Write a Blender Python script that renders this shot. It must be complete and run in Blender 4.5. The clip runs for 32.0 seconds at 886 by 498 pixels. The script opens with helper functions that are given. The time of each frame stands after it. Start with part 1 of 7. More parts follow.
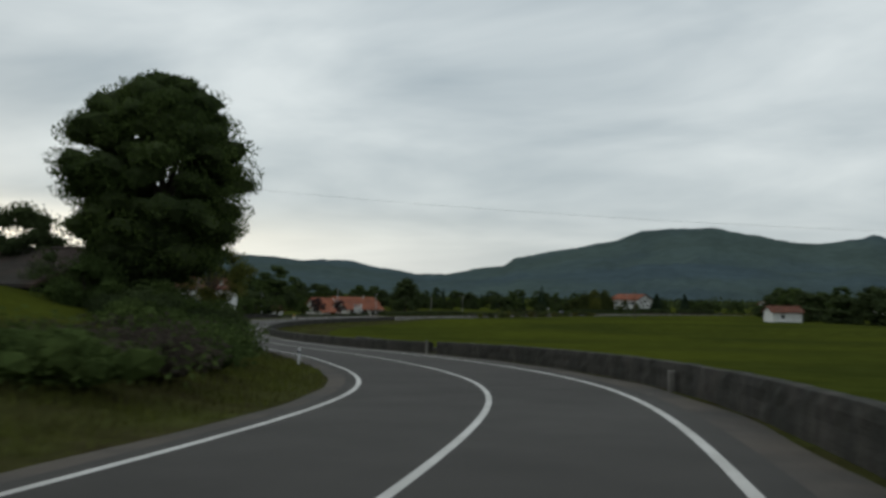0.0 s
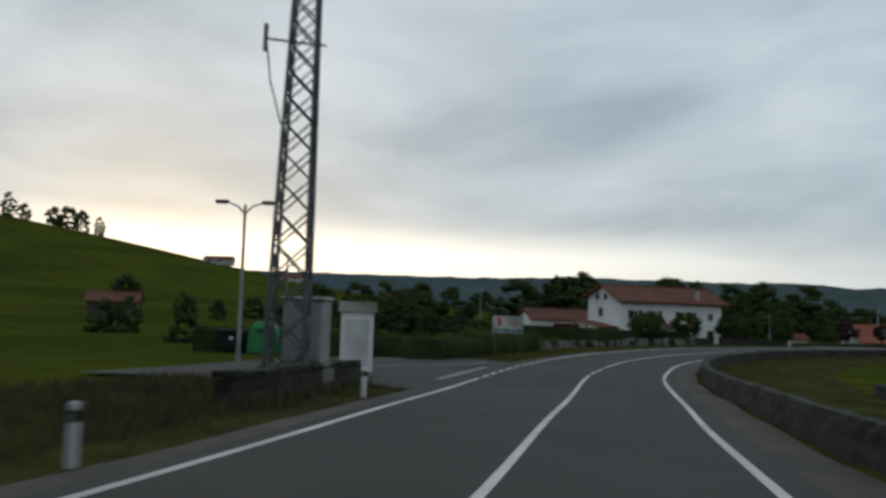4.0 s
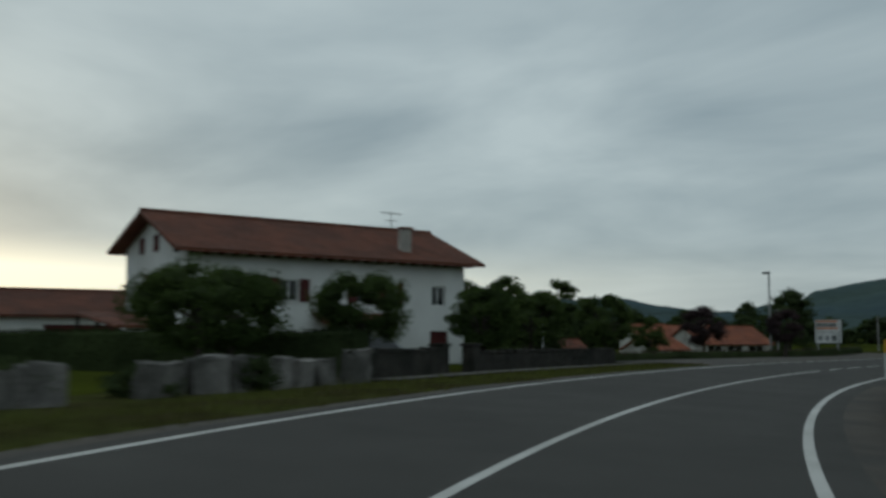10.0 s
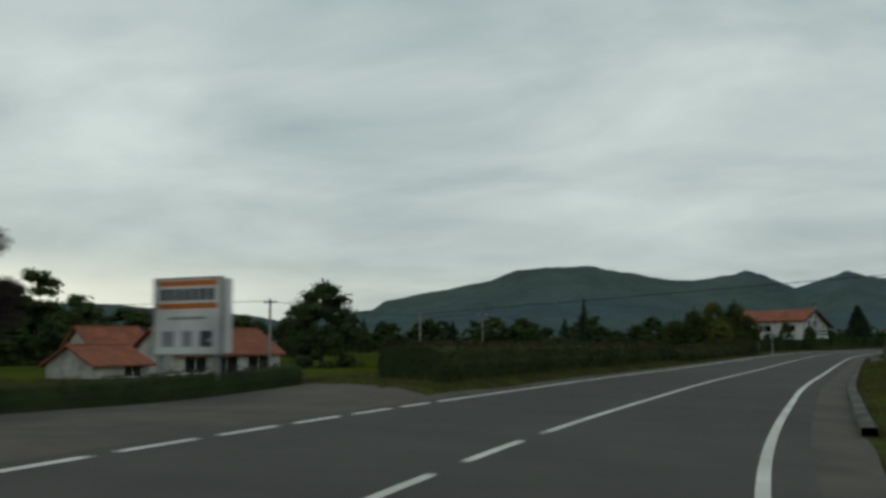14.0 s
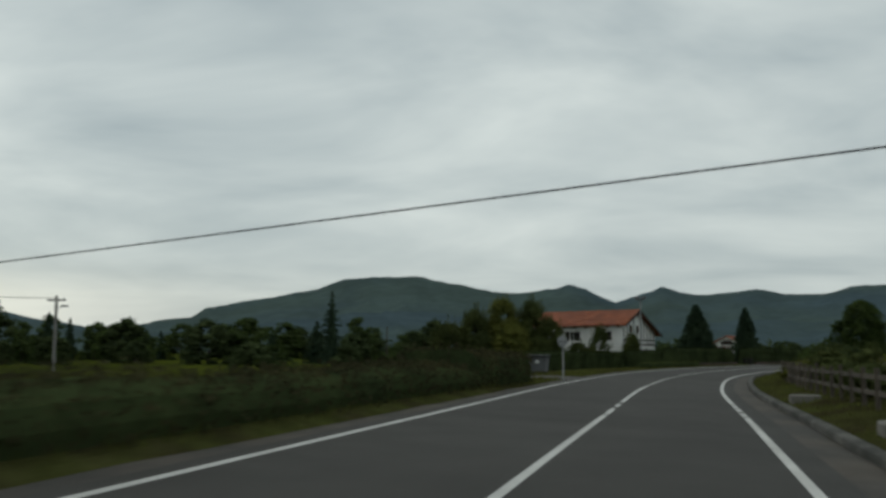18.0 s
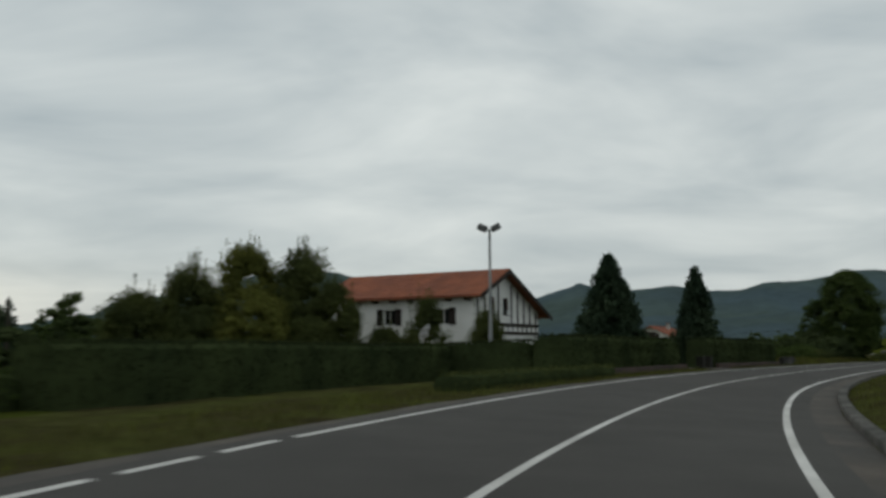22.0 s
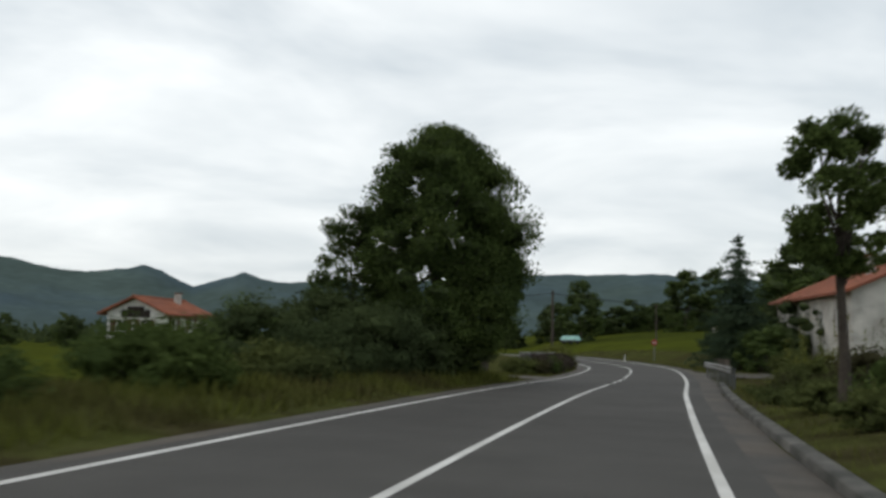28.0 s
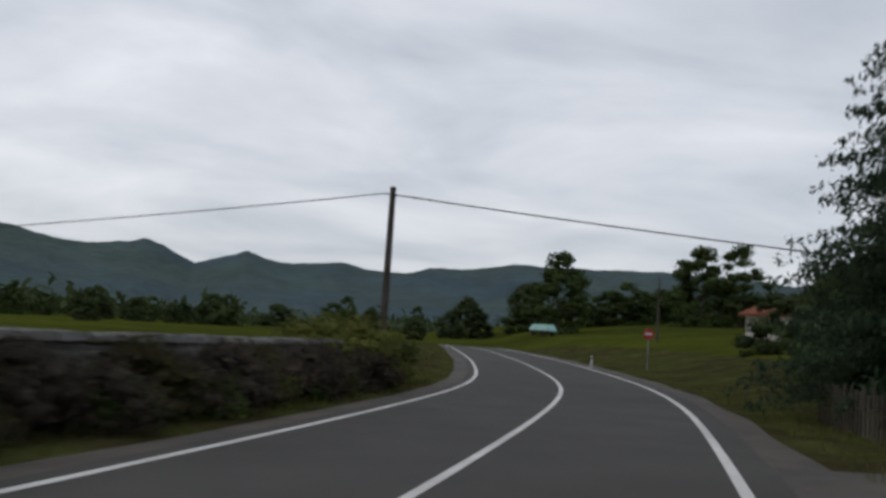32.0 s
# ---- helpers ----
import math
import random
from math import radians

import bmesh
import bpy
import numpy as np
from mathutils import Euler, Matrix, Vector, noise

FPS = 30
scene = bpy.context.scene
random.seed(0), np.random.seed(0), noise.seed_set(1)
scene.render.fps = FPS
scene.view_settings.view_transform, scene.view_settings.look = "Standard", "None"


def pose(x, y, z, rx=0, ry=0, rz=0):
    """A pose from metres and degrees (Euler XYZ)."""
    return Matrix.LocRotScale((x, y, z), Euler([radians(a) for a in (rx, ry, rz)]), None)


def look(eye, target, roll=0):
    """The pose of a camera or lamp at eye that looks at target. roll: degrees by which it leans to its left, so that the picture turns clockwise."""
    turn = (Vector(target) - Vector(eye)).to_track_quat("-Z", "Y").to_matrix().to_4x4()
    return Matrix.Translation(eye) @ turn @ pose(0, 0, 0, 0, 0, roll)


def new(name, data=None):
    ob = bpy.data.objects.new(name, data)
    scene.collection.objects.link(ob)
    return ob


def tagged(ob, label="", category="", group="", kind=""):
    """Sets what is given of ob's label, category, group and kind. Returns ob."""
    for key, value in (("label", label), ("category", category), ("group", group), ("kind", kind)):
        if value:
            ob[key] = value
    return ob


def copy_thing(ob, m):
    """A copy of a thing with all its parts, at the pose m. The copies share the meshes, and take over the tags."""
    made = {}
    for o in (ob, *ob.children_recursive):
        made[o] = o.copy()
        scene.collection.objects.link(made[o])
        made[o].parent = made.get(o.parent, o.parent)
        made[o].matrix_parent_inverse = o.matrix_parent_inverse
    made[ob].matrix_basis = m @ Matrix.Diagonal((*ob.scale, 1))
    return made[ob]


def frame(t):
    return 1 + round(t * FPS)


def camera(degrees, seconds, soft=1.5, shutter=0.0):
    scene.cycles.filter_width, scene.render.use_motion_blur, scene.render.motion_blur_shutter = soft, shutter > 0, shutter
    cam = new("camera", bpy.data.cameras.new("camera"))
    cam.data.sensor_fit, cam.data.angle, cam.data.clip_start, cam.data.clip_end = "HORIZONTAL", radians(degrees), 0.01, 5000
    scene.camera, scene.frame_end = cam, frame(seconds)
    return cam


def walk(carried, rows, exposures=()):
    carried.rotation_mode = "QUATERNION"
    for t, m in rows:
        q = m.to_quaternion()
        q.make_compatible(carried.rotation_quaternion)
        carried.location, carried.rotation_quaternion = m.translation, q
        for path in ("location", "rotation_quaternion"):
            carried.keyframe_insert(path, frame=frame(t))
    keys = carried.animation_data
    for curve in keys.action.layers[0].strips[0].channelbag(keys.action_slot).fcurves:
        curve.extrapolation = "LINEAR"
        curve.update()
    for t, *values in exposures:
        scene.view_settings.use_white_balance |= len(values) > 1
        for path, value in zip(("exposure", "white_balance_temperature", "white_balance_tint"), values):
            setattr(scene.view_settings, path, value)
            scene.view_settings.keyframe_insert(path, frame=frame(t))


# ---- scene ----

# ---------------------------------------------------------------- camera
PATH = (
    (0.0, 40.11, 38.68, 4.53, 27.79, 2.96, -1.02),
    (0.5, 38.45, 44.82, 4.35, 30.66, 2.99, -1.80),
    (1.0, 36.37, 50.79, 4.09, 34.98, 2.98, -1.89),
    (1.5, 33.78, 56.56, 3.89, 39.98, 3.19, -2.44),
    (2.0, 30.69, 62.13, 3.62, 45.16, 3.25, -2.87),
    (2.5, 27.12, 67.53, 3.41, 49.63, 3.68, -3.03),
    (3.0, 23.10, 72.71, 3.25, 53.70, 3.83, -2.74),
    (3.5, 18.78, 77.67, 3.03, 57.29, 3.91, -2.37),
    (4.0, 14.19, 82.35, 2.83, 60.16, 3.96, -1.97),
    (4.5, 9.37, 86.85, 2.64, 61.99, 4.07, -1.57),
    (5.0, 4.38, 91.29, 2.44, 62.94, 4.19, -1.19),
    (5.5, -0.74, 95.75, 2.23, 63.29, 4.30, -0.85),
    (6.0, -6.02, 100.35, 2.03, 63.35, 5.04, -0.40),
    (6.5, -11.37, 105.11, 2.01, 62.62, 5.27, 0.54),
    (7.0, -16.73, 109.87, 1.87, 61.34, 5.51, 0.72),
    (7.5, -22.00, 114.82, 1.73, 58.97, 5.54, 0.31),
    (8.0, -27.03, 120.04, 1.66, 56.02, 5.45, -0.21),
    (8.5, -31.67, 125.44, 1.56, 53.50, 5.80, 0.49),
    (9.0, -35.96, 130.86, 1.49, 51.29, 5.56, -0.07),
    (9.5, -39.92, 136.30, 1.43, 48.02, 5.67, -0.29),
    (10.0, -43.53, 141.89, 1.45, 44.29, 5.35, -0.22),
    (10.5, -46.74, 147.72, 1.45, 40.80, 5.39, -0.69),
    (11.0, -49.65, 153.78, 1.43, 37.43, 5.68, -0.08),
    (11.5, -52.13, 160.08, 1.40, 33.91, 5.54, 0.06),
    (12.0, -54.20, 166.56, 1.40, 30.57, 5.61, 0.40),
    (12.5, -55.97, 173.15, 1.34, 27.64, 5.40, 0.57),
    (13.0, -57.37, 179.81, 1.29, 24.84, 5.75, 0.66),
    (13.5, -58.49, 186.42, 1.30, 21.97, 5.86, 0.35),
    (14.0, -59.36, 193.08, 1.27, 19.33, 5.85, 0.50),
    (14.5, -59.89, 199.80, 1.32, 16.88, 6.28, 0.27),
    (15.0, -60.08, 206.60, 1.27, 14.50, 5.92, -0.10),
    (15.5, -60.00, 213.40, 1.29, 12.42, 6.14, -0.35),
    (16.0, -59.74, 220.22, 1.28, 12.32, 6.03, -0.58),
    (16.5, -59.46, 227.03, 1.28, 12.16, 5.97, -0.75),
    (17.0, -59.10, 233.88, 1.27, 11.10, 5.93, -0.88),
    (17.5, -58.61, 240.73, 1.27, 9.53, 5.90, -0.98),
    (18.0, -58.04, 247.62, 1.25, 9.09, 6.45, -0.03),
    (18.5, -57.41, 254.56, 1.27, 9.07, 6.17, -0.55),
    (19.0, -56.81, 261.56, 1.28, 9.06, 6.05, -0.70),
    (19.5, -56.19, 268.59, 1.27, 8.85, 6.06, -0.58),
    (20.0, -55.55, 275.61, 1.27, 8.47, 6.03, -0.62),
    (20.5, -54.81, 282.60, 1.22, 8.07, 6.12, -0.85),
    (21.0, -54.03, 289.58, 1.24, 7.10, 6.03, -0.39),
    (21.5, -53.08, 296.55, 1.23, 5.90, 6.21, -0.22),
    (22.0, -52.01, 303.53, 1.23, 4.27, 6.28, 0.24),
    (22.5, -50.71, 310.47, 1.24, 2.58, 6.28, -0.12),
    (23.0, -49.17, 317.32, 1.25, 0.94, 6.28, -0.59),
    (23.5, -47.45, 323.99, 1.29, -1.28, 6.01, -0.90),
    (24.0, -45.52, 330.43, 1.26, -3.45, 6.16, -0.15),
    (24.5, -43.47, 336.66, 1.26, -5.20, 6.50, 0.57),
    (25.0, -41.22, 342.77, 1.31, -7.25, 6.47, -0.52),
    (25.5, -38.73, 348.82, 1.30, -9.67, 6.41, -0.26),
    (26.0, -36.06, 354.71, 1.36, -11.59, 6.19, -0.84),
    (26.5, -33.21, 360.59, 1.33, -13.18, 5.89, -1.26),
    (27.0, -30.17, 366.37, 1.35, -15.05, 5.91, -1.27),
    (27.5, -26.98, 372.09, 1.35, -15.96, 5.94, -1.24),
    (28.0, -23.74, 377.81, 1.36, -15.66, 6.00, -1.20),
    (28.5, -20.53, 383.59, 1.37, -14.73, 6.04, -1.19),
    (29.0, -17.30, 389.40, 1.37, -14.70, 5.72, -1.52),
    (29.5, -14.03, 395.24, 1.33, -14.96, 5.71, -1.61),
    (30.0, -10.81, 400.99, 1.39, -15.04, 6.03, -1.73),
    (30.5, -7.64, 406.72, 1.39, -15.09, 5.69, -2.29),
    (31.0, -4.53, 412.36, 1.42, -15.17, 5.72, -2.73),
    (31.5, -1.41, 417.89, 1.48, -15.22, 5.86, -3.32),
    (32.0, 1.60, 423.43, 1.46, -15.26, 5.33, -3.95),
)
cam = camera(50.54, 32.0, soft=3.1, shutter=0.5)
# seconds, stops, kelvin, tint
EXPOSURE = ((0.0, 0.1, 6250, 8), (3.0, 0.0, 5950, 10), (6.0, -0.45, 5800, 4), (9.0, -0.55, 5800, 1), (11.0, -0.28, 5980, 0), (13.0, -0.1, 6250, 0),
            (17.0, 0.02, 6380, 3), (20.0, 0.03, 6420, 6), (24.0, 0.14, 6480, 9), (27.5, 0.5, 6480, 12), (29.0, 0.9, 6420, 14), (30.0, 0.69, 6300, 17), (31.0, 0.4, 6270, 17), (32.0, 0.27, 6250, 17))
walk(cam, [(t, pose(x, y, z, 90 + pitch, roll, yaw)) for t, x, y, z, yaw, pitch, roll in PATH], EXPOSURE)

# ---------------------------------------------------------------- sky and sun
world = bpy.data.worlds.new("overcast_sky")
scene.world = world
world.use_nodes = True
wn, wl = world.node_tree.nodes, world.node_tree.links
wn.clear()


def wnode(kind, **values):
    n = wn.new(kind)
    for key, value in values.items():
        n.inputs[key].default_value = value
    return n


def wmath(op, a, b=None):
    n = wn.new("ShaderNodeMath")
    n.operation = op
    for i, v in enumerate((a, b)):
        if v is None:
            continue
        if isinstance(v, (int, float)):
            n.inputs[i].default_value = v
        else:
            wl.new(v, n.inputs[i])
    return n.outputs[0]


SUN_AZ = 78.0       # degrees left of +y: the low sun stands behind the cloud there
w_out = wnode("ShaderNodeOutputWorld")
w_bg = wnode("ShaderNodeBackground")
w_sky = wn.new("ShaderNodeTexSky")
w_sky.sky_type, w_sky.sun_disc = "NISHITA", False
w_sky.sun_elevation, w_sky.sun_rotation = radians(6), radians(-SUN_AZ)
w_co = wn.new("ShaderNodeTexCoord")
w_sep = wn.new("ShaderNodeSeparateXYZ")
wl.new(w_co.outputs["Generated"], w_sep.inputs[0])
up = wmath("MAXIMUM", w_sep.outputs[2], 0.0)
lift = wmath("ADD", up, 0.16)
w_flat = wn.new("ShaderNodeCombineXYZ")
wl.new(wmath("DIVIDE", w_sep.outputs[0], lift), w_flat.inputs[0])
wl.new(wmath("DIVIDE", w_sep.outputs[1], lift), w_flat.inputs[1])
w_map = wn.new("ShaderNodeMapping")
w_map.inputs["Rotation"].default_value = (0, 0, radians(20))
w_map.inputs["Scale"].default_value = (0.85, 1.0, 1)
wl.new(w_flat.outputs[0], w_map.inputs[0])
w_no = wnode("ShaderNodeTexNoise", Scale=1.15, Detail=5.0, Roughness=0.52, Distortion=0.35)
wl.new(w_map.outputs[0], w_no.inputs["Vector"])
w_ramp = wn.new("ShaderNodeValToRGB")
w_ramp.color_ramp.elements[0].position, w_ramp.color_ramp.elements[0].color = 0.33, (0.355, 0.40, 0.425, 1)
w_ramp.color_ramp.elements[1].position, w_ramp.color_ramp.elements[1].color = 0.68, (0.66, 0.685, 0.675, 1)
wl.new(w_no.outputs["Fac"], w_ramp.inputs[0])
# the lighter gap under the cloud's edge: a low band round the horizon, strongest on the sun's side
sun_x, sun_y = -math.sin(radians(SUN_AZ)), math.cos(radians(SUN_AZ))
toward = wmath("ADD", wmath("MULTIPLY", w_sep.outputs[0], sun_x), wmath("MULTIPLY", w_sep.outputs[1], sun_y))
side = wmath("POWER", wmath("MAXIMUM", wmath("ADD", wmath("MULTIPLY", toward, 0.5), 0.5), 0.0), 12.0)
low = wmath("POWER", wmath("MINIMUM", wmath("MAXIMUM", wmath("MULTIPLY", wmath("SUBTRACT", 0.106, up), 22.0), 0.0), 1.0), 1.6)
gap = wmath("MULTIPLY", low, side)
w_warm = wn.new("ShaderNodeMix")
w_warm.data_type, w_warm.blend_type = "RGBA", "MIX"
wl.new(wmath("MINIMUM", wmath("MULTIPLY", gap, 1.5), 1.0), w_warm.inputs[0])
wl.new(w_ramp.outputs[0], w_warm.inputs[6])
w_warm.inputs[7].default_value = (1.75, 1.56, 1.22, 1)
w_pale = wn.new("ShaderNodeMix")
w_pale.data_type, w_pale.blend_type = "RGBA", "MIX"
wl.new(wmath("MULTIPLY", wmath("POWER", wmath("MAXIMUM", wmath("SUBTRACT", 1.0, wmath("MULTIPLY", up, 3.2)), 0.0), 1.5), 0.55), w_pale.inputs[0])
wl.new(w_warm.outputs[2], w_pale.inputs[6])
w_pale.inputs[7].default_value = (0.455, 0.485, 0.495, 1)
# thin light of the clear sky above the cloud
w_add = wn.new("ShaderNodeMix")
w_add.data_type, w_add.blend_type = "RGBA", "ADD"
w_add.inputs[0].default_value = 0.012
wl.new(w_pale.outputs[2], w_add.inputs[6])
wl.new(w_sky.outputs[0], w_add.inputs[7])
wl.new(w_add.outputs[2], w_bg.inputs[0])
w_bg.inputs[1].default_value = 1.0
wl.new(w_bg.outputs[0], w_out.inputs[0])

sun = new("sun", bpy.data.lights.new("sun", "SUN"))
sun.data.energy, sun.data.angle, sun.data.color = 0.3, radians(60), (1.0, 0.96, 0.9)
sun.matrix_world = look((0, 0, 300), (0 - 300 * sun_x * 0.55, 0 - 300 * sun_y * 0.55, 0))

# ---------------------------------------------------------------- materials


def mat(name, color, rough=0.8, vary=0.25, scale=3.0, fine=40.0, bump=0.25, metal=0.0, second=None, mix_scale=0.4, spec=0.3, island=0.0, obj=0.0):
    """A surface with grain at two scales: large blotches towards `second`, fine grain and relief."""
    m = bpy.data.materials.new(name)
    m.use_nodes = True
    nt, li = m.node_tree.nodes, m.node_tree.links
    b = nt["Principled BSDF"]
    b.inputs["Roughness"].default_value, b.inputs["Metallic"].default_value = rough, metal
    b.inputs["Specular IOR Level"].default_value = spec
    geo = nt.new("ShaderNodeNewGeometry")

    def noise_of(s, detail):
        n = nt.new("ShaderNodeTexNoise")
        n.inputs["Scale"].default_value, n.inputs["Detail"].default_value = s, detail
        li.new(geo.outputs["Position"], n.inputs["Vector"])
        return n.outputs["Fac"]

    def mixed(a, bb, fac, kind="MIX"):
        n = nt.new("ShaderNodeMix")
        n.data_type, n.blend_type = "RGBA", kind
        for sock, v in ((n.inputs[6], a), (n.inputs[7], bb)):
            if isinstance(v, tuple):
                sock.default_value = (*v, 1)
            else:
                li.new(v, sock)
        if isinstance(fac, float):
            n.inputs[0].default_value = fac
        else:
            li.new(fac, n.inputs[0])
        return n.outputs[2]

    def ramp(sock, lo, hi, a, bb):
        n = nt.new("ShaderNodeMapRange")
        n.inputs[1].default_value, n.inputs[2].default_value, n.inputs[3].default_value, n.inputs[4].default_value = lo, hi, a, bb
        li.new(sock, n.inputs[0])
        return n.outputs[0]

    second = second or tuple(c * 0.6 for c in color)
    big = noise_of(mix_scale, 4)
    col = mixed(color, second, ramp(big, 0.38, 0.62, 0.0, 1.0))
    mid, small = noise_of(scale, 5), noise_of(fine, 3)
    col = mixed(col, (0, 0, 0), ramp(mid, 0.3, 0.7, 0.0, vary))
    col = mixed(col, (0, 0, 0), ramp(small, 0.3, 0.7, 0.0, vary))
    if island:
        col = mixed(col, (0, 0, 0), ramp(geo.outputs["Random Per Island"], 0.0, 1.0, 0.0, island))
    if obj:
        info = nt.new("ShaderNodeObjectInfo")
        col = mixed(col, (0, 0, 0), ramp(info.outputs["Random"], 0.0, 1.0, 0.0, obj))
    li.new(col, b.inputs["Base Color"])
    if bump:
        bp = nt.new("ShaderNodeBump")
        bp.inputs["Strength"].default_value, bp.inputs["Distance"].default_value = bump, 0.02
        li.new(small, bp.inputs["Height"])
        li.new(bp.outputs[0], b.inputs["Normal"])
    return m


def leaf_mat(name, color, second, dark=0.55):
    m = mat(name, color, rough=0.75, vary=0.2, scale=0.7, fine=6.0, bump=0.0, second=second, mix_scale=0.35, spec=0.0, island=dark)
    # thin leaves let some of the light through
    nt, li = m.node_tree.nodes, m.node_tree.links
    b = nt["Principled BSDF"]
    glow = nt.new("ShaderNodeBsdfTranslucent")
    li.new(b.inputs["Base Color"].links[0].from_socket, glow.inputs["Color"])
    both = nt.new("ShaderNodeMixShader")
    both.inputs[0].default_value = 0.3
    li.new(b.outputs[0], both.inputs[1])
    li.new(glow.outputs[0], both.inputs[2])
    li.new(both.outputs[0], nt["Material Output"].inputs["Surface"])
    return m


M = {}
M["asphalt"] = mat("asphalt", (0.071, 0.068, 0.062), 0.82, 0.22, 0.6, 55, 0.3, second=(0.060, 0.057, 0.052), mix_scale=0.12, spec=0.12)
M["shoulder"] = mat("worn_asphalt_edge", (0.10, 0.084, 0.067), 0.9, 0.3, 1.5, 30, 0.4, second=(0.062, 0.057, 0.05))
M["brown_wall"] = mat("brown_plaster", (0.10, 0.066, 0.055), 0.95, 0.35, 2.0, 18, 0.6, second=(0.062, 0.048, 0.04), mix_scale=0.6)
M["gravel"] = mat("pale_gravel", (0.16, 0.15, 0.13), 0.9, 0.3, 2.0, 25, 0.5, second=(0.12, 0.11, 0.095))
M["concrete"] = mat("weathered_concrete", (0.27, 0.255, 0.23), 0.9, 0.3, 1.2, 25, 0.4, second=(0.17, 0.16, 0.14))
M["paint"] = mat("white_road_paint", (0.64, 0.63, 0.60), 0.7, 0.16, 1.2, 22, 0.1, second=(0.50, 0.49, 0.46))
M["wornpaint"] = mat("worn_road_paint", (0.34, 0.335, 0.32), 0.75, 0.4, 2.0, 22, 0.1, second=(0.2, 0.2, 0.19))
M["grass"] = mat("meadow_grass", (0.076, 0.090, 0.014), 0.95, 0.3, 0.5, 9.0, 0.5, second=(0.050, 0.062, 0.013), mix_scale=0.035, spec=0.0)
M["verge"] = mat("verge_grass", (0.082, 0.091, 0.028), 0.95, 0.45, 1.1, 14.0, 0.8, second=(0.062, 0.056, 0.026), mix_scale=0.5, spec=0.0)
M["blade"] = leaf_mat("grass_blades", (0.156, 0.175, 0.040), (0.119, 0.112, 0.043), 0.45)
M["leaf"] = leaf_mat("broad_leaves", (0.113, 0.157, 0.048), (0.074, 0.109, 0.036), 0.45)
M["leaf_pale"] = leaf_mat("pale_leaves", (0.128, 0.149, 0.050), (0.086, 0.106, 0.041), 0.45)
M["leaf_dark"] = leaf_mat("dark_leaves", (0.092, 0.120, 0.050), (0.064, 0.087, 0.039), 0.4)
M["leaf_plum"] = leaf_mat("plum_leaves", (0.098, 0.070, 0.070), (0.067, 0.050, 0.055), 0.45)
M["needle"] = leaf_mat("conifer_needles", (0.081, 0.117, 0.068), (0.054, 0.086, 0.054), 0.45)
M["hedge_brown"] = leaf_mat("dry_hedge_leaves", (0.091, 0.086, 0.042), (0.062, 0.060, 0.034), 0.45)
M["hedge"] = leaf_mat("hedge_leaves", (0.057, 0.075, 0.031), (0.040, 0.053, 0.025), 0.45)
M["heather"] = leaf_mat("dry_heather", (0.125, 0.103, 0.082), (0.084, 0.072, 0.058), 0.4)
M["bark"] = mat("bark", (0.085, 0.07, 0.055), 0.95, 0.4, 4, 20, 0.8)
# distance haze is mixed into this forest's base colour as a blue tint
M["forest"] = mat("haze_tinted_forest", (0.070, 0.100, 0.112), 1.0, 0.22, 0.006, 0.03, 0.0, second=(0.078, 0.108, 0.100), mix_scale=0.0022, spec=0.0)
M["stone"] = mat("field_stone", (0.085, 0.077, 0.064), 0.95, 0.45, 2.5, 18, 0.9, second=(0.040, 0.041, 0.030), mix_scale=0.8, obj=0.3, island=0.35)
M["stone_pale"] = mat("pale_stone", (0.40, 0.39, 0.37), 0.95, 0.35, 2.5, 18, 0.8, second=(0.22, 0.21, 0.195), mix_scale=0.9, obj=0.3, island=0.3)
M["wall_stone"] = mat("lichened_stone", (0.20, 0.19, 0.17), 0.95, 0.5, 1.6, 14, 0.9, second=(0.075, 0.075, 0.062), mix_scale=0.9, obj=0.3, island=0.3)
M["slab_stone"] = mat("grey_slab_stone", (0.29, 0.275, 0.255), 0.95, 0.4, 1.8, 14, 0.8, second=(0.15, 0.145, 0.13), mix_scale=0.9, obj=0.35)
M["leaf_yellow"] = leaf_mat("yellow_green_leaves", (0.205, 0.215, 0.055), (0.145, 0.16, 0.045), 0.4)
M["white"] = mat("white_render", (0.80, 0.80, 0.78), 0.9, 0.1, 0.8, 25, 0.15, second=(0.70, 0.70, 0.67), mix_scale=0.3)
M["offwhite"] = mat("stained_white_render", (0.62, 0.60, 0.55), 0.9, 0.22, 0.9, 20, 0.25, second=(0.42, 0.40, 0.36), mix_scale=0.45)
M["tile"] = mat("clay_roof_tile", (0.235, 0.088, 0.052), 0.85, 0.3, 1.2, 12, 0.4, second=(0.17, 0.072, 0.048), mix_scale=0.5, island=0.25)
M["tile_orange"] = mat("orange_roof_tile", (0.36, 0.12, 0.06), 0.85, 0.28, 1.2, 12, 0.4, second=(0.27, 0.095, 0.055), mix_scale=0.5, island=0.25)
M["tile_old"] = mat("mossy_dark_roof_tile", (0.085, 0.055, 0.042), 0.9, 0.35, 1.2, 12, 0.4, second=(0.05, 0.045, 0.036), mix_scale=0.5, island=0.25)
M["rail"] = mat("weathered_galvanised_rail", (0.27, 0.27, 0.26), 0.7, 0.25, 2.0, 18, 0.1, second=(0.19, 0.18, 0.165), metal=0.4)
M["red"] = mat("oxblood_paint", (0.115, 0.018, 0.016), 0.6, 0.2, 4, 30, 0.15)
M["glass"] = mat("dark_window_glass", (0.02, 0.022, 0.024), 0.08, 0.0, 2, 10, 0.0, spec=0.5)
M["timber"] = mat("dark_stained_timber", (0.035, 0.026, 0.020), 0.8, 0.3, 5, 40, 0.4)
M["wood"] = mat("weathered_wood", (0.16, 0.135, 0.105), 0.9, 0.35, 5, 30, 0.5, obj=0.3)
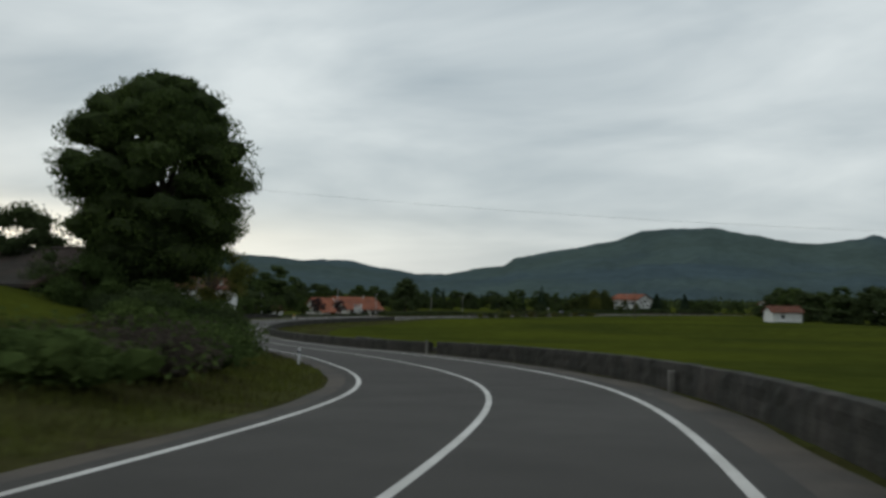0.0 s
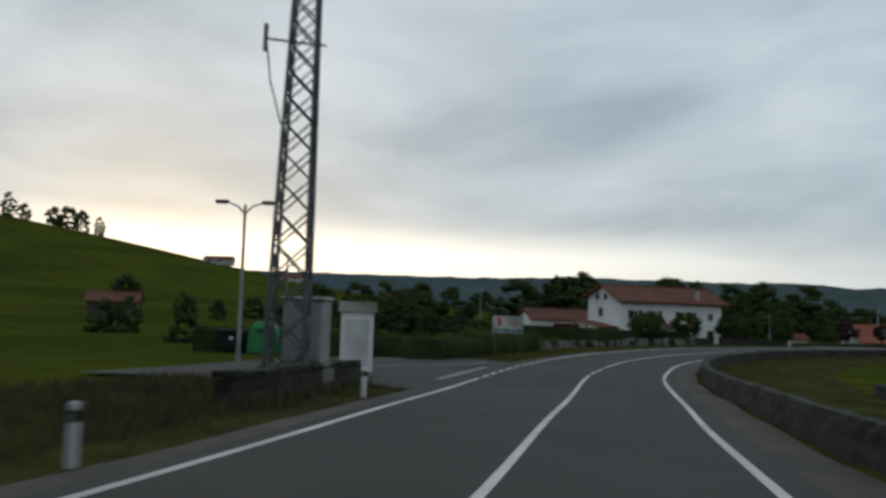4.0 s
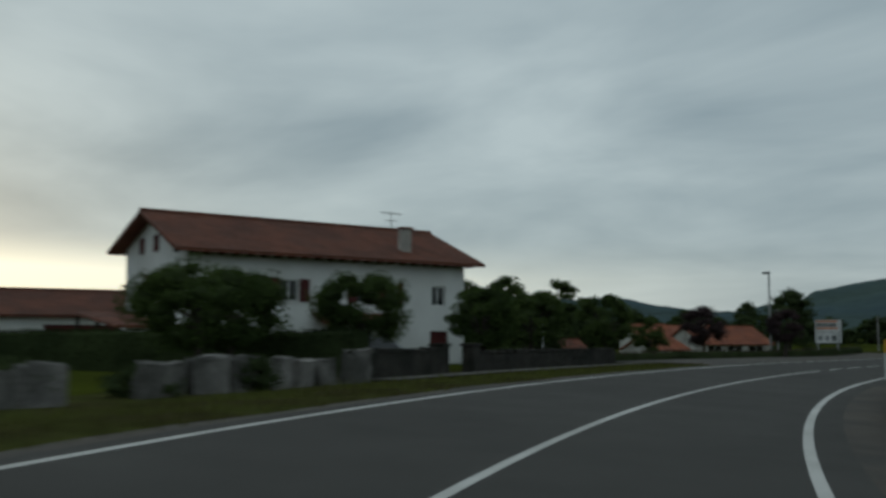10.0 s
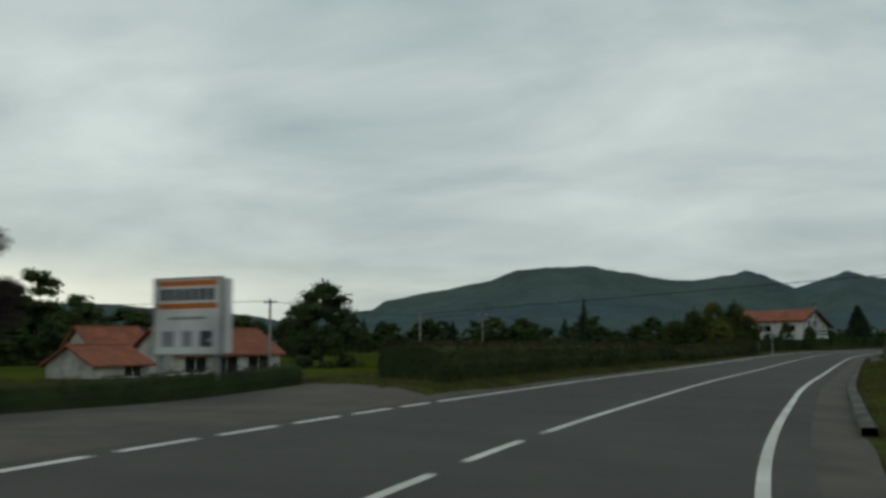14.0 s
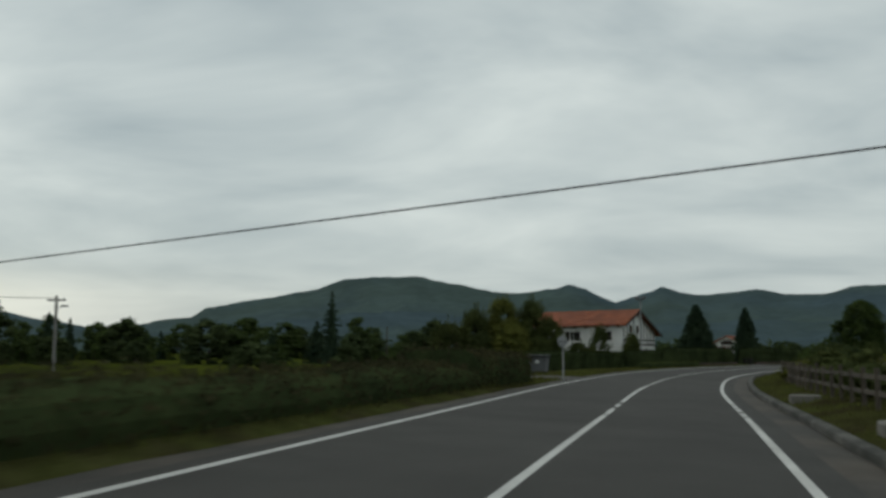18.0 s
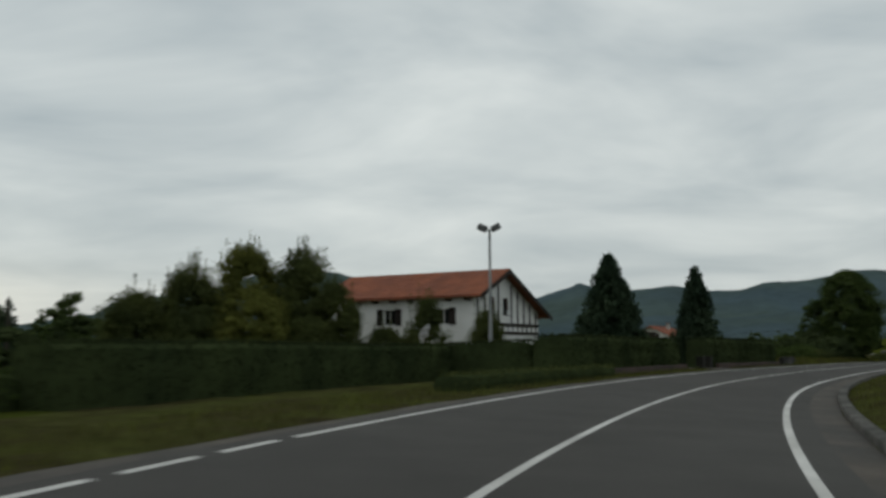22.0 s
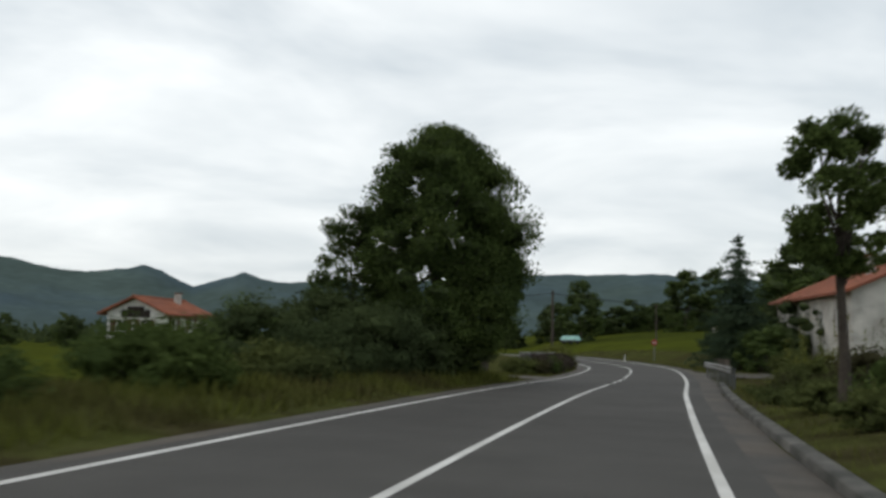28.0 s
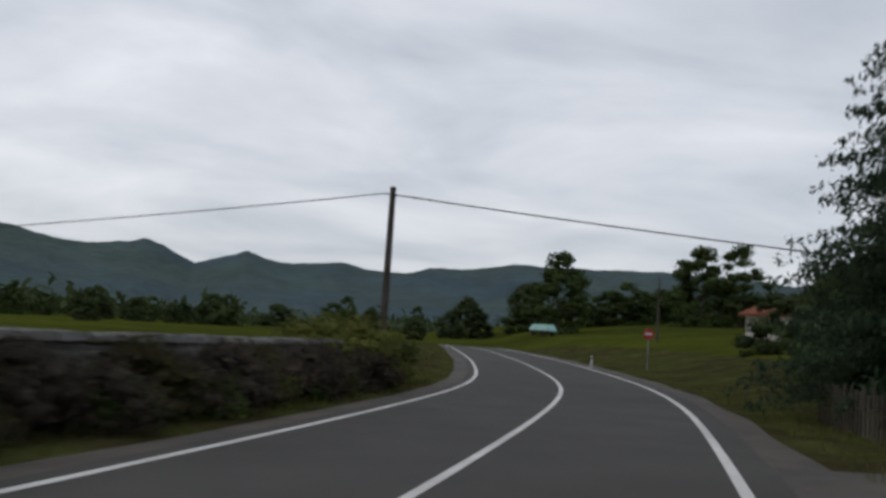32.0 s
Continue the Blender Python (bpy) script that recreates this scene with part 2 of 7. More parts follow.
M["steel"] = mat("galvanised_steel", (0.42, 0.43, 0.43), 0.55, 0.15, 3, 25, 0.1, metal=0.55, spec=0.5)
M["steel_dark"] = mat("dull_steel", (0.16, 0.165, 0.165), 0.65, 0.2, 3, 25, 0.1, metal=0.4)
M["cement_pole"] = mat("cement_pole", (0.33, 0.32, 0.30), 0.9, 0.2, 3, 20, 0.2)
M["green"] = mat("green_plastic", (0.035, 0.22, 0.075), 0.5, 0.15, 3, 20, 0.05)
M["grey"] = mat("grey_plastic", (0.15, 0.155, 0.165), 0.55, 0.2, 3, 20, 0.1)
M["black"] = mat("black_rubber", (0.018, 0.018, 0.018), 0.8, 0.2, 3, 20, 0.1)
M["board"] = mat("white_sign_face", (0.78, 0.78, 0.77), 0.5, 0.06, 2, 20, 0.0)
M["orange"] = mat("orange_print", (0.62, 0.17, 0.02), 0.5, 0.06, 2, 20, 0.0)
M["print_dark"] = mat("dark_print", (0.07, 0.085, 0.09), 0.5, 0.1, 2, 20, 0.0)
M["print_red"] = mat("red_print", (0.45, 0.05, 0.04), 0.5, 0.1, 2, 20, 0.0)
M["print_grey"] = mat("grey_print", (0.33, 0.34, 0.35), 0.5, 0.1, 2, 20, 0.0)
M["teal"] = mat("teal_strip", (0.10, 0.26, 0.25), 0.5, 0.15, 2, 20, 0.0)
M["film"] = mat("pale_green_sheet", (0.30, 0.55, 0.50), 0.35, 0.2, 2, 10, 0.1)
M["yellow"] = mat("yellow_sign_face", (0.72, 0.42, 0.03), 0.5, 0.1, 2, 20, 0.0)
M["carsilver"] = mat("silver_car_paint", (0.30, 0.31, 0.32), 0.3, 0.05, 2, 20, 0.0, spec=0.5)
M["carwhite"] = mat("white_car_paint", (0.72, 0.72, 0.72), 0.25, 0.05, 2, 20, 0.0, spec=0.5)
M["cardark"] = mat("dark_car_paint", (0.06, 0.065, 0.075), 0.25, 0.05, 2, 20, 0.0, spec=0.5)

# ---------------------------------------------------------------- the plan: the road's centre line, every 24 m
ROAD = (
    (49.76, -7.54, 4.76),
    (43.87, 15.73, 3.91),
    (37.98, 38.95, 3.04),
    (29.62, 60.87, 2.21),
    (14.97, 79.33, 1.44),
    (-2.87, 95.20, 0.80),
    (-20.96, 111.11, 0.40),
    (-37.39, 128.97, 0.17),
    (-50.21, 149.78, 0.11),
    (-58.63, 172.77, 0.02),
    (-62.50, 196.85, -0.03),
    (-61.96, 221.13, -0.08),
    (-60.05, 245.16, -0.13),
    (-57.88, 269.10, -0.12),
    (-55.47, 293.02, -0.13),
    (-51.42, 316.83, -0.10),
    (-44.50, 340.07, -0.07),
    (-34.71, 362.27, -0.04),
    (-23.49, 383.54, -0.04),
    (-11.95, 404.56, -0.03),
    (0.11, 425.34, -0.05),
    (12.95, 450.75, -0.02),
    (19.82, 471.57, 0.16),
    (25.73, 494.27, 0.34),
    (32.03, 518.47, 0.37),
    (38.82, 545.97, 0.40),
    (49.70, 592.98, 0.60),
)
ROAD_START = -48.0


def spline(ctrl, n=24):
    """A smooth line through the control points."""
    k = np.array(ctrl)
    p = np.vstack([2 * k[0] - k[1], k, 2 * k[-1] - k[-2]])
    out = []
    for i in range(1, len(p) - 2):
        a, b, c, d = p[i - 1:i + 3]
        for u in np.arange(n) / n:
            out.append(0.5 * (2 * b + (c - a) * u + (2 * a - 5 * b + 4 * c - d) * u * u + (3 * b - a - 3 * c + d) * u ** 3))
    out.append(k[-1])
    return np.array(out)


LINE = spline(ROAD)
ARC = np.concatenate([[0], np.cumsum(np.hypot(*np.diff(LINE[:, :2], axis=0).T))]) + ROAD_START
ROAD_END = float(ARC[-1])
TAN = np.gradient(LINE[:, :2], axis=0)
TAN /= np.linalg.norm(TAN, axis=1)[:, None]


def on_line(s):
    """Centre of the road and its direction at the arc length s (arrays or numbers)."""
    x, y, z = (np.interp(s, ARC, LINE[:, i]) for i in range(3))
    tx, ty = np.interp(s, ARC, TAN[:, 0]), np.interp(s, ARC, TAN[:, 1])
    n = np.hypot(tx, ty)
    return x, y, z, tx / n, ty / n


def bank(s):
    """Crossfall of the carriageway: how much it rises per metre to the right."""
    return np.interp(s, (-50, 40, 70, 100, 320, 360, 395, 420, 440, 620), (0.015, 0.02, -0.02, -0.045, -0.045, -0.04, -0.02, 0.0, 0.02, 0.02))


def smooth(x, a, b):
    u = np.clip((x - a) / (b - a), 0, 1)
    return u * u * (3 - 2 * u)


def between(s, a, b, soft=8.0):
    return smooth(s, a - soft, a + soft) * (1 - smooth(s, b - soft, b + soft))


def surface(s, d):
    """Height of the ground at s along the road and d metres to its left, near the road."""
    s, d = np.asarray(s, float), np.asarray(d, float)
    z = np.interp(s, ARC, LINE[:, 2])
    edge = np.clip(d, -4.6, 4.6)
    fall = -bank(s) * edge
    fade = 1 - smooth(np.abs(d), 5, 16)
    z = z + fall * fade
    # bank on the left before the junction, with the field going up behind it
    z = z + between(s, -60, 58, 7) * (smooth(d, 4.6, 9.0) * 0.75 + np.clip(d - 8.5, 0, 46) * 0.155)
    # low bank under the hedge and along the left verges
    z = z + between(s, 208, 276, 4) * smooth(d, 4.0, 5.4) * 0.35
    z = z + between(s, 384, 424, 5) * smooth(d, 4.2, 6.5) * 0.35
    # the meadow behind the long hedge lies lower
    z = z - between(s, 192, 318, 14) * smooth(d, 13, 36) * 1.9
    # right verges fall a little to the fields, except at the last bend, where the field rises
    z = z - between(s, -60, 190, 8) * smooth(-d, 4.4, 7.5) * 0.45
    z = z + between(s, 205, 420, 6) * smooth(-d, 4.3, 6.5) * 0.3
    z = z - between(s, 408, 435, 3) * smooth(-d, 4.9, 6.5) * 0.8
    z = z + between(s, 466, 800, 12) * (smooth(-d, 5, 12) * 0.8 + np.clip(-d - 6, 0, 26) * 0.085)
    return z


def terrain(x, y):
    """Height of the land at any place (arrays)."""
    x, y = np.asarray(x, float), np.asarray(y, float)
    best = np.full(x.shape, 1e9)
    s, d = np.zeros(x.shape), np.zeros(x.shape)
    for i in range(0, len(LINE), 4):
        dx, dy = x - LINE[i, 0], y - LINE[i, 1]
        q = dx * dx + dy * dy
        m = q < best
        best = np.where(m, q, best)
        s = np.where(m, ARC[i] + dx * TAN[i, 0] + dy * TAN[i, 1], s)
        d = np.where(m, -dx * TAN[i, 1] + dy * TAN[i, 0], d)
    far = np.sqrt(best)
    z = surface(np.clip(s, ARC[0], ARC[-1]), np.clip(d, -130, 75))
    base = 0.25 + smooth(-x, 60, 400) * 0.5
    z = z + (base - z) * smooth(far, 60, 220)
    z = z + 46 * np.exp(-((x + 470) / 150) ** 2 - ((y - 60) / 190) ** 2)
    z = z + 1.3 * np.exp(-((x - 2) / 7.5) ** 2 - ((y - 70) / 7.5) ** 2)
    z = z + 13 * np.exp(-((x - 190) / 90) ** 2 - ((y - 640) / 130) ** 2)
    z = z + smooth(far, 500, 1600) * 22 * (0.5 + 0.5 * np.sin(x * 0.004 + 1.3) * np.cos(y * 0.0035))
    return z, far


def at(s, d, up=0.0):
    """A place in the world, s along the road and d to its left, on the ground."""
    x, y, _, tx, ty = on_line(s)
    return Vector((float(x - ty * d), float(y + tx * d), float(surface(s, d)) + up))


def land(x, y, up=0.0):
    z, far = terrain(np.array([x]), np.array([y]))
    return Vector((x, y, float(z[0]) + up))


def heading(s):
    """Degrees by which the road at s has turned to the left of +y."""
    *_, tx, ty = on_line(s)
    return math.degrees(math.atan2(-tx, ty))


# ---------------------------------------------------------------- builders


def mesh_of(name, verts, faces, material, smooth_shade=False):
    me = bpy.data.meshes.new(name)
    me.from_pydata([tuple(v) for v in verts], [], faces)
    for m in (material if isinstance(material, (list, tuple)) else [material]):
        me.materials.append(m)
    if smooth_shade:
        me.polygons.foreach_set("use_smooth", [True] * len(me.polygons))
    me.update()
    return me


def quads(name, corners, material):
    """A mesh of loose four-cornered faces; corners is an array (n, 4, 3)."""
    n = len(corners)
    me = bpy.data.meshes.new(name)
    me.vertices.add(n * 4)
    me.vertices.foreach_set("co", np.ascontiguousarray(corners, dtype=np.float32).ravel())
    me.loops.add(n * 4)
    me.loops.foreach_set("vertex_index", np.arange(n * 4, dtype=np.int32))
    me.polygons.add(n)
    me.polygons.foreach_set("loop_start", np.arange(0, n * 4, 4, dtype=np.int32))
    me.polygons.foreach_set("loop_total", np.full(n, 4, dtype=np.int32))
    me.materials.append(material)
    me.update(calc_edges=True)
    return me


def thing(name, place, turn=0.0, label="", category="", group="", kind=""):
    ob = new(name)
    ob.empty_display_size = 0.2
    ob.matrix_world = Matrix.Translation(place) @ Matrix.Rotation(radians(turn), 4, "Z")
    return tagged(ob, label, category, group, kind)


def under(ob, parent):
    ob.parent = parent
    return ob


def part(name, bm, material, parent, label=""):
    me = bpy.data.meshes.new(name)
    bmesh.ops.recalc_face_normals(bm, faces=bm.faces)
    bm.to_mesh(me)
    bm.free()
    me.materials.append(material)
    ob = under(new(name, me), parent)
    return tagged(ob, label)


def raw(name, me, parent, label=""):
    return tagged(under(new(name, me), parent), label)


def box(bm, lo, hi, bevel=0.0):
    c = [(a + b) / 2 for a, b in zip(lo, hi)]
    m = Matrix.Translation(c) @ Matrix.Diagonal((hi[0] - lo[0], hi[1] - lo[1], hi[2] - lo[2], 1))
    made = bmesh.ops.create_cube(bm, size=1.0, matrix=m)
    if bevel:
        edges = {e for v in made["verts"] for e in v.link_edges}
        bmesh.ops.bevel(bm, geom=list(edges), offset=bevel, segments=1, affect="EDGES")
    return bm


def boxed(lo, hi, bevel=0.0):
    return box(bmesh.new(), lo, hi, bevel)


def tube(bm, points, radii, sides=8):
    """A tapering tube along the points."""
    rings = []
    pts = [Vector(p) for p in points]
    for i, p in enumerate(pts):
        way = (pts[min(i + 1, len(pts) - 1)] - pts[max(i - 1, 0)]).normalized()
        side = way.cross(Vector((0.31, 0.95, 0.05)) if abs(way.z) > 0.8 else Vector((0, 0, 1))).normalized()
        other = way.cross(side)
        rings.append([bm.verts.new(p + (side * math.cos(a) + other * math.sin(a)) * radii[i])
                      for a in (2 * math.pi * k / sides for k in range(sides))])
    for a, b in zip(rings, rings[1:]):
        for k in range(sides):
            bm.faces.new((a[k], a[(k + 1) % sides], b[(k + 1) % sides], b[k]))
    bm.faces.new(rings[0][::-1])
    bm.faces.new(rings[-1])
    return bm


def sweep(name, s0, s1, profile, material, step=1.5, lift=None, label="", kind="structure", on_ground=True):
    """A strip along the road; profile(s) gives rows of (d, height over the ground)."""
    n = max(2, int((s1 - s0) / step) + 1)
    verts, faces = [], []
    for i in range(n):
        s = s0 + (s1 - s0) * i / (n - 1)
        rows = profile(s)
        for d, h in rows:
            x, y, z, tx, ty = on_line(s)
            g = float(surface(s, d)) if on_ground else float(z)
            verts.append((x - ty * d, y + tx * d, g + h))
    w = len(rows)
    for i in range(n - 1):
        for k in range(w - 1):
            a = i * w + k
            faces.append((a + 1, a, a + w, a + w + 1))
    ob = new(name, mesh_of(name, verts, faces, material, True))
    return tagged(ob, label, "", "", kind)

# ---------------------------------------------------------------- land, road and markings


def axis(lo, hi, step, reach, grow=1.22):
    out = list(np.arange(lo, hi + step / 2, step))
    w, p = step, hi
    while p < reach:
        w *= grow
        p += w
        out.append(p)
    w, p = step, lo
    while p > -reach:
        w *= grow
        p -= w
        out.insert(0, p)
    return np.array(out)


gx, gy = axis(-150, 90, 2.5, 3600), axis(-60, 620, 2.5, 3600)
GX, GY = np.meshgrid(gx, gy)
GZ, GF = terrain(GX, GY)
GZ = GZ - 0.45 * (1 - smooth(GF, 9.5, 13.0))
GZ = GZ + 0.05 * np.sin(GX * 0.9 + np.sin(GY * 0.31)) * np.cos(GY * 0.7) * smooth(GF, 14, 30)
nx, ny = len(gx), len(gy)
idx = np.arange(nx * ny).reshape(ny, nx)
cells = np.stack([idx[:-1, :-1], idx[:-1, 1:], idx[1:, 1:], idx[1:, :-1]], -1).reshape(-1, 4)
ground = new("ground", mesh_of("ground", np.stack([GX, GY, GZ], -1).reshape(-1, 3).tolist(), cells.tolist(), M["grass"], True))
tagged(ground, "green meadows and fields of a wide valley", "ground", "", "structure")

# the painted edge lines: metres along the road, metres to the left of its centre
EDGE_S = (-48, -24, 0, 24, 48, 72, 96, 120, 144, 168, 192, 216, 240, 264, 288, 312, 336, 360, 384, 408, 432, 456, 480, 504, 528, 552, 576, 600)
EDGE_LEFT = (3.27, 3.28, 3.29, 3.29, 3.21, 3.34, 3.42, 3.59, 3.82, 3.79, 3.62, 3.49, 3.35, 3.33, 3.44, 3.52, 3.43, 3.38, 3.36, 3.28, 3.16, 3.22, 3.16, 3.14, 3.13, 3.12, 3.12, 3.12)
EDGE_RIGHT = (-3.21, -3.21, -3.22, -3.15, -3.02, -3.01, -3.08, -3.15, -3.14, -3.11, -3.21, -3.12, -3.17, -3.22, -3.22, -3.21, -3.15, -3.16, -3.2, -3.25, -3.1, -3.28, -3.26, -3.28, -3.3, -3.32, -3.33, -3.33)


def left_line(s):
    return float(np.interp(s, EDGE_S, EDGE_LEFT))


def right_line(s):
    return float(np.interp(s, EDGE_S, EDGE_RIGHT))


VERGE_D = [4.0, 4.6, 5.2, 6.0, 7.0, 8.0, 9.5, 11.5, 14.0]


def left_rows(s):
    return [(d, -0.012 - 0.03 * (k == 0) + (0.05 * math.sin(s * 1.7 + d * 2.1) if d > 5 else 0) - 0.14 * (d > 13)) for k, d in enumerate(VERGE_D)]


def right_rows(s):
    return [(-d, -0.012 - 0.03 * (k == 0) + (0.05 * math.sin(s * 1.3 + d * 2.4) if d > 5 else 0) - 0.14 * (d > 13)) for k, d in reversed(list(enumerate(VERGE_D)))]


sweep("verge_left", -48, ROAD_END, left_rows, M["verge"], 2.0, label="rough grass verge beside the road")
sweep("verge_right", -48, ROAD_END, right_rows, M["verge"], 2.0, label="rough grass verge beside the road")
sweep("road", -48, ROAD_END, lambda s: [(right_line(s) - 0.55, 0.0), (-1.6, 0.0), (0.0, 0.0), (1.7, 0.0), (left_line(s) + 0.4, 0.0)], M["asphalt"], 1.5,
      label="two-lane asphalt road through the valley")
sweep("road_shoulder_left", -48, ROAD_END, lambda s: [(left_line(s) + 0.4, -0.003), (max(4.05, left_line(s) + 0.72) + 0.12 * math.sin(s * 0.8) * math.sin(s * 0.23), -0.010), (max(4.35, left_line(s) + 0.95), -0.05)], M["shoulder"], 1.0,
      label="worn dusty edge of the road")
sweep("road_shoulder_right", -48, ROAD_END, lambda s: [(-4.78, -0.05), (-4.45 + 0.1 * math.sin(s * 0.7), -0.010), (right_line(s) - 0.55, -0.003)], M["shoulder"], 1.0,
      label="worn dusty edge of the road")


def stripe(name, s0, s1, d, width, label, material=None):
    place = d if callable(d) else (lambda s: d)
    return sweep(name, s0, s1, lambda s: [(place(s) - width / 2, 0.006), (place(s) + width / 2, 0.006)], material or M["paint"], 1.5 if s1 - s0 > 6 else (s1 - s0) / 2, label=label)


def marks(name, d, width, runs, label):
    """Runs of (from, to, dash, gap); dash 0 is an unbroken line."""
    for s0, s1, dash, gap in runs:
        if not dash:
            stripe(name, s0, s1, d, width, label)
            continue
        s = s0
        while s < s1:
            stripe(name, s, min(s + dash, s1), d, width, label)
            s += dash + gap


marks("centre_line", 0.0, 0.13, ((-48, 89.5, 0, 0), (91, 98, 2.4, 1.0), (98.6, 179.8, 0, 0), (181.4, 203, 2.45, 1.13), (203.2, 266, 0, 0), (266.3, 271, 2.4, 0.9),
      (272.0, 288.7, 0, 0), (289.6, 306, 2.55, 0.8), (306.4, 360.2, 0, 0), (361.0, 363.2, 0, 0), (364.0, 421.4, 0, 0), (423.0, 425.3, 0, 0), (426.4, 429.1, 0, 0), (430.8, 440, 0, 0), (441, ROAD_END, 0, 0)), "white centre line painted on the asphalt")
marks("edge_line_left", left_line, 0.14, ((-48, 81.3, 0, 0), (82.2, 99.4, 1.5, 0.75), (100.0, 181.8, 0, 0), (182.3, 207, 1.45, 0.5), (207.5, 294.4, 0, 0), (294.9, 312, 1.45, 0.5), (312.5, 357, 0, 0),
      (357.5, 363.9, 1.5, 0.5), (364.3, 419.8, 0, 0), (420.3, 435, 1.45, 0.5), (435.3, ROAD_END, 0, 0)), "white edge line painted on the asphalt")
marks("edge_line_right", right_line, 0.15, ((-48, 88.2, 0, 0), (88.6, 92.0, 1.1, 0.35), (92.4, 268, 0, 0), (268.4, 274, 1.5, 0.5), (274.4, 438.2, 0, 0), (438.6, 442.5, 1.4, 0.6), (443.0, ROAD_END, 0, 0)),
      "white edge line painted on the asphalt")

# ---------------------------------------------------------------- mountains round the valley
# skyline: degrees to the left of +y, degrees above the horizon
SKYLINE = ((180, 1.4), (112, 1.9), (80, 2.3), (61, 2.4), (57.4, 2.5), (53.8, 2.65), (51.2, 2.57), (44, 2.52), (41, 2.6), (39.4, 2.48), (37.8, 2.33), (35.6, 2.43), (34.7, 2.38),
           (33.5, 2.08), (32, 1.85), (30.4, 1.6), (28.4, 1.6), (25.6, 2.15), (24.7, 2.2), (23.8, 2.75), (22.1, 3.1), (20, 3.45), (17.3, 3.98), (15.6, 4.62), (13.5, 4.72), (11.3, 4.78),
           (9.5, 4.42), (7.7, 4.08), (6.3, 3.8), (5.6, 3.74), (3.9, 3.87), (2.7, 4.04), (2.05, 4.29), (1.6, 4.17), (1.0, 3.96), (0.5, 3.68), (-0.8, 3.15), (-1.3, 3.3), (-2.1, 3.55),
           (-3.6, 4.06), (-4.6, 3.68), (-5.2, 3.6), (-6.5, 3.55), (-7.8, 3.7), (-8.8, 3.84), (-10.3, 3.53), (-12.5, 3.44), (-14, 3.86), (-16, 3.93), (-17.5, 4.12), (-18.8, 4.42),
           (-20.4, 4.36), (-24, 4.38), (-27, 4.45), (-32, 4.2), (-40, 3.5), (-60, 2.5), (-112, 1.8), (-180, 1.4))
HUB = (-30.0, 260.0)
sky_az = np.array([a for a, e in SKYLINE])[::-1]
sky_el = np.array([e for a, e in SKYLINE])[::-1]


def mountains(name, reach, share, rough, seed, label):
    az = np.concatenate([np.arange(-180, -45, 1.2), np.arange(-45, 100, 0.22), np.arange(100, 180.1, 1.2)])
    rr = np.concatenate([np.linspace(reach * 0.62, reach, 26), [reach * 1.06, reach * 1.15]])
    verts = []
    for a in az:
        crest = reach * math.tan(radians(float(np.interp(a, sky_az, sky_el)) * share)) + 1.5
        for k, r in enumerate(rr):
            u = min(1.0, (r / reach - 0.62) / 0.38)
            x, y = HUB[0] - r * math.sin(radians(a)), HUB[1] + r * math.cos(radians(a))
            spur = noise.fractal(Vector((a * 0.22 + seed, u * 1.1, seed)), 0.9, 2.1, 5)
            small = noise.fractal(Vector((a * 1.9 + seed, u * 9.0, seed * 2)), 0.8, 2.2, 3)
            h = crest * (u ** 1.25) * (1 + 0.34 * spur * (1 - u) * 1.6) + small * rough * (0.25 + 0.75 * (1 - u))
            if k >= 26:
                h = crest * (0.8 if k == 26 else 0.3)
            verts.append((x, y, h - 4 * (1 - u) + (rough * 0.12 * math.sin(a * 31 + seed) if k == 25 else 0)))
    w = len(rr)
    faces = [(i * w + k, i * w + k + 1, (i + 1) * w + k + 1, (i + 1) * w + k) for i in range(len(az) - 1) for k in range(w - 1)]
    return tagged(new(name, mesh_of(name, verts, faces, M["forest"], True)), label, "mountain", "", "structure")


mountains("mountain_range", 2900.0, 1.0, 9.0, 3.0, "wooded mountain range closing the valley, tinted with distance haze")
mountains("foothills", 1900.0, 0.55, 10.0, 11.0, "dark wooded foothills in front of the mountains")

# ---------------------------------------------------------------- trees, shrubs and hedges
rng = np.random.default_rng(7)


def leaves_at(centres, size, seed, droop=0.25):
    """Small four-cornered leaves of about `size` at the centres, turned every way."""
    r = np.random.default_rng(seed)
    n = len(centres)
    a = r.normal(size=(n, 3))
    a /= np.linalg.norm(a, axis=1)[:, None]
    b = np.cross(a, r.normal(size=(n, 3)))
    b /= np.linalg.norm(b, axis=1)[:, None]
    long = (size * r.uniform(0.6, 1.35, n))[:, None] * a
    wide = (size * r.uniform(0.3, 0.6, n))[:, None] * b
    c = np.asarray(centres)
    tip = long + np.array([0, 0, -droop]) * size
    return np.stack([c - tip * 0.5, c + wide * 0.5, c + tip * 0.5, c - wide * 0.5], 1)


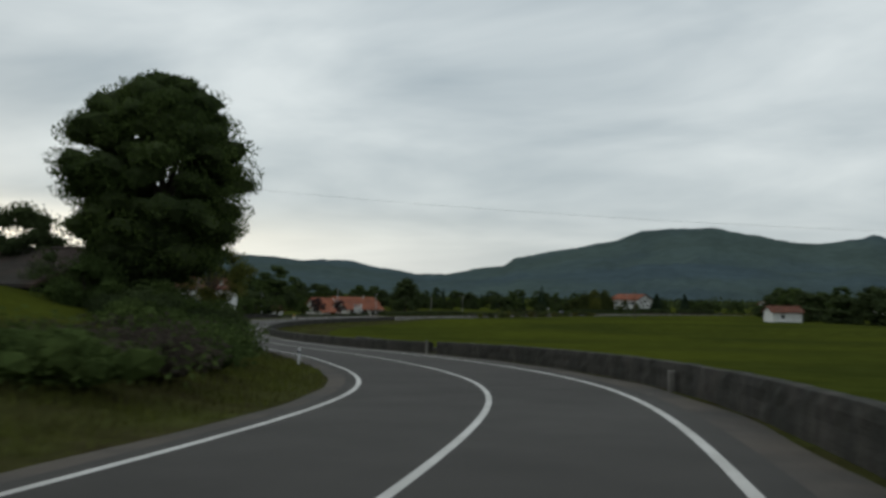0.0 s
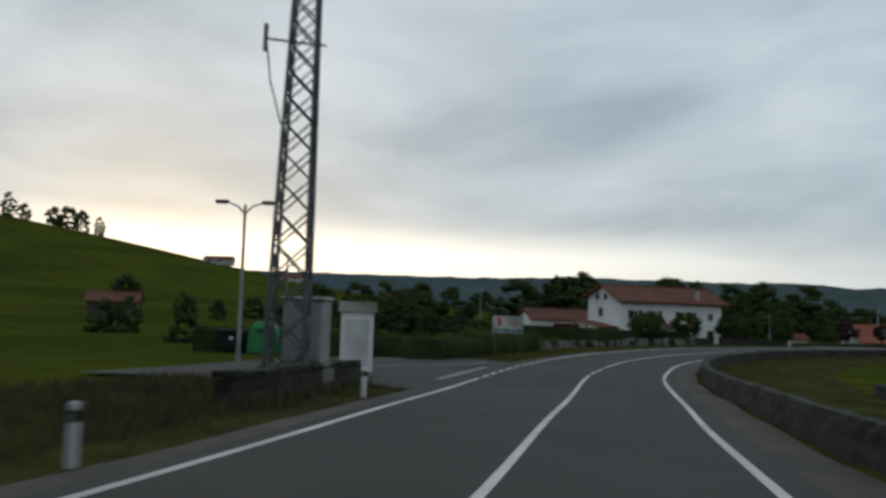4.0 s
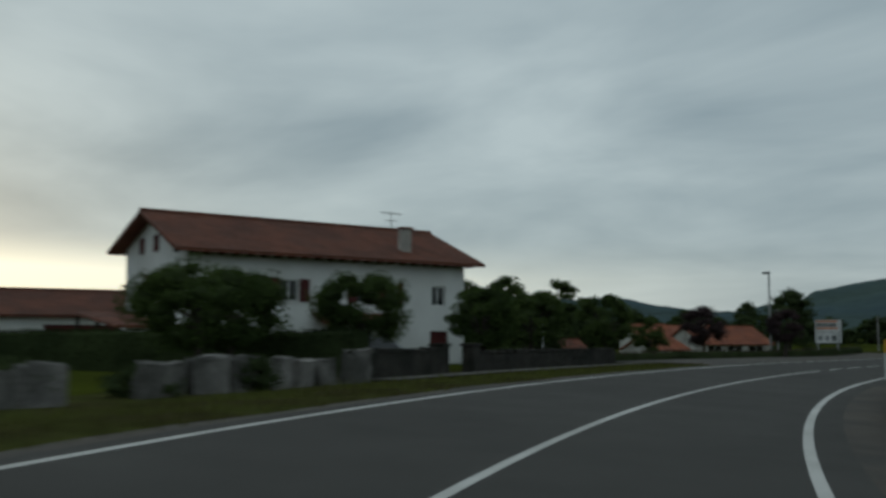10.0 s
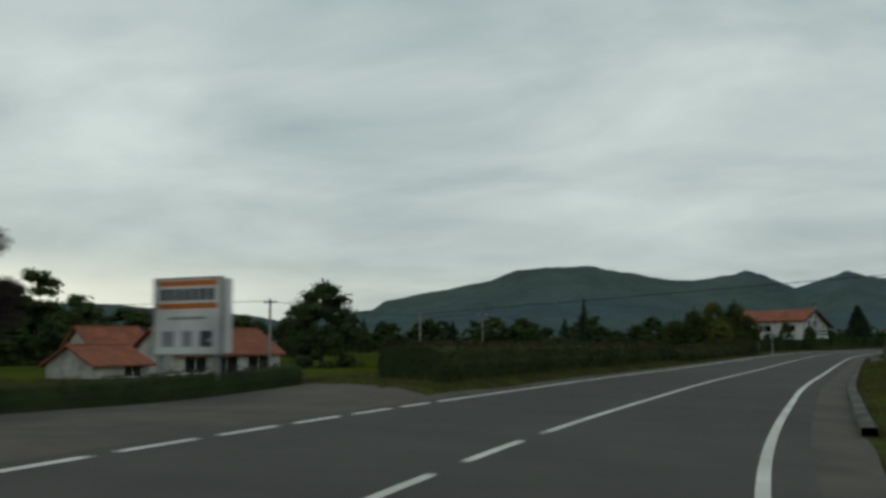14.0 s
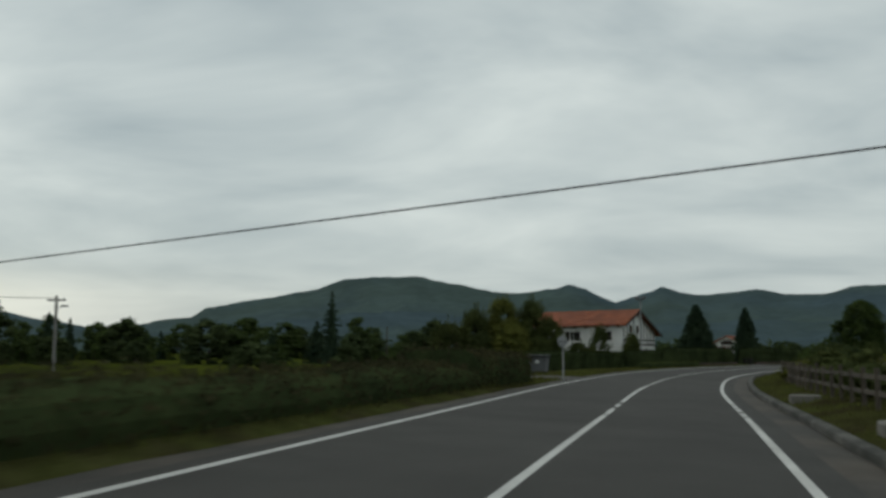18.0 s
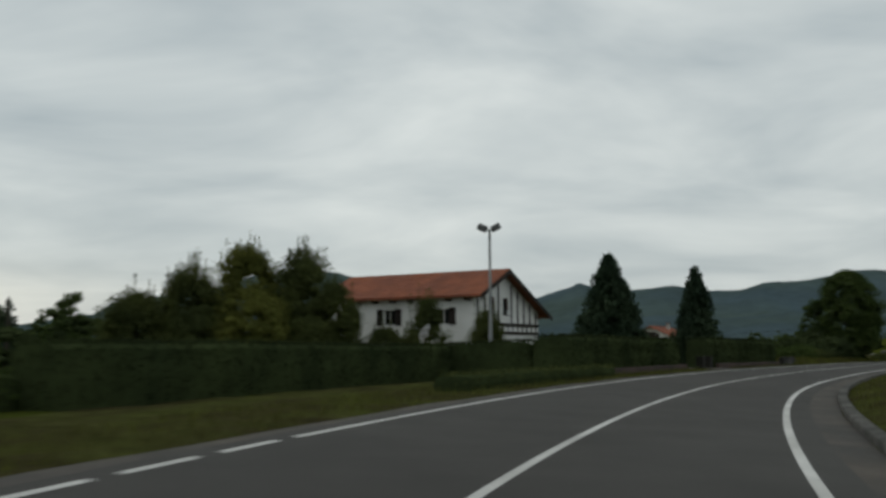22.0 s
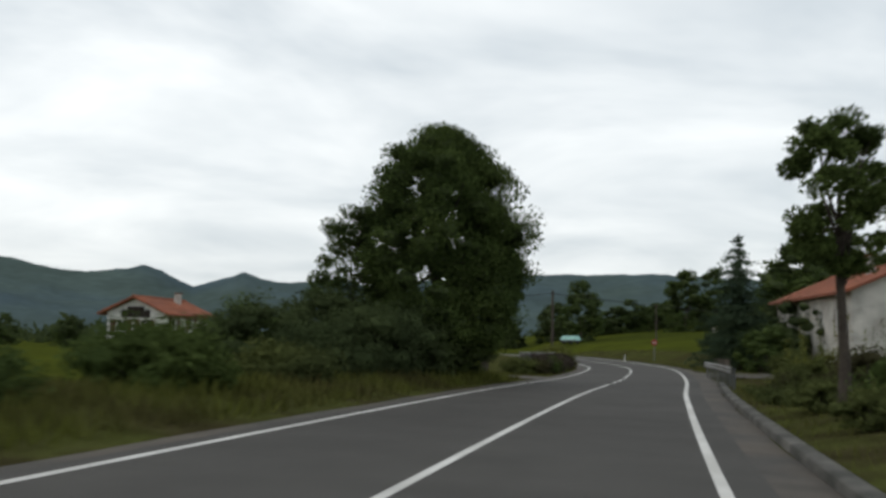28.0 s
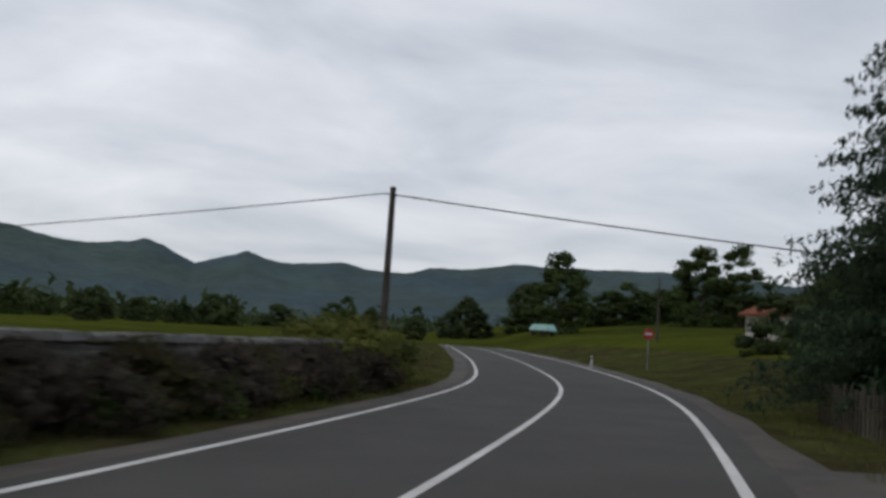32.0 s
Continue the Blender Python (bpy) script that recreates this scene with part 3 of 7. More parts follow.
def crown_points(n, radius, height, base, seed, clumps=70, spread=0.2, shape="round", full=2.3):
    """Leaf places in clumps on an uneven crown; base is the crown's lower end."""
    r = np.random.default_rng(seed)
    u = r.uniform(0, 1, clumps)
    ang = r.uniform(0, 2 * np.pi, clumps)
    if shape == "cone":
        u = r.uniform(0, 1, clumps) ** 1.35
        rad = radius * (1 - u) ** 0.85 * r.uniform(0.35, 1.05, clumps)
        z = base + height * u
    elif shape == "globe":
        z0 = r.uniform(-1, 1, clumps)
        rad = radius * np.sqrt(1 - z0 ** 2) * r.uniform(0.75, 1.0, clumps)
        z = base + height * (z0 + 1) / 2
    else:
        z0 = r.uniform(-1, 1, clumps)
        fat = np.sqrt(np.clip(1 - np.abs(z0) ** full, 0.03, 1)) * (1 - 0.22 * np.clip(z0, 0, 1))
        lobes = 1 + 0.13 * np.sin(ang * 3 + seed) + 0.10 * np.sin(ang * 5 + z0 * 4 + seed * 2)
        rad = radius * fat * lobes * r.uniform(0.3, 1.0, clumps) ** 0.5
        z = base + height * (z0 + 1) / 2
    c = np.stack([rad * np.cos(ang), rad * np.sin(ang), z], 1)
    per = n // clumps
    size = radius * spread
    off = r.normal(size=(clumps * per, 3))
    off /= np.linalg.norm(off, axis=1)[:, None]
    off *= (r.uniform(0, 1, clumps * per) ** 0.42 * np.repeat(r.uniform(0.75, 1.3, clumps), per))[:, None]
    pts = np.repeat(c, per, axis=0) + off * size * np.array([1.45, 1.45, 1.0])
    return pts, c


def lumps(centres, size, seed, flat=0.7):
    """The filled inside of each clump of leaves, as a rough many-sided lump."""
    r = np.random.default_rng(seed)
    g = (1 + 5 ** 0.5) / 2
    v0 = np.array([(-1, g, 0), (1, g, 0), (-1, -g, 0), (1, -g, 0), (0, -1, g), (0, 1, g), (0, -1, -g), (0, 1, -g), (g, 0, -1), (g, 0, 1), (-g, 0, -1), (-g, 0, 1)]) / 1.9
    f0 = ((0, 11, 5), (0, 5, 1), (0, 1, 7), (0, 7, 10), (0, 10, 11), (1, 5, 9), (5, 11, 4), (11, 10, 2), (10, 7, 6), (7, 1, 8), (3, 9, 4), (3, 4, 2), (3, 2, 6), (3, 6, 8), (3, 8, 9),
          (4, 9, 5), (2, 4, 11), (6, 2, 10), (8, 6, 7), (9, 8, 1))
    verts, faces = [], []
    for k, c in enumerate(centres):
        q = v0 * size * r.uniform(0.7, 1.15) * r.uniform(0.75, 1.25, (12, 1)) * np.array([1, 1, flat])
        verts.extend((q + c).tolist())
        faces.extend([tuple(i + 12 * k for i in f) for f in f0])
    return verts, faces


def trunk_bm(height, radius, crown, seed, limbs=6, lean=(0, 0)):
    r = random.Random(seed)
    bm = bmesh.new()
    top = Vector((lean[0], lean[1], height))
    tube(bm, [(0, 0, -0.25), (lean[0] * 0.2 + 0.03, lean[1] * 0.2, height * 0.25), (lean[0] * 0.55, lean[1] * 0.55 + 0.05, height * 0.6), top],
         [radius * 1.5, radius, radius * 0.8, radius * 0.45], 9)
    picks = sorted(crown, key=lambda p: r.random())[:limbs]
    for p in picks:
        start = Vector((lean[0] * 0.5, lean[1] * 0.5, height * r.uniform(0.45, 0.85)))
        mid = start.lerp(Vector(p), 0.5) + Vector((r.uniform(-0.2, 0.2), r.uniform(-0.2, 0.2), 0.25))
        tube(bm, [start, mid, Vector(p)], [radius * 0.4, radius * 0.24, radius * 0.08], 6)
    return bm


def tree(name, place, height, radius, trunk, n, size, seed, material, label, shape="round", clumps=70, spread=0.2, limbs=7, lean=(0, 0), group="", category="tree", girth=None, core=1.0, full=2.3):
    ob = thing(name, place, 0, label, category, group)
    pts, c = crown_points(n, radius, height - trunk, trunk, seed, clumps, spread, shape, full)
    pts = pts + np.array([lean[0], lean[1], 0])
    c = c + np.array([lean[0], lean[1], 0])
    part("trunk", trunk_bm(trunk + (height - trunk) * (0.9 if shape == "cone" else 0.5), girth or height * 0.024, [tuple(p) for p in c], seed, limbs, lean), M["bark"], ob)
    raw("crown", quads("crown", leaves_at(pts, size, seed + 1), material), ob)
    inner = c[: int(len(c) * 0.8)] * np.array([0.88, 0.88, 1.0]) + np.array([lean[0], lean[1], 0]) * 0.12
    # except plum, lumps are coloured darker to stand for the crown's inner shade
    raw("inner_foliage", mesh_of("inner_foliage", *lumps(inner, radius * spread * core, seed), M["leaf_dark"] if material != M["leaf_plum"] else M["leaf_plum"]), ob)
    return ob


def shrub(name, place, radius, height, n, size, seed, material, label, group="", clumps=40, spread=0.27, shoots=0):
    ob = thing(name, place, 0, label, "shrub", group)
    pts, c = crown_points(n, radius, height, 0.0, seed, clumps, spread)
    pts[:, 2] = np.abs(pts[:, 2])
    if shoots:
        # upright young shoots that stand out of the top
        r = np.random.default_rng(seed + 7)
        f, who = r.uniform(0, 1, shoots * 60), np.repeat(np.arange(shoots), 60)
        rise, a, q = r.uniform(0.7, 1.6, shoots), r.uniform(0, 2 * np.pi, shoots), radius * r.uniform(0, 0.8, shoots)
        foot = height * (0.98 - 0.25 * (q / radius) ** 2)
        sprig = np.stack([(np.cos(a) * q)[who], (np.sin(a) * q)[who], foot[who] + (f * 1.6 - 0.6) * rise[who]], 1) + r.normal(size=(len(f), 3)) * 0.1 * (1.25 - f)[:, None]
        pts = np.concatenate([pts, sprig])
    bm = bmesh.new()
    for p in c[:7]:
        tube(bm, [(0, 0, -0.2), (p[0] * 0.4, p[1] * 0.4, p[2] * 0.5), tuple(p)], [0.05, 0.035, 0.01], 5)
    part("stem", bm, M["bark"], ob)
    raw("foliage", quads("foliage", leaves_at(pts, size, seed + 1), material), ob)
    raw("inner_foliage", mesh_of("inner_foliage", *lumps(c * np.array([0.86, 0.86, 0.93]), radius * spread * 0.8, seed), material), ob)
    return ob


def conifer(name, place, height, radius, seed, label, tiers=20, per=13, group="", ragged=0.2, size=0.24, bare=0.04, taper=0.82, heart=1.0):
    """Tiers of drooping boughs clad with needle tufts."""
    r = np.random.default_rng(seed)
    ob = thing(name, place, 0, label, "conifer", group)
    bm = bmesh.new()
    tube(bm, [(0, 0, -0.2), (0, 0, height * 0.5), (0.02, 0, height * 0.985)], [height * 0.02, height * 0.013, 0.02], 8)
    part("trunk", bm, M["bark"], ob)
    pts = []
    for k in range(tiers):
        u = (k + r.uniform(-0.2, 0.2)) / tiers
        z = height * (bare + (0.99 - bare) * u)
        reach = radius * (1 - u) ** taper + 0.07
        for j in range(max(4, int(per * (1 - 0.6 * u)))):
            a = r.uniform(0, 2 * np.pi)
            long = reach * r.uniform(1 - ragged * 1.6, 1 + ragged * 0.5)
            m = max(8, int(long * 34))
            f = r.uniform(0.1, 1, m)
            sag = -0.22 * long * f ** 1.6 + 0.10 * long * f
            w = 0.11 * long * (1.15 - f)
            pts.append(np.stack([np.cos(a) * long * f + r.normal(size=m) * w, np.sin(a) * long * f + r.normal(size=m) * w, z + sag + r.normal(size=m) * 0.08], 1))
    core = bmesh.new()
    tube(core, [(0, 0, height * bare + 0.1), (0, 0, height * 0.45), (0, 0, height * 0.9)], [heart * radius * 0.55 * (1 - ragged), heart * radius * 0.34 * (1 - ragged), 0.03], 9)
    part("inner_foliage", core, M["needle"], ob)
    raw("foliage", quads("foliage", leaves_at(np.concatenate(pts), size, seed + 1, 0.5), M["needle"]), ob)
    return ob


def hedge(name, s0, s1, d0, d1, high, label, material, seed, density=70.0, size=0.13, ragged=0.05, wave=0.0, group="", bulge=0.0):
    """A clipped hedge along the road between the offsets d0 and d1: a dense core and its leaves."""
    r = np.random.default_rng(seed)
    ob = thing(name, at((s0 + s1) / 2, (d0 + d1) / 2), 0, label, "hedge", group)
    back = ob.matrix_world.inverted()
    n = max(3, int((s1 - s0) / 1.5))
    verts, faces = [], []

    def h_at(s):
        return high * (1 + wave * (math.sin(s * 0.45 + seed) * 0.6 + math.sin(s * 1.13 + seed * 3) * 0.4))
    prof = ((0.04, -0.2), (0.0, 0.45), (0.06, 0.9), (0.2, 0.985), (0.8, 0.985), (0.94, 0.9), (1.0, 0.45), (0.96, -0.2))
    for i in range(n + 1):
        s = s0 + (s1 - s0) * i / n
        for u, v in prof:
            verts.append(back @ at(s, d0 + (d1 - d0) * u, v * h_at(s) * 0.97))
    w = len(prof)
    for i in range(n):
        for k in range(w - 1):
            a = i * w + k
            faces.append((a, a + 1, a + w + 1, a + w))
    faces.append(tuple(range(w)))
    faces.append(tuple(n * w + k for k in reversed(range(w))))
    raw("core", mesh_of("core", verts, faces, M["leaf_dark"]), ob)
    m = int((s1 - s0) * (2 * high + abs(d1 - d0)) * density)
    s = r.uniform(s0, s1, m)
    t = r.uniform(0, 2 * high + abs(d1 - d0), m)
    hs = np.array([h_at(q) for q in s]) / high
    u = np.where(t < high, 0.0, np.where(t < high + abs(d1 - d0), (t - high) / abs(d1 - d0), 1.0))
    v = np.where(t < high, t, np.where(t < high + abs(d1 - d0), high, 2 * high + abs(d1 - d0) - t)) * hs
    d = d0 + (d1 - d0) * u + r.normal(size=m) * ragged
    x, y, _, tx, ty = on_line(s)
    z = surface(s, d) + v + r.normal(size=m) * ragged
    p = np.stack([x - ty * d, y + tx * d, z], 1) - np.array(ob.matrix_world.translation)
    ends = int(abs(d1 - d0) * high * density)
    for e in (s0, s1):
        dd, hh = r.uniform(d0, d1, ends), r.uniform(0, high * h_at(e) / high, ends)
        ex, ey, _, tx, ty = on_line(np.full(ends, e) + r.normal(size=ends) * ragged)
        p = np.concatenate([p, np.stack([ex - ty * dd, ey + tx * dd, surface(np.full(ends, e), dd) + hh], 1) - np.array(ob.matrix_world.translation)])
    raw("foliage", quads("foliage", leaves_at(p, size, seed + 1), material), ob)
    return ob


def hedge_line(name, points, wide, high, label, material, seed, density=70.0, size=0.13, ragged=0.06, wave=0.05, group=""):
    """A hedge of the given width and height along a broken line over the land."""
    r = np.random.default_rng(seed)
    p = np.array(points, float)
    run = np.concatenate([[0], np.cumsum(np.hypot(*np.diff(p, axis=0).T))])
    total = float(run[-1])
    ob = thing(name, land(float(p[:, 0].mean()), float(p[:, 1].mean())), 0, label, "hedge", group)
    here = np.array(ob.matrix_world.translation)

    def spot(q, off):
        x, y = np.interp(q, run, p[:, 0]), np.interp(q, run, p[:, 1])
        dx, dy = np.interp(q + 0.6, run, p[:, 0]) - np.interp(q - 0.6, run, p[:, 0]), np.interp(q + 0.6, run, p[:, 1]) - np.interp(q - 0.6, run, p[:, 1])
        n = np.hypot(dx, dy) + 1e-9
        return x - dy / n * off, y + dx / n * off

    def tall(q):
        return high * (1 + wave * (np.sin(q * 0.5 + seed) * 0.6 + np.sin(q * 1.3 + seed * 3) * 0.4))
    prof = ((-0.5, -0.25), (-0.5, 0.5), (-0.42, 0.9), (-0.28, 0.97), (0.28, 0.97), (0.42, 0.9), (0.5, 0.5), (0.5, -0.25))
    n = max(3, int(total / 1.2))
    verts, faces = [], []
    for q in np.linspace(0, total, n + 1):
        for u, v in prof:
            x, y = spot(q, u * wide)
            g = float(terrain(np.array([x]), np.array([y]))[0][0])
            verts.append(np.array([x, y, g + v * float(tall(q))]) - here)
    w = len(prof)
    faces = [(i * w + k, i * w + k + 1, (i + 1) * w + k + 1, (i + 1) * w + k) for i in range(n) for k in range(w - 1)]
    faces += [tuple(range(w)), tuple(n * w + k for k in reversed(range(w)))]
    raw("core", mesh_of("core", verts, faces, M["leaf_dark"]), ob)
    m = int(total * (2 * high + wide) * density)
    q, t = r.uniform(-wide * 0.2, total + wide * 0.2, m), r.uniform(0, 2 * high + wide, m)
    off = np.where(t < high, -0.5 * wide, np.where(t < high + wide, t - high - 0.5 * wide, 0.5 * wide)) + r.normal(size=m) * ragged
    up = np.where(t < high, t, np.where(t < high + wide, high, 2 * high + wide - t)) * tall(q) / high
    x, y = spot(np.clip(q, 0, total), off)
    z = terrain(x, y)[0] + up + r.normal(size=m) * ragged
    raw("foliage", quads("foliage", leaves_at(np.stack([x, y, z], 1) - here, size, seed + 1), material), ob)
    return ob


# the great tree on the bank, and a young one beyond it
tree("broadleaf_tree", land(6.7, 72.5, -0.6), 12.0, 4.15, 2.7, 85000, 0.19, 21, M["leaf"], "great dark-leaved tree on the grassy bank", clumps=300, spread=0.155, limbs=14, girth=0.36, core=1.35, full=2.8)
tree("young_tree", Vector((3.5, 79.0, 2.0)), 5.1, 2.0, 2.3, 9000, 0.13, 33, M["leaf_yellow"], "slender young tree with thin foliage on the bank", clumps=44, spread=0.19, limbs=24, lean=(0.9, 0.25), girth=0.07, core=0.55)
tree("bank_tree", land(-3.0, 72.2), 5.2, 2.6, 0.8, 9000, 0.2, 34, M["leaf_dark"], "low dark tree behind the stone barn", clumps=60, spread=0.22, limbs=6, core=1.0)
# the great tree beside the second half of the road
tree("broadleaf_tree", land(-13.6, 415.0), 9.8, 3.55, 0.5, 110000, 0.15, 45, M["leaf"], "tall round tree with low boughs beside the road", clumps=330, spread=0.155, limbs=16, girth=0.3, core=0.85, full=3.0)
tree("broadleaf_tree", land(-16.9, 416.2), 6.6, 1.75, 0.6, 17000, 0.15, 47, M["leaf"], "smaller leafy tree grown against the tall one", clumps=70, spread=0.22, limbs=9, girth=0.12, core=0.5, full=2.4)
tree("broadleaf_tree", land(-12.9, 415.2), 6.9, 1.25, 2.2, 15000, 0.15, 49, M["leaf"], "low leafy limb of growth under the tall tree", clumps=60, spread=0.26, limbs=8, lean=(1.9, 0.2), girth=0.08, core=0.6)
# the slender tree over the weeds before the old farmhouse
tree("roadside_tree", land(-10.8, 394.0), 6.2, 1.1, 3.0, 11000, 0.14, 48, M["leaf"], "slender tree leaning over the weeds beside the road", clumps=50, spread=0.22, limbs=10, girth=0.11, core=0.45)
conifer("conifer", Vector((-46.15, 361.2, -0.1)), 7.4, 2.85, 61, "dense pointed conifer behind the garden hedge", tiers=34, per=38, taper=0.7)
conifer("conifer", Vector((-39.0, 371.6, -0.1)), 7.5, 2.15, 62, "slim pointed conifer behind the garden hedge", tiers=34, per=32, taper=0.66)
conifer("conifer", land(-93.8, 373.8), 10.5, 2.5, 63, "tall ragged spruce in the meadow trees", tiers=20, per=16, ragged=0.35)
conifer("conifer", Vector((18.0, 441.8, -0.4)), 11.3, 3.5, 64, "tall open spruce beside the farmhouse", tiers=31, per=27, ragged=0.46, size=0.17, bare=0.1, heart=0.3, taper=0.68)

# hedges and shrubs along the road
hedge("field_hedge", 211, 244, 4.9, 6.7, 0.8, "long dark clipped hedge beside the road", M["hedge_brown"], 71, 75, 0.13, 0.06, 0.05, "roadside hedges")
hedge("field_hedge", 244.2, 274, 4.6, 6.2, 0.52, "low overgrown stretch of the roadside hedge", M["hedge_brown"], 70, 80, 0.13, 0.08, 0.12, "roadside hedges")
hedge("field_hedge", 274.2, 284.5, 4.7, 7.4, 1.12, "taller bushy end of the roadside hedge", M["hedge_brown"], 69, 75, 0.14, 0.1, 0.08, "roadside hedges")
hedge("meadow_hedge", 297, 322, 13.5, 15.0, 0.95, "dark untrimmed hedge along the meadow", M["leaf"], 68, 70, 0.15, 0.14, 0.15, "roadside hedges")
hedge("low_hedge", 326, 343, 5.2, 6.4, 0.45, "low brownish clipped hedge on the verge", M["leaf_pale"], 72, 70, 0.12, 0.05, 0.06, "roadside hedges")
hedge("garden_hedge", 341, 359.5, 6.6, 8.4, 1.86, "tall dense garden hedge clipped flat", M["hedge"], 73, 75, 0.13, 0.035, 0.015, "garden hedges")
hedge("garden_hedge", 362.9, 381, 5.6, 7.2, 1.95, "tall dense garden hedge clipped flat", M["hedge"], 74, 75, 0.13, 0.035, 0.015, "garden hedges")
hedge("garden_hedge", 318, 342.4, 12.4, 13.8, 1.6, "tall dense garden hedge clipped flat", M["hedge"], 81, 75, 0.13, 0.035, 0.02, "garden hedges")
hedge("garden_hedge", 341.0, 342.6, 8.5, 13.0, 1.7, "tall dense garden hedge clipped flat", M["hedge"], 82, 75, 0.13, 0.035, 0.01, "garden hedges")
hedge_line("house_hedge", ((-126, 134), (-105, 150), (-97, 155), (-87, 157.5), (-77, 160), (-68.5, 163.4)), 1.3, 1.55, "long dark clipped hedge before the white house", M["hedge"], 75, 60, 0.14, 0.05, 0.03, "house hedges")
hedge_line("lane_hedge", ((-36.5, 96.2), (-33.9, 99.8), (-33.0, 103.4)), 1.1, 1.3, "clipped dark hedge beside the lane", M["hedge"], 77, 75, 0.12, 0.04, 0.03, "lane hedges")
hedge_line("lane_hedge", ((-36.2, 105.4), (-30.4, 106.7)), 1.1, 1.15, "clipped dark hedge beside the lane", M["hedge"], 78, 75, 0.12, 0.04, 0.03, "lane hedges")
hedge("rough_hedge", 93.6, 105, 7.2, 9.2, 0.95, "overgrown hedge under the billboard", M["leaf_pale"], 79, 75, 0.15, 0.16, 0.22, "lane hedges")
hedge("rough_hedge", 104.6, 117, 7.3, 9.4, 1.15, "overgrown hedge beyond the billboard", M["leaf_pale"], 80, 75, 0.15, 0.18, 0.25, "lane hedges")
hedge_line("layby_hedge", [tuple(at(a, b))[:2] for a, b in ((181, 14.2), (190.6, 12.6), (197, 11.2), (203, 9.5), (208.8, 7.9))], 0.8, 0.5, "low brown overgrown hedge behind the lay-by", M["heather"], 83, 80, 0.12, 0.07, 0.08, "roadside hedges")

bushes = ((14, 7.6, 1.9, 0.6), (18, 7.9, 2.0, 0.7), (22.5, 7.8, 1.9, 0.75), (27, 8.2, 2.0, 0.7), (31, 8.4, 1.8, 0.65), (35, 8.8, 1.9, 0.7), (39, 9.0, 1.6, 0.6), (43, 9.4, 1.7, 0.6))
for k, (s, d, r, h) in enumerate(bushes):
    shrub("bank_bush", at(s, d), r, h, 4200, 0.14, 100 + k, M["heather"] if k % 3 == 1 else M["leaf"], "dark tangled bush on the roadside bank", "bushes on the bank")
for k, (x, y, r, h) in enumerate(((8.6, 70.4, 1.7, 1.5), (7.0, 71.6, 1.8, 1.9), (5.6, 73.0, 1.6, 1.6), (9.6, 68.0, 1.8, 1.2), (11.4, 66.4, 1.7, 0.8), (4.4, 69.6, 1.9, 2.4), (6.6, 68.2, 1.8, 1.8), (13.0, 70.3, 1.0, 1.5), (11.7, 71.0, 1.1, 1.6), (12.4, 69.2, 1.2, 1.2), (10.6, 69.8, 1.2, 1.4))):
    shrub("bank_bush", land(x, y), r, h, 6000, 0.15, 115 + k, M["leaf_dark"] if k % 2 else M["leaf"], "tall dark bush under the great tree", "bushes on the bank")
for k, (s, d, r, h, mt) in enumerate(((404, 7.2, 1.5, 0.8, "leaf_pale"), (408, 7.6, 1.7, 1.3, "leaf_dark"), (411.5, 7.2, 2.0, 2.3, "leaf_dark"), (415, 6.9, 1.9, 2.4, "leaf_dark"), (398, 7.4, 1.6, 1.1, "leaf"), (421.5, 6.7, 1.6, 1.9, "leaf_dark"),
                                      (392, 7.6, 1.5, 0.9, "leaf"), (410.5, 10.5, 2.0, 2.3, "leaf_dark"), (418, 6.5, 1.9, 2.3, "leaf_dark"), (419.5, 9.0, 2.0, 2.6, "leaf_dark"), (414, 10.0, 2.1, 2.9, "leaf_dark"),  (412.5, 12.5, 2.0, 2.4, "leaf"))):
    shrub("roadside_bush", at(s, d), r, h, 5600, 0.15, 130 + k, M[mt], "dark undergrowth beside the tall tree", "bushes by the tall tree")
for k, (x, y, r, h) in enumerate(((-65.6, 363.4, 2.5, 7.4), (-69.0, 362.6, 2.4, 7.6), (-72.2, 361.6, 2.2, 6.4), (-63.2, 361.8, 1.7, 5.2), (-75.4, 360.2, 2.1, 4.8), (-67.5, 360.4, 2.3, 4.6), (-71.5, 359.8, 2.1, 3.6), (-64.4, 360.2, 1.7, 3.2))):
    shrub("garden_shrub", land(x, y), r, h * 1.03, 22000, 0.16, 150 + k, M["leaf_yellow"] if k in (1, 5) else M["leaf_pale"], "large untrimmed shrub in front of the farmhouse", "garden shrubs", 150, 0.24, 18 if h > 6 else 5)
for k, (x, y, r, h) in enumerate(((-57.3, 361.6, 1.35, 4.4), (-60.0, 361.4, 1.25, 2.6), (-53.6, 361.6, 1.1, 3.6), (-58.6, 360.6, 1.0, 2.1))):
    shrub("garden_shrub", land(x, y), r, h, 11000, 0.13, 160 + k, M["leaf_pale"], "slender shrub against the house wall", "garden shrubs", 80, 0.27, 6)
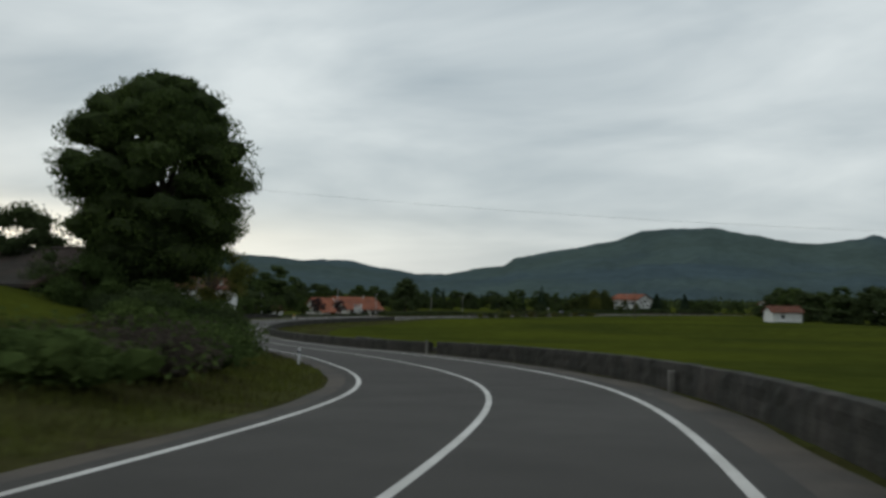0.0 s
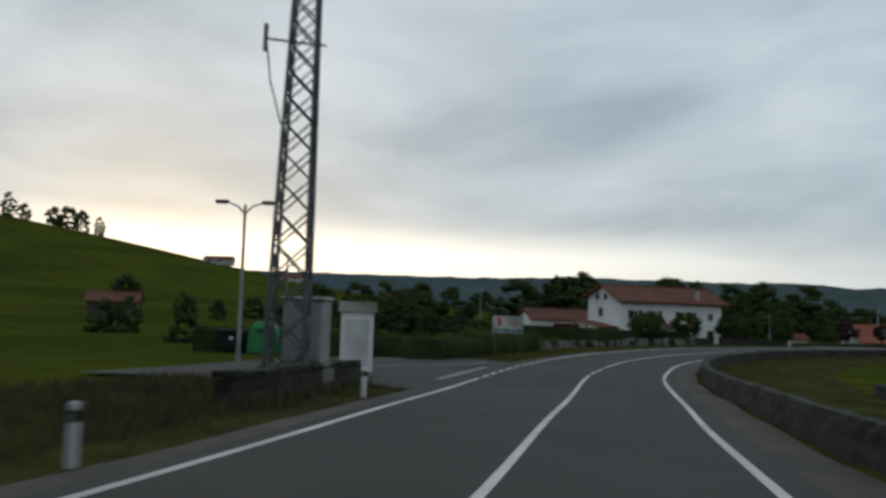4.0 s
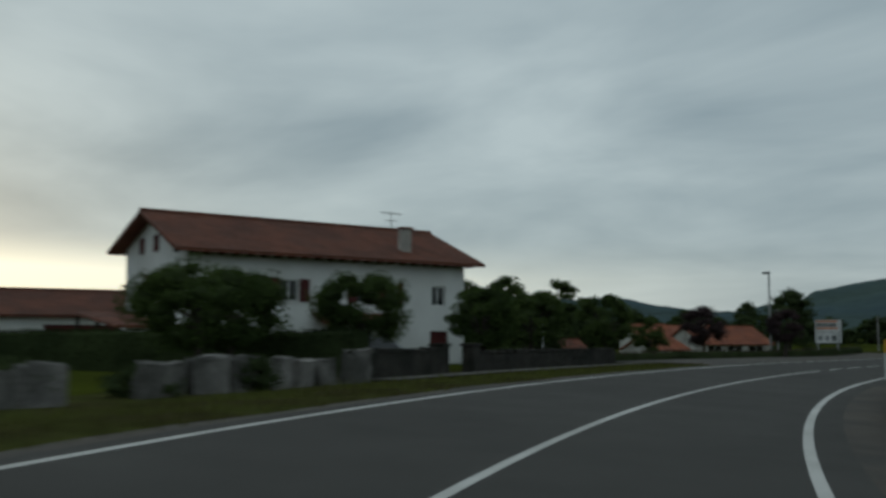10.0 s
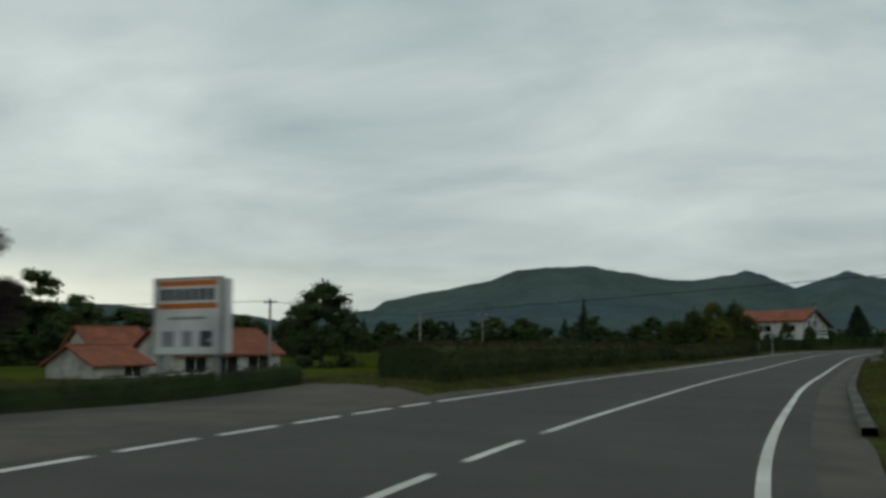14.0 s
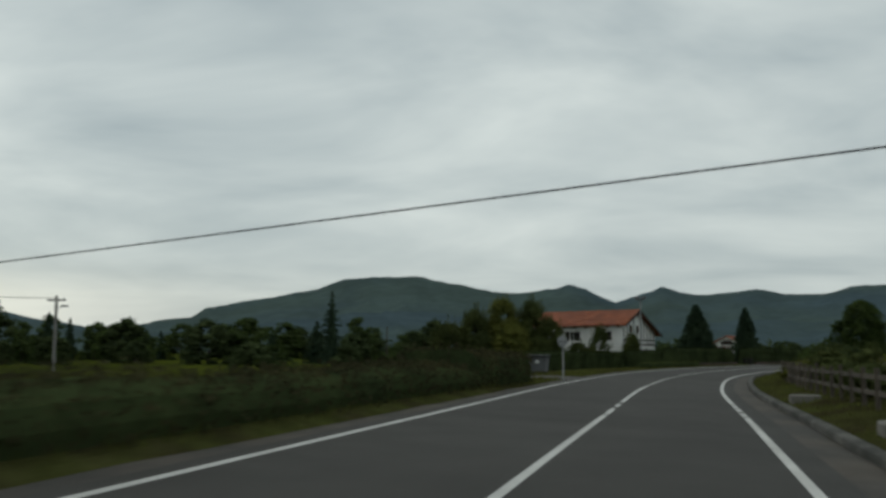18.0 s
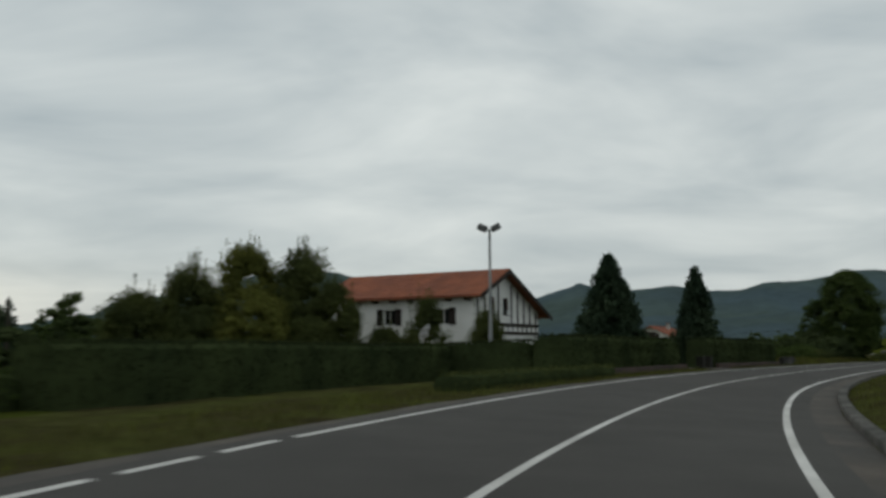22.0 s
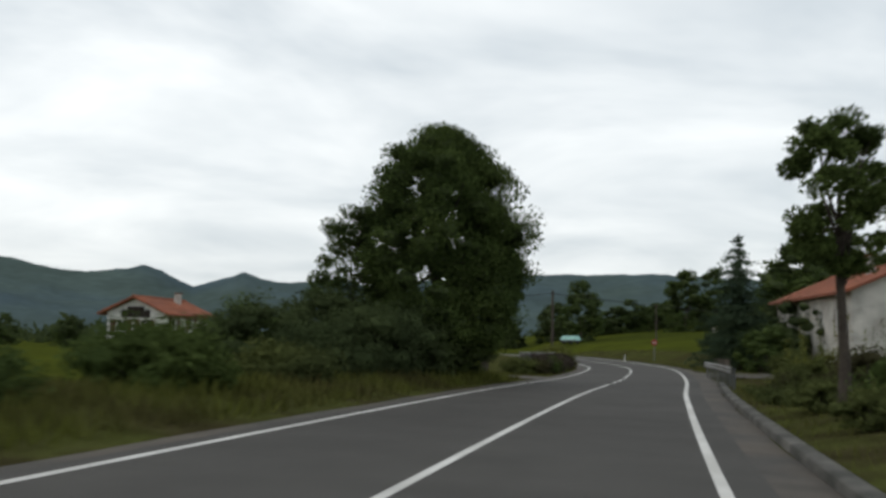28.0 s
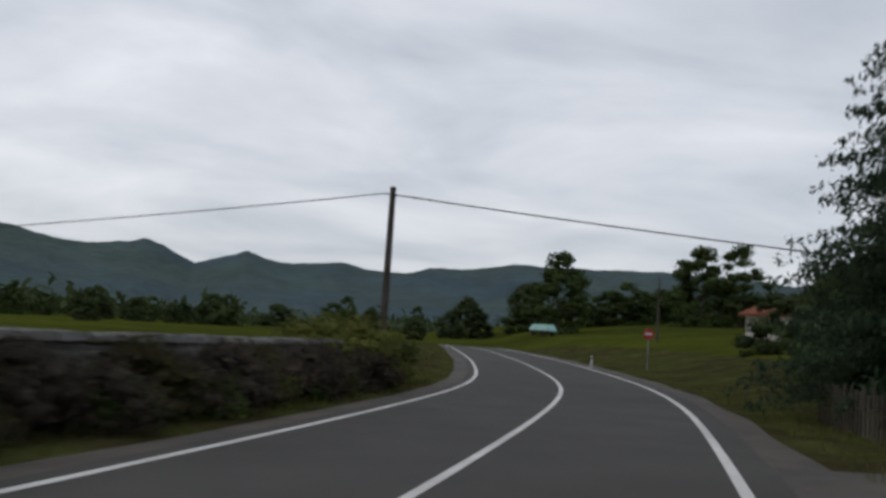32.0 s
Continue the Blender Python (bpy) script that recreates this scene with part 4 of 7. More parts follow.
for k, (s, d, r, h, mt) in enumerate(((459.5, 5.7, 1.5, 1.9, "leaf_yellow"), (456.8, 6.3, 1.3, 1.75, "leaf_yellow"), (462.8, 5.6, 1.2, 1.3, "leaf_pale"), (440.5, 5.2, 1.0, 0.9, "leaf"), (445.0, 5.4, 0.8, 0.7, "leaf"), (437.0, 6.2, 1.0, 0.9, "leaf_pale"), (448.0, 5.4, 0.9, 0.5, "leaf"), (450.5, 5.5, 0.8, 0.6, "leaf_pale"), (453.0, 5.5, 0.9, 0.5, "leaf"), (455.2, 5.6, 0.8, 0.65, "leaf"), (453, -9.2, 1.8, 3.2, "leaf"), (457.5, -8.6, 1.6, 2.7, "leaf_dark"), (462, -8.8, 1.7, 3.0, "leaf_dark"), (456, -12, 2.7, 5.4, "leaf_dark"), (462, -11.5, 2.6, 5.0, "leaf_dark"), (468, -11.8, 2.6, 4.6, "leaf_dark"), (473, -11.5, 2.2, 3.4, "leaf_dark"), (466, -9.2, 1.5, 2.2, "leaf"), (452, -12.5, 2.6, 5.6, "leaf_dark"),
                                      (450, -9.4, 1.6, 3.4, "leaf"), (420, -7.5, 0.9, 1.0, "leaf_pale"), (426, -8.0, 1.0, 1.1, "leaf_pale"), (410, -7.2, 1.0, 1.1, "leaf_pale"), (400, -7.0, 0.8, 1.0, "leaf"), (432, -8.8, 1.1, 1.4, "leaf_pale"), (438, -9, 1.2, 1.5, "leaf_pale"))):
    shrub("garden_bush", at(s, d), r, h, 3600, 0.12, 170 + k, M[mt], "leafy garden bush beside the road", "bushes at the last bend")
for k, (s, d, r, h) in enumerate(((414.5, -7.6, 1.1, 1.7), (417.0, -8.6, 1.2, 2.2), (420.5, -7.2, 1.0, 1.6), (423.5, -7.8, 1.1, 1.9), (412.0, -9.4, 1.3, 2.1), (427.0, -8.2, 1.1, 1.8))):
    shrub("garden_bush", at(s, d), r, h, 4500, 0.11, 350 + k, M["leaf_yellow"] if k % 2 else M["leaf_pale"], "tall pale green weeds below the old farmhouse", "weeds by the guard rail", 50, 0.25, 6)
for k in range(22):
    s = 398 + k * 1.25
    shrub("weed_bush", at(s, -6.1 - 1.1 * (k * 5 % 4)), 0.7 + 0.12 * (k % 3), 0.55 + 0.22 * (k * 3 % 4), 1700, 0.1, 320 + k, M[("leaf_pale", "hedge_brown", "leaf_yellow", "heather")[k % 4]], "rank weeds and brambles below the old farmhouse", "weeds by the guard rail")
for k in range(17):
    s = 437.6 + k * 1.42
    shrub("heather_bush", at(s, 5.35 + 0.2 * math.sin(k * 2.1)), 0.85, 0.75 + 0.4 * abs(math.sin(k * 1.3)), 2600, 0.1, 290 + k, M["heather"] if k % 3 else M["hedge_brown"], "dry brown heather growing against the wall", "heather along the wall")
for k in range(16):
    s = 232 + k * 4.1
    shrub("fence_bush", at(s, -7.2 - (k * 7 % 5) * 0.25), 0.85 + (k * 5 % 4) * 0.14, 0.95 + (k * 3 % 5) * 0.16, 1500, 0.1, 200 + k, M["leaf_pale"] if k % 3 else M["blade"], "scrubby bush along the garden fence", "bushes on the fence")

for k in range(14):
    s = 117.5 + k * 2.9
    shrub("slab_bush", at(s, float(np.interp(s, (118, 135, 157), (9.9, 10.1, 8.8))) + 0.3 * math.sin(k * 2.0)), 0.75, 0.45 + 0.3 * abs(math.sin(k * 1.7)), 1400, 0.11, 260 + k, M["leaf_dark"], "low dark bush between the verge stones", "bushes among the slabs")

# pollarded trees in front of the white house
for k, (s, d, r, h) in enumerate(((160.6, 16.2, 2.35, 3.5), (156.9, 14.2, 2.3, 3.4), (164.0, 13.2, 2.0, 3.7), (171.3, 12.2, 1.75, 3.45), (177.5, 13.4, 1.9, 3.7), (183.5, 12.4, 1.8, 3.6))):
    tree("pollard_tree", at(s, d), h, r * 0.86, 1.15, 9500, 0.14, 220 + k, M["leaf"], "round clipped plane tree on a short trunk", "globe", 48, 0.2, 6, group="clipped trees at the white house", girth=0.13)
for k, (x, y, r, h) in enumerate(((-79.4, 207.0, 1.8, 3.7), (-71.9, 204.6, 1.2, 3.15))):
    tree("plum_tree", land(x, y), h, r * 0.9, 1.2, 9000, 0.12, 240 + k, M["leaf_plum"], "round purple-leaved plum tree", "globe", 48, 0.24, 6, group="plum trees", girth=0.12)

tree("garden_tree", land(-88.5, 214.0), 3.9, 1.4, 1.0, 8000, 0.13, 246, M["leaf"], "small round green tree near the farm", clumps=48, spread=0.24, limbs=6, girth=0.1)

# ---------------------------------------------------------------- houses


def panel(bm, m, length, height, openings=(), thick=0.35, gable=None):
    """A wall in the plane x (along), z (up), its outer face at y = 0, with openings (x0, z0, x1, z1) right through it.
    gable: (x of the ridge, height of the ridge, height at the far end) closes a sloping top."""
    xs = sorted({0.0, length, *(o[0] for o in openings), *(o[2] for o in openings)})
    zs = sorted({0.0, height, *(o[1] for o in openings), *(o[3] for o in openings)})

    def face(pts):
        bm.faces.new([bm.verts.new(m @ Vector(p)) for p in pts])
    for x0, x1 in zip(xs, xs[1:]):
        for z0, z1 in zip(zs, zs[1:]):
            cx, cz = (x0 + x1) / 2, (z0 + z1) / 2
            if any(o[0] < cx < o[2] and o[1] < cz < o[3] for o in openings):
                continue
            face([(x0, 0, z0), (x1, 0, z0), (x1, 0, z1), (x0, 0, z1)])
            face([(x0, thick, z1), (x1, thick, z1), (x1, thick, z0), (x0, thick, z0)])
    for x0, z0, x1, z1 in openings:
        face([(x0, 0, z0), (x0, thick, z0), (x1, thick, z0), (x1, 0, z0)])
        face([(x0, 0, z1), (x1, 0, z1), (x1, thick, z1), (x0, thick, z1)])
        face([(x0, 0, z0), (x0, 0, z1), (x0, thick, z1), (x0, thick, z0)])
        face([(x1, 0, z0), (x1, thick, z0), (x1, thick, z1), (x1, 0, z1)])
    if gable:
        gx, gz, hz = gable
        for y in (0, thick):
            face([(0, y, height), (length, y, height), (length, y, hz), (gx, y, gz)] if hz > height + 0.01 else [(0, y, height), (length, y, height), (gx, y, gz)])
    return bm


def tiles(bm, m, length, run, rise, thick=0.14, wave=0.3, rows=14):
    """A roof slope of barrel tiles: x along the eave, y up the slope; ribs run up, courses step."""
    nx = max(4, int(length / wave)) * 4
    slope = math.hypot(run, rise)
    grid = []
    for j in range(rows + 1):
        for step in ((0,) if j == 0 else (0, 1)):
            v = j / rows
            row = []
            for i in range(nx + 1):
                u = i / nx * length
                h = 0.035 * abs(math.sin(math.pi * u / wave)) + (0.0 if step == 0 and j else 0.022) + 0.006 * math.sin(u * 3.1 + j * 1.7)
                row.append(bm.verts.new(m @ Vector((u, v * run - h * rise / slope, v * rise + h * run / slope))))
            grid.append(row)
    for a, b in zip(grid, grid[1:]):
        for i in range(nx):
            bm.faces.new((a[i], a[i + 1], b[i + 1], b[i]))
    low = [bm.verts.new(m @ Vector(p)) for p in ((0, 0, -thick), (length, 0, -thick), (length, run, rise - thick), (0, run, rise - thick))]
    bm.faces.new(low[::-1])
    bm.faces.new((grid[0][0], grid[0][-1], low[1], low[0]))
    bm.faces.new((grid[-1][-1], grid[-1][0], low[3], low[2]))
    bm.faces.new((grid[0][0], low[0], low[3], grid[-1][0]))
    bm.faces.new((grid[0][-1], grid[-1][-1], low[2], low[1]))
    return bm


def window(parent, m, x0, z0, x1, z1, shutters=None, frame=None, name="window", inset=0.18, cross=True):
    """A casement in an opening of a wall laid out by m, with its pane, bars, sill and shutters."""
    w = part(name, boxed((x0 - 0.04, -0.05, z0 - 0.07), (x1 + 0.04, 0.1, z0), 0.0), frame or M["white"], parent)
    w.data.transform(m)
    g = boxed((x0, inset, z0), (x1, inset + 0.02, z1))
    pane = part("pane", g, M["glass"], w)
    pane.data.transform(m)
    bm = bmesh.new()
    t = 0.06
    box(bm, (x0, inset - 0.05, z0), (x0 + t, inset - 0.002, z1))
    box(bm, (x1 - t, inset - 0.05, z0), (x1, inset - 0.002, z1))
    box(bm, (x0 + t, inset - 0.05, z0), (x1 - t, inset - 0.002, z0 + t))
    box(bm, (x0 + t, inset - 0.05, z1 - t), (x1 - t, inset - 0.002, z1))
    if cross:
        box(bm, ((x0 + x1) / 2 - 0.03, inset - 0.04, z0 + t), ((x0 + x1) / 2 + 0.03, inset - 0.004, z1 - t))
    f = part("window_frame", bm, frame or M["white"], w)
    f.data.transform(m)
    if shutters:
        wide = (x1 - x0) * 0.52
        for a in (x0 - wide - 0.02, x1 + 0.02):
            sh = boxed((a, -0.07, z0 - 0.03), (a + wide, -0.02, z1 + 0.03), 0.008)
            for k in range(3):
                zz = z0 + (z1 - z0) * (0.15 + 0.35 * k)
                box(sh, (a + 0.03, -0.09, zz - 0.04), (a + wide - 0.03, -0.068, zz + 0.04))
            p = part("shutter", sh, shutters, w)
            p.data.transform(m)
    return w


def door(parent, m, x0, x1, high, material, inset=0.12, name="door", planks=5):
    d = part(name, boxed((x0, inset, 0), (x1, inset + 0.05, high)), material, parent)
    d.data.transform(m)
    for k in range(planks):
        a = x0 + (x1 - x0) * k / planks
        b = part("door_board", boxed((a + 0.012, inset - 0.018, 0.04), (a + (x1 - x0) / planks - 0.012, inset - 0.001, high - 0.04)), material, d)
        b.data.transform(m)
    return d


def face_to(x, y, turn):
    return Matrix.Translation((x, y, 0)) @ Matrix.Rotation(radians(turn), 4, "Z")


def plain_house(name, place, turn, length, depth, eave, ridge, label, walls, roof, openings=(), gable_openings=(), over=0.5, shutters=None, chimney=True, group="", doors=(), hip=0.0):
    """A gabled house: its long front looks along -y of the house, the ridge runs along x."""
    ob = thing(name, place, turn, label, "house", group)
    bm = bmesh.new()
    front, left = face_to(0, 0, 0), face_to(0, depth, -90)
    back, right = face_to(length, depth, 180), face_to(length, 0, 90)
    drs = [(a, 0.0, b, h) for a, b, h in doors]
    panel(bm, front, length, eave, [*openings, *drs])
    panel(bm, left, depth, eave, gable_openings, gable=(depth / 2, ridge, eave))
    panel(bm, back, length, eave)
    panel(bm, right, depth, eave, (), gable=(depth / 2, ridge, eave))
    box(bm, (0.05, 0.05, -0.6), (length - 0.05, depth - 0.05, 0.01))
    part("wall", bm, walls, ob)
    rise = (ridge - eave) / (depth / 2)
    run = depth / 2 + over
    for k, m in enumerate((Matrix.Translation((-over, -over, eave - over * rise + 0.12)), Matrix.Translation((length + over, depth + over, eave - over * rise + 0.12)) @ Matrix.Rotation(math.pi, 4, "Z"))):
        part("roof", tiles(bmesh.new(), m, length + 2 * over, run, run * rise), roof, ob)
    cap = tube(bmesh.new(), [(-over, depth / 2, ridge + 0.16), (length + over, depth / 2, ridge + 0.16)], [0.11, 0.11], 8)
    part("ridge_tiles", cap, roof, ob)
    for o in openings:
        window(ob, front, *o, shutters=shutters)
    for o in gable_openings:
        window(ob, left, *o, shutters=shutters)
    for a, b, h in doors:
        door(ob, front, a, b, h, shutters or M["timber"])
    if chimney:
        stack(ob, length * 0.7, depth * 0.35, eave + (depth * 0.35) * rise, ridge + 0.7)
    return ob


def stack(ob, x, y, z0, z1):
    bm = boxed((x - 0.26, y - 0.26, z0 - 0.5), (x + 0.26, y + 0.26, z1), 0.02)
    c = part("chimney", bm, M["offwhite"], ob)
    part("chimney_cap", boxed((x - 0.34, y - 0.34, z1), (x + 0.34, y + 0.34, z1 + 0.1), 0.01), M["tile"], c)


# the long white house with red shutters
AX, AY, AT = -81.16, 163.93, 79.2
house = thing("white_farmhouse", Vector((AX, AY, 0.13)), AT, "long white farmhouse with red shutters and brown tiled roof", "house")
LA, DA, EA, EB, RA, YR = 15.45, 9.1, 5.4, 5.85, 7.24, 4.5
fr, gb = face_to(0, 0, 0), face_to(0, DA, -90)
up_win = [(1.6, 3.0, 2.6, 4.05), (4.6, 3.0, 5.6, 4.05), (8.8, 3.0, 9.8, 4.05), (10.62, 3.0, 11.2, 4.05), (13.35, 2.95, 14.25, 4.0)]
dn_win = [(2.0, 0.9, 3.1, 2.1), (8.8, 0.85, 9.8, 1.7)]
gb_win = [(3.15, 3.15, 4.2, 4.3), (2.3, 5.42, 3.0, 6.2), (4.55, 5.42, 5.25, 6.2)]


def gable_top(x):
    return EB + (RA - EB) * x / (DA - YR) if x < DA - YR else EA + (RA - EA) * (DA - x) / YR


bm = bmesh.new()
panel(bm, fr, LA, EA, [*up_win, *dn_win, (13.25, 0.0, 14.4, 1.62)])
panel(bm, gb, DA, EA, gb_win[:1])
# the gable triangle, with its two small windows
for x0, x1, z0 in ((0.0, 2.3, EA), (2.3, 3.0, 6.2), (3.0, 4.55, EA), (4.55, 5.25, 6.2), (5.25, DA, EA)):
    poly = [(x0, z0), (x1, z0)] + ([(x1, gable_top(x1))] if gable_top(x1) > z0 + 0.01 else []) + ([(DA - YR, RA)] if x0 < DA - YR < x1 else []) + [(x0, gable_top(x0))]
    bm.faces.new([bm.verts.new(gb @ Vector((x, 0, z))) for x, z in poly])
panel(bm, face_to(LA, DA, 180), LA, EB)
panel(bm, face_to(LA, 0, 90), DA, EA, (), gable=(YR, RA, EB))
box(bm, (0.05, 0.05, -0.6), (LA - 0.05, DA - 0.05, 0.01))
part("wall", bm, M["white"], house)
riseA, riseB, overA = (RA - EA) / YR, (RA - EB) / (DA - YR), 0.81
for m, run, rise in ((Matrix.Translation((-overA, -overA, EA - overA * riseA + 0.14)), YR + overA, riseA),
                     (Matrix.Translation((LA + overA, DA + overA, EB - overA * riseB + 0.14)) @ Matrix.Rotation(math.pi, 4, "Z"), DA - YR + overA, riseB)):
    part("roof", tiles(bmesh.new(), m, LA + 2 * overA, run, run * rise, rows=22), M["tile"], house)
part("ridge_tiles", tube(bmesh.new(), [(-overA, YR, RA + 0.18), (LA + overA, YR, RA + 0.18)], [0.12, 0.12], 8), M["tile"], house)
for k in range(24):
    x = -0.6 + k * 0.7
    part("rafter", boxed((x, -0.8, EA - 0.36), (x + 0.1, 0.0, EA - 0.2)), M["timber"], house)
for o in up_win + dn_win:
    window(house, fr, *o, shutters=M["red"] if o[1] > 2 and o[0] < 12 else None)
for x0, z0, x1, z1 in gb_win:
    # the shutters of the gable are closed
    w = window(house, gb, x0, z0, x1, z1)
    for a, b in ((x0 - 0.03, (x0 + x1) / 2 - 0.006), ((x0 + x1) / 2 + 0.006, x1 + 0.03)):
        sh = boxed((a, -0.06, z0 - 0.02), (b, -0.015, z1 + 0.03), 0.006)
        for k in range(2):
            zz = z0 + (z1 - z0) * (0.25 + 0.5 * k)
            box(sh, (a + 0.03, -0.08, zz - 0.035), (b - 0.03, -0.058, zz + 0.035))
        part("shutter", sh, M["red"], w).data.transform(gb)
door(house, fr, 13.25, 14.4, 1.62, M["red"])
canopy = part("porch_roof", tiles(bmesh.new(), Matrix.Translation((6.3, -1.3, 2.0)), 4.1, 1.3, 0.45, 0.1, rows=4), M["tile"], house)
for x in (6.5, 10.1):
    part("porch_bracket", boxed((x, -1.1, 1.5), (x + 0.12, 0.0, 1.64)), M["timber"], house)
leanto = part("lean_to_roof", tiles(bmesh.new(), Matrix.Translation((-2.9, 0.4, 1.75)) @ Matrix.Rotation(radians(0), 4, "Z"), 2.9, 7.5, 0.75, 0.1, rows=6), M["tile"], house)
for x, y in ((-2.8, 0.5), (-2.8, 4.0), (-2.8, 7.6), (-0.2, 0.5)):
    part("lean_to_post", boxed((x, y, -0.3), (x + 0.14, y + 0.14, 1.8 + (y - 0.4) * 0.1)), M["timber"], house)
stack(house, 12.1, 0.75, EA + 0.75 * riseA, 7.0)
mast = bmesh.new()
tube(mast, [(13.55, YR, RA + 0.1), (13.55, YR, RA + 1.25)], [0.025, 0.02], 6)
box(mast, (12.9, YR - 0.015, RA + 1.13), (14.2, YR + 0.015, RA + 1.16))
for k in range(7):
    box(mast, (12.95 + k * 0.2, YR - 0.28, RA + 1.12), (12.965 + k * 0.2, YR + 0.28, RA + 1.135))
box(mast, (13.15, YR - 0.015, RA + 0.7), (13.95, YR + 0.015, RA + 0.73))
part("aerial", mast, M["steel_dark"], house, "thin television aerial")

annex = plain_house("white_outbuilding", Vector((-96.5, 160.6, 0.1)), 71.5, 11.0, 7.0, 2.5, 3.85, "low white outbuilding with a red garage door", M["white"], M["tile"], chimney=False,
                    shutters=M["red"], doors=((3.2, 7.2, 1.95),), over=0.4)

# the half-timbered house
BT = 62.9
hb = thing("half_timbered_house", Vector((-54.53, 365.9, 0.0)), BT, "white house with dark half-timbered gable and orange roof", "house")
# x runs along the gable, y back along the ridge; ridge over x = XR
WB, LB, RB, XR, SB = 9.6, 12.6, 6.96, 3.78, 0.46
roofz = lambda x: RB - abs(x - XR) * SB
g_win = [(2.0, 3.85, 2.75, 5.0), (4.0, 3.85, 4.75, 5.0), (6.3, 1.1, 7.7, 2.2), (1.2, 0.9, 2.4, 2.0)]
s_win = [(1.6, 3.1, 2.6, 4.2), (5.2, 3.1, 6.2, 4.2), (9.6, 3.1, 10.6, 4.2), (3.0, 0.7, 4.2, 1.9), (8.0, 0.7, 9.2, 1.9)]
gm, sm = face_to(0, 0, 0), face_to(0, LB, -90)
bm = bmesh.new()
zL, zR = roofz(0) - 0.15, roofz(WB) - 0.15
panel(bm, gm, WB, zR, [g_win[2], g_win[3]] + [(a, b, c, min(d, zR)) for a, b, c, d in g_win[:2] if b < zR])
upper = []
for x0, x1 in ((0.0, 2.0), (2.75, 4.0), (4.75, WB)):
    poly = [(x0, zR), (x1, zR)] + ([(x1, roofz(x1) - 0.15)] if roofz(x1) - 0.15 > zR + 0.01 else []) + ([(XR, RB - 0.15)] if x0 < XR < x1 else []) + ([(x0, roofz(x0) - 0.15)] if x0 != XR else [(x0, RB - 0.15)])
    bm.faces.new([bm.verts.new(gm @ Vector((x, 0, z))) for x, z in poly])
for x0, x1 in ((2.0, 2.75), (4.0, 4.75)):
    bm.faces.new([bm.verts.new(gm @ Vector((x, 0, z))) for x, z in ((x0, 5.0), (x1, 5.0), (x1, roofz(x1) - 0.15), (x0, roofz(x0) - 0.15))])
panel(bm, sm, LB, zL, s_win)
panel(bm, face_to(WB, 0, 90), LB, zR)
panel(bm, face_to(WB, LB, 180), WB, zR, (), gable=(WB - XR, RB - 0.15, zL))
box(bm, (0.05, 0.05, -0.5), (WB - 0.05, LB - 0.05, 0.01))
part("wall", bm, M["white"], hb)
over = 0.7
for x0, turn in ((XR, 1), (XR, -1)):
    run = (XR + 0.5) if turn > 0 else (WB - XR + 0.95)
    if turn > 0:
        m = Matrix.Translation((XR - run, LB + 0.6, RB - run * SB + 0.02)) @ Matrix.Rotation(radians(-90), 4, "Z")
    else:
        m = Matrix.Translation((XR + run, -over, RB - run * SB + 0.02)) @ Matrix.Rotation(radians(90), 4, "Z")
    part("roof", tiles(bmesh.new(), m, LB + over + 0.6, run, run * SB, rows=16), M["tile_orange"], hb)
    barge = bmesh.new()
    xe = XR - run if turn > 0 else XR + run
    for ys in (-over - 0.06,):
        pts = [(XR, ys, RB + 0.0), (xe, ys, RB - run * SB)]
        q = [Vector(pts[0]), Vector(pts[1])]
        vs = [barge.verts.new(v) for v in (q[0], q[1], q[1] - Vector((0, 0, 0.3)), q[0] - Vector((0, 0, 0.3)))]
        ws = [barge.verts.new(v.co + Vector((0, 0.06, 0))) for v in vs]
        barge.faces.new(vs)
        barge.faces.new(ws[::-1])
        for k in range(4):
            barge.faces.new((vs[k], vs[(k + 1) % 4], ws[(k + 1) % 4], ws[k]))
    part("bargeboard", barge, M["timber"], hb, "dark wooden bargeboard")
for k in range(10):
    x = 0.25 + k * 0.98
    if 1.95 < x < 2.8 or 3.95 < x < 4.8:
        continue
    part("timber_post", boxed((x, -0.05, 3.27), (x + 0.16, -0.004, roofz(x + 0.08) - 0.3)), M["timber"], hb)
for z in (3.05, 2.45):
    part("timber_beam", boxed((0.0, -0.07, z), (WB, -0.004, z + 0.2)), M["timber"], hb)
for k in range(13):
    x = 0.2 + k * 0.74
    part("timber_stud", boxed((x, -0.05, 2.66), (x + 0.12, -0.005, 3.04)), M["timber"], hb)
for k in range(9):
    y = 0.3 + k * 1.5
    r = boxed((-0.8, y, zL - 0.42), (0.0, y + 0.11, zL - 0.26))
    part("rafter", r, M["timber"], hb)
for o in g_win:
    window(hb, gm, *o, frame=M["timber"] if o[1] > 3 else None)
for o in s_win:
    window(hb, sm, *o, shutters=M["timber"] if o[1] > 2 else None)

# the white house beyond the tall tree
hw = plain_house("white_gabled_house", Vector((-25.1, 470.4, -0.1)), 60, 8.4, 6.2, 4.25, 5.6, "white house with red shutters and tiled roof", M["white"], M["tile_orange"],
                 openings=((1.2, 2.6, 2.2, 3.8), (4.4, 2.6, 5.4, 3.8), (1.4, 0.7, 2.3, 1.8)), shutters=M["red"], over=0.7, gable_openings=((1.0, 2.4, 2.1, 3.5), (3.6, 2.4, 4.6, 3.5)))
gm2 = face_to(0, 6.2, -90)
for k in range(5):
    part("gable_board", boxed((1.55 + k * 0.62, -0.06, 3.7), (2.13 + k * 0.62, -0.004, 4.75 if k in (1, 2, 3) else 4.45)), M["timber"], hw, "dark wooden boards of the gable").data.transform(gm2)
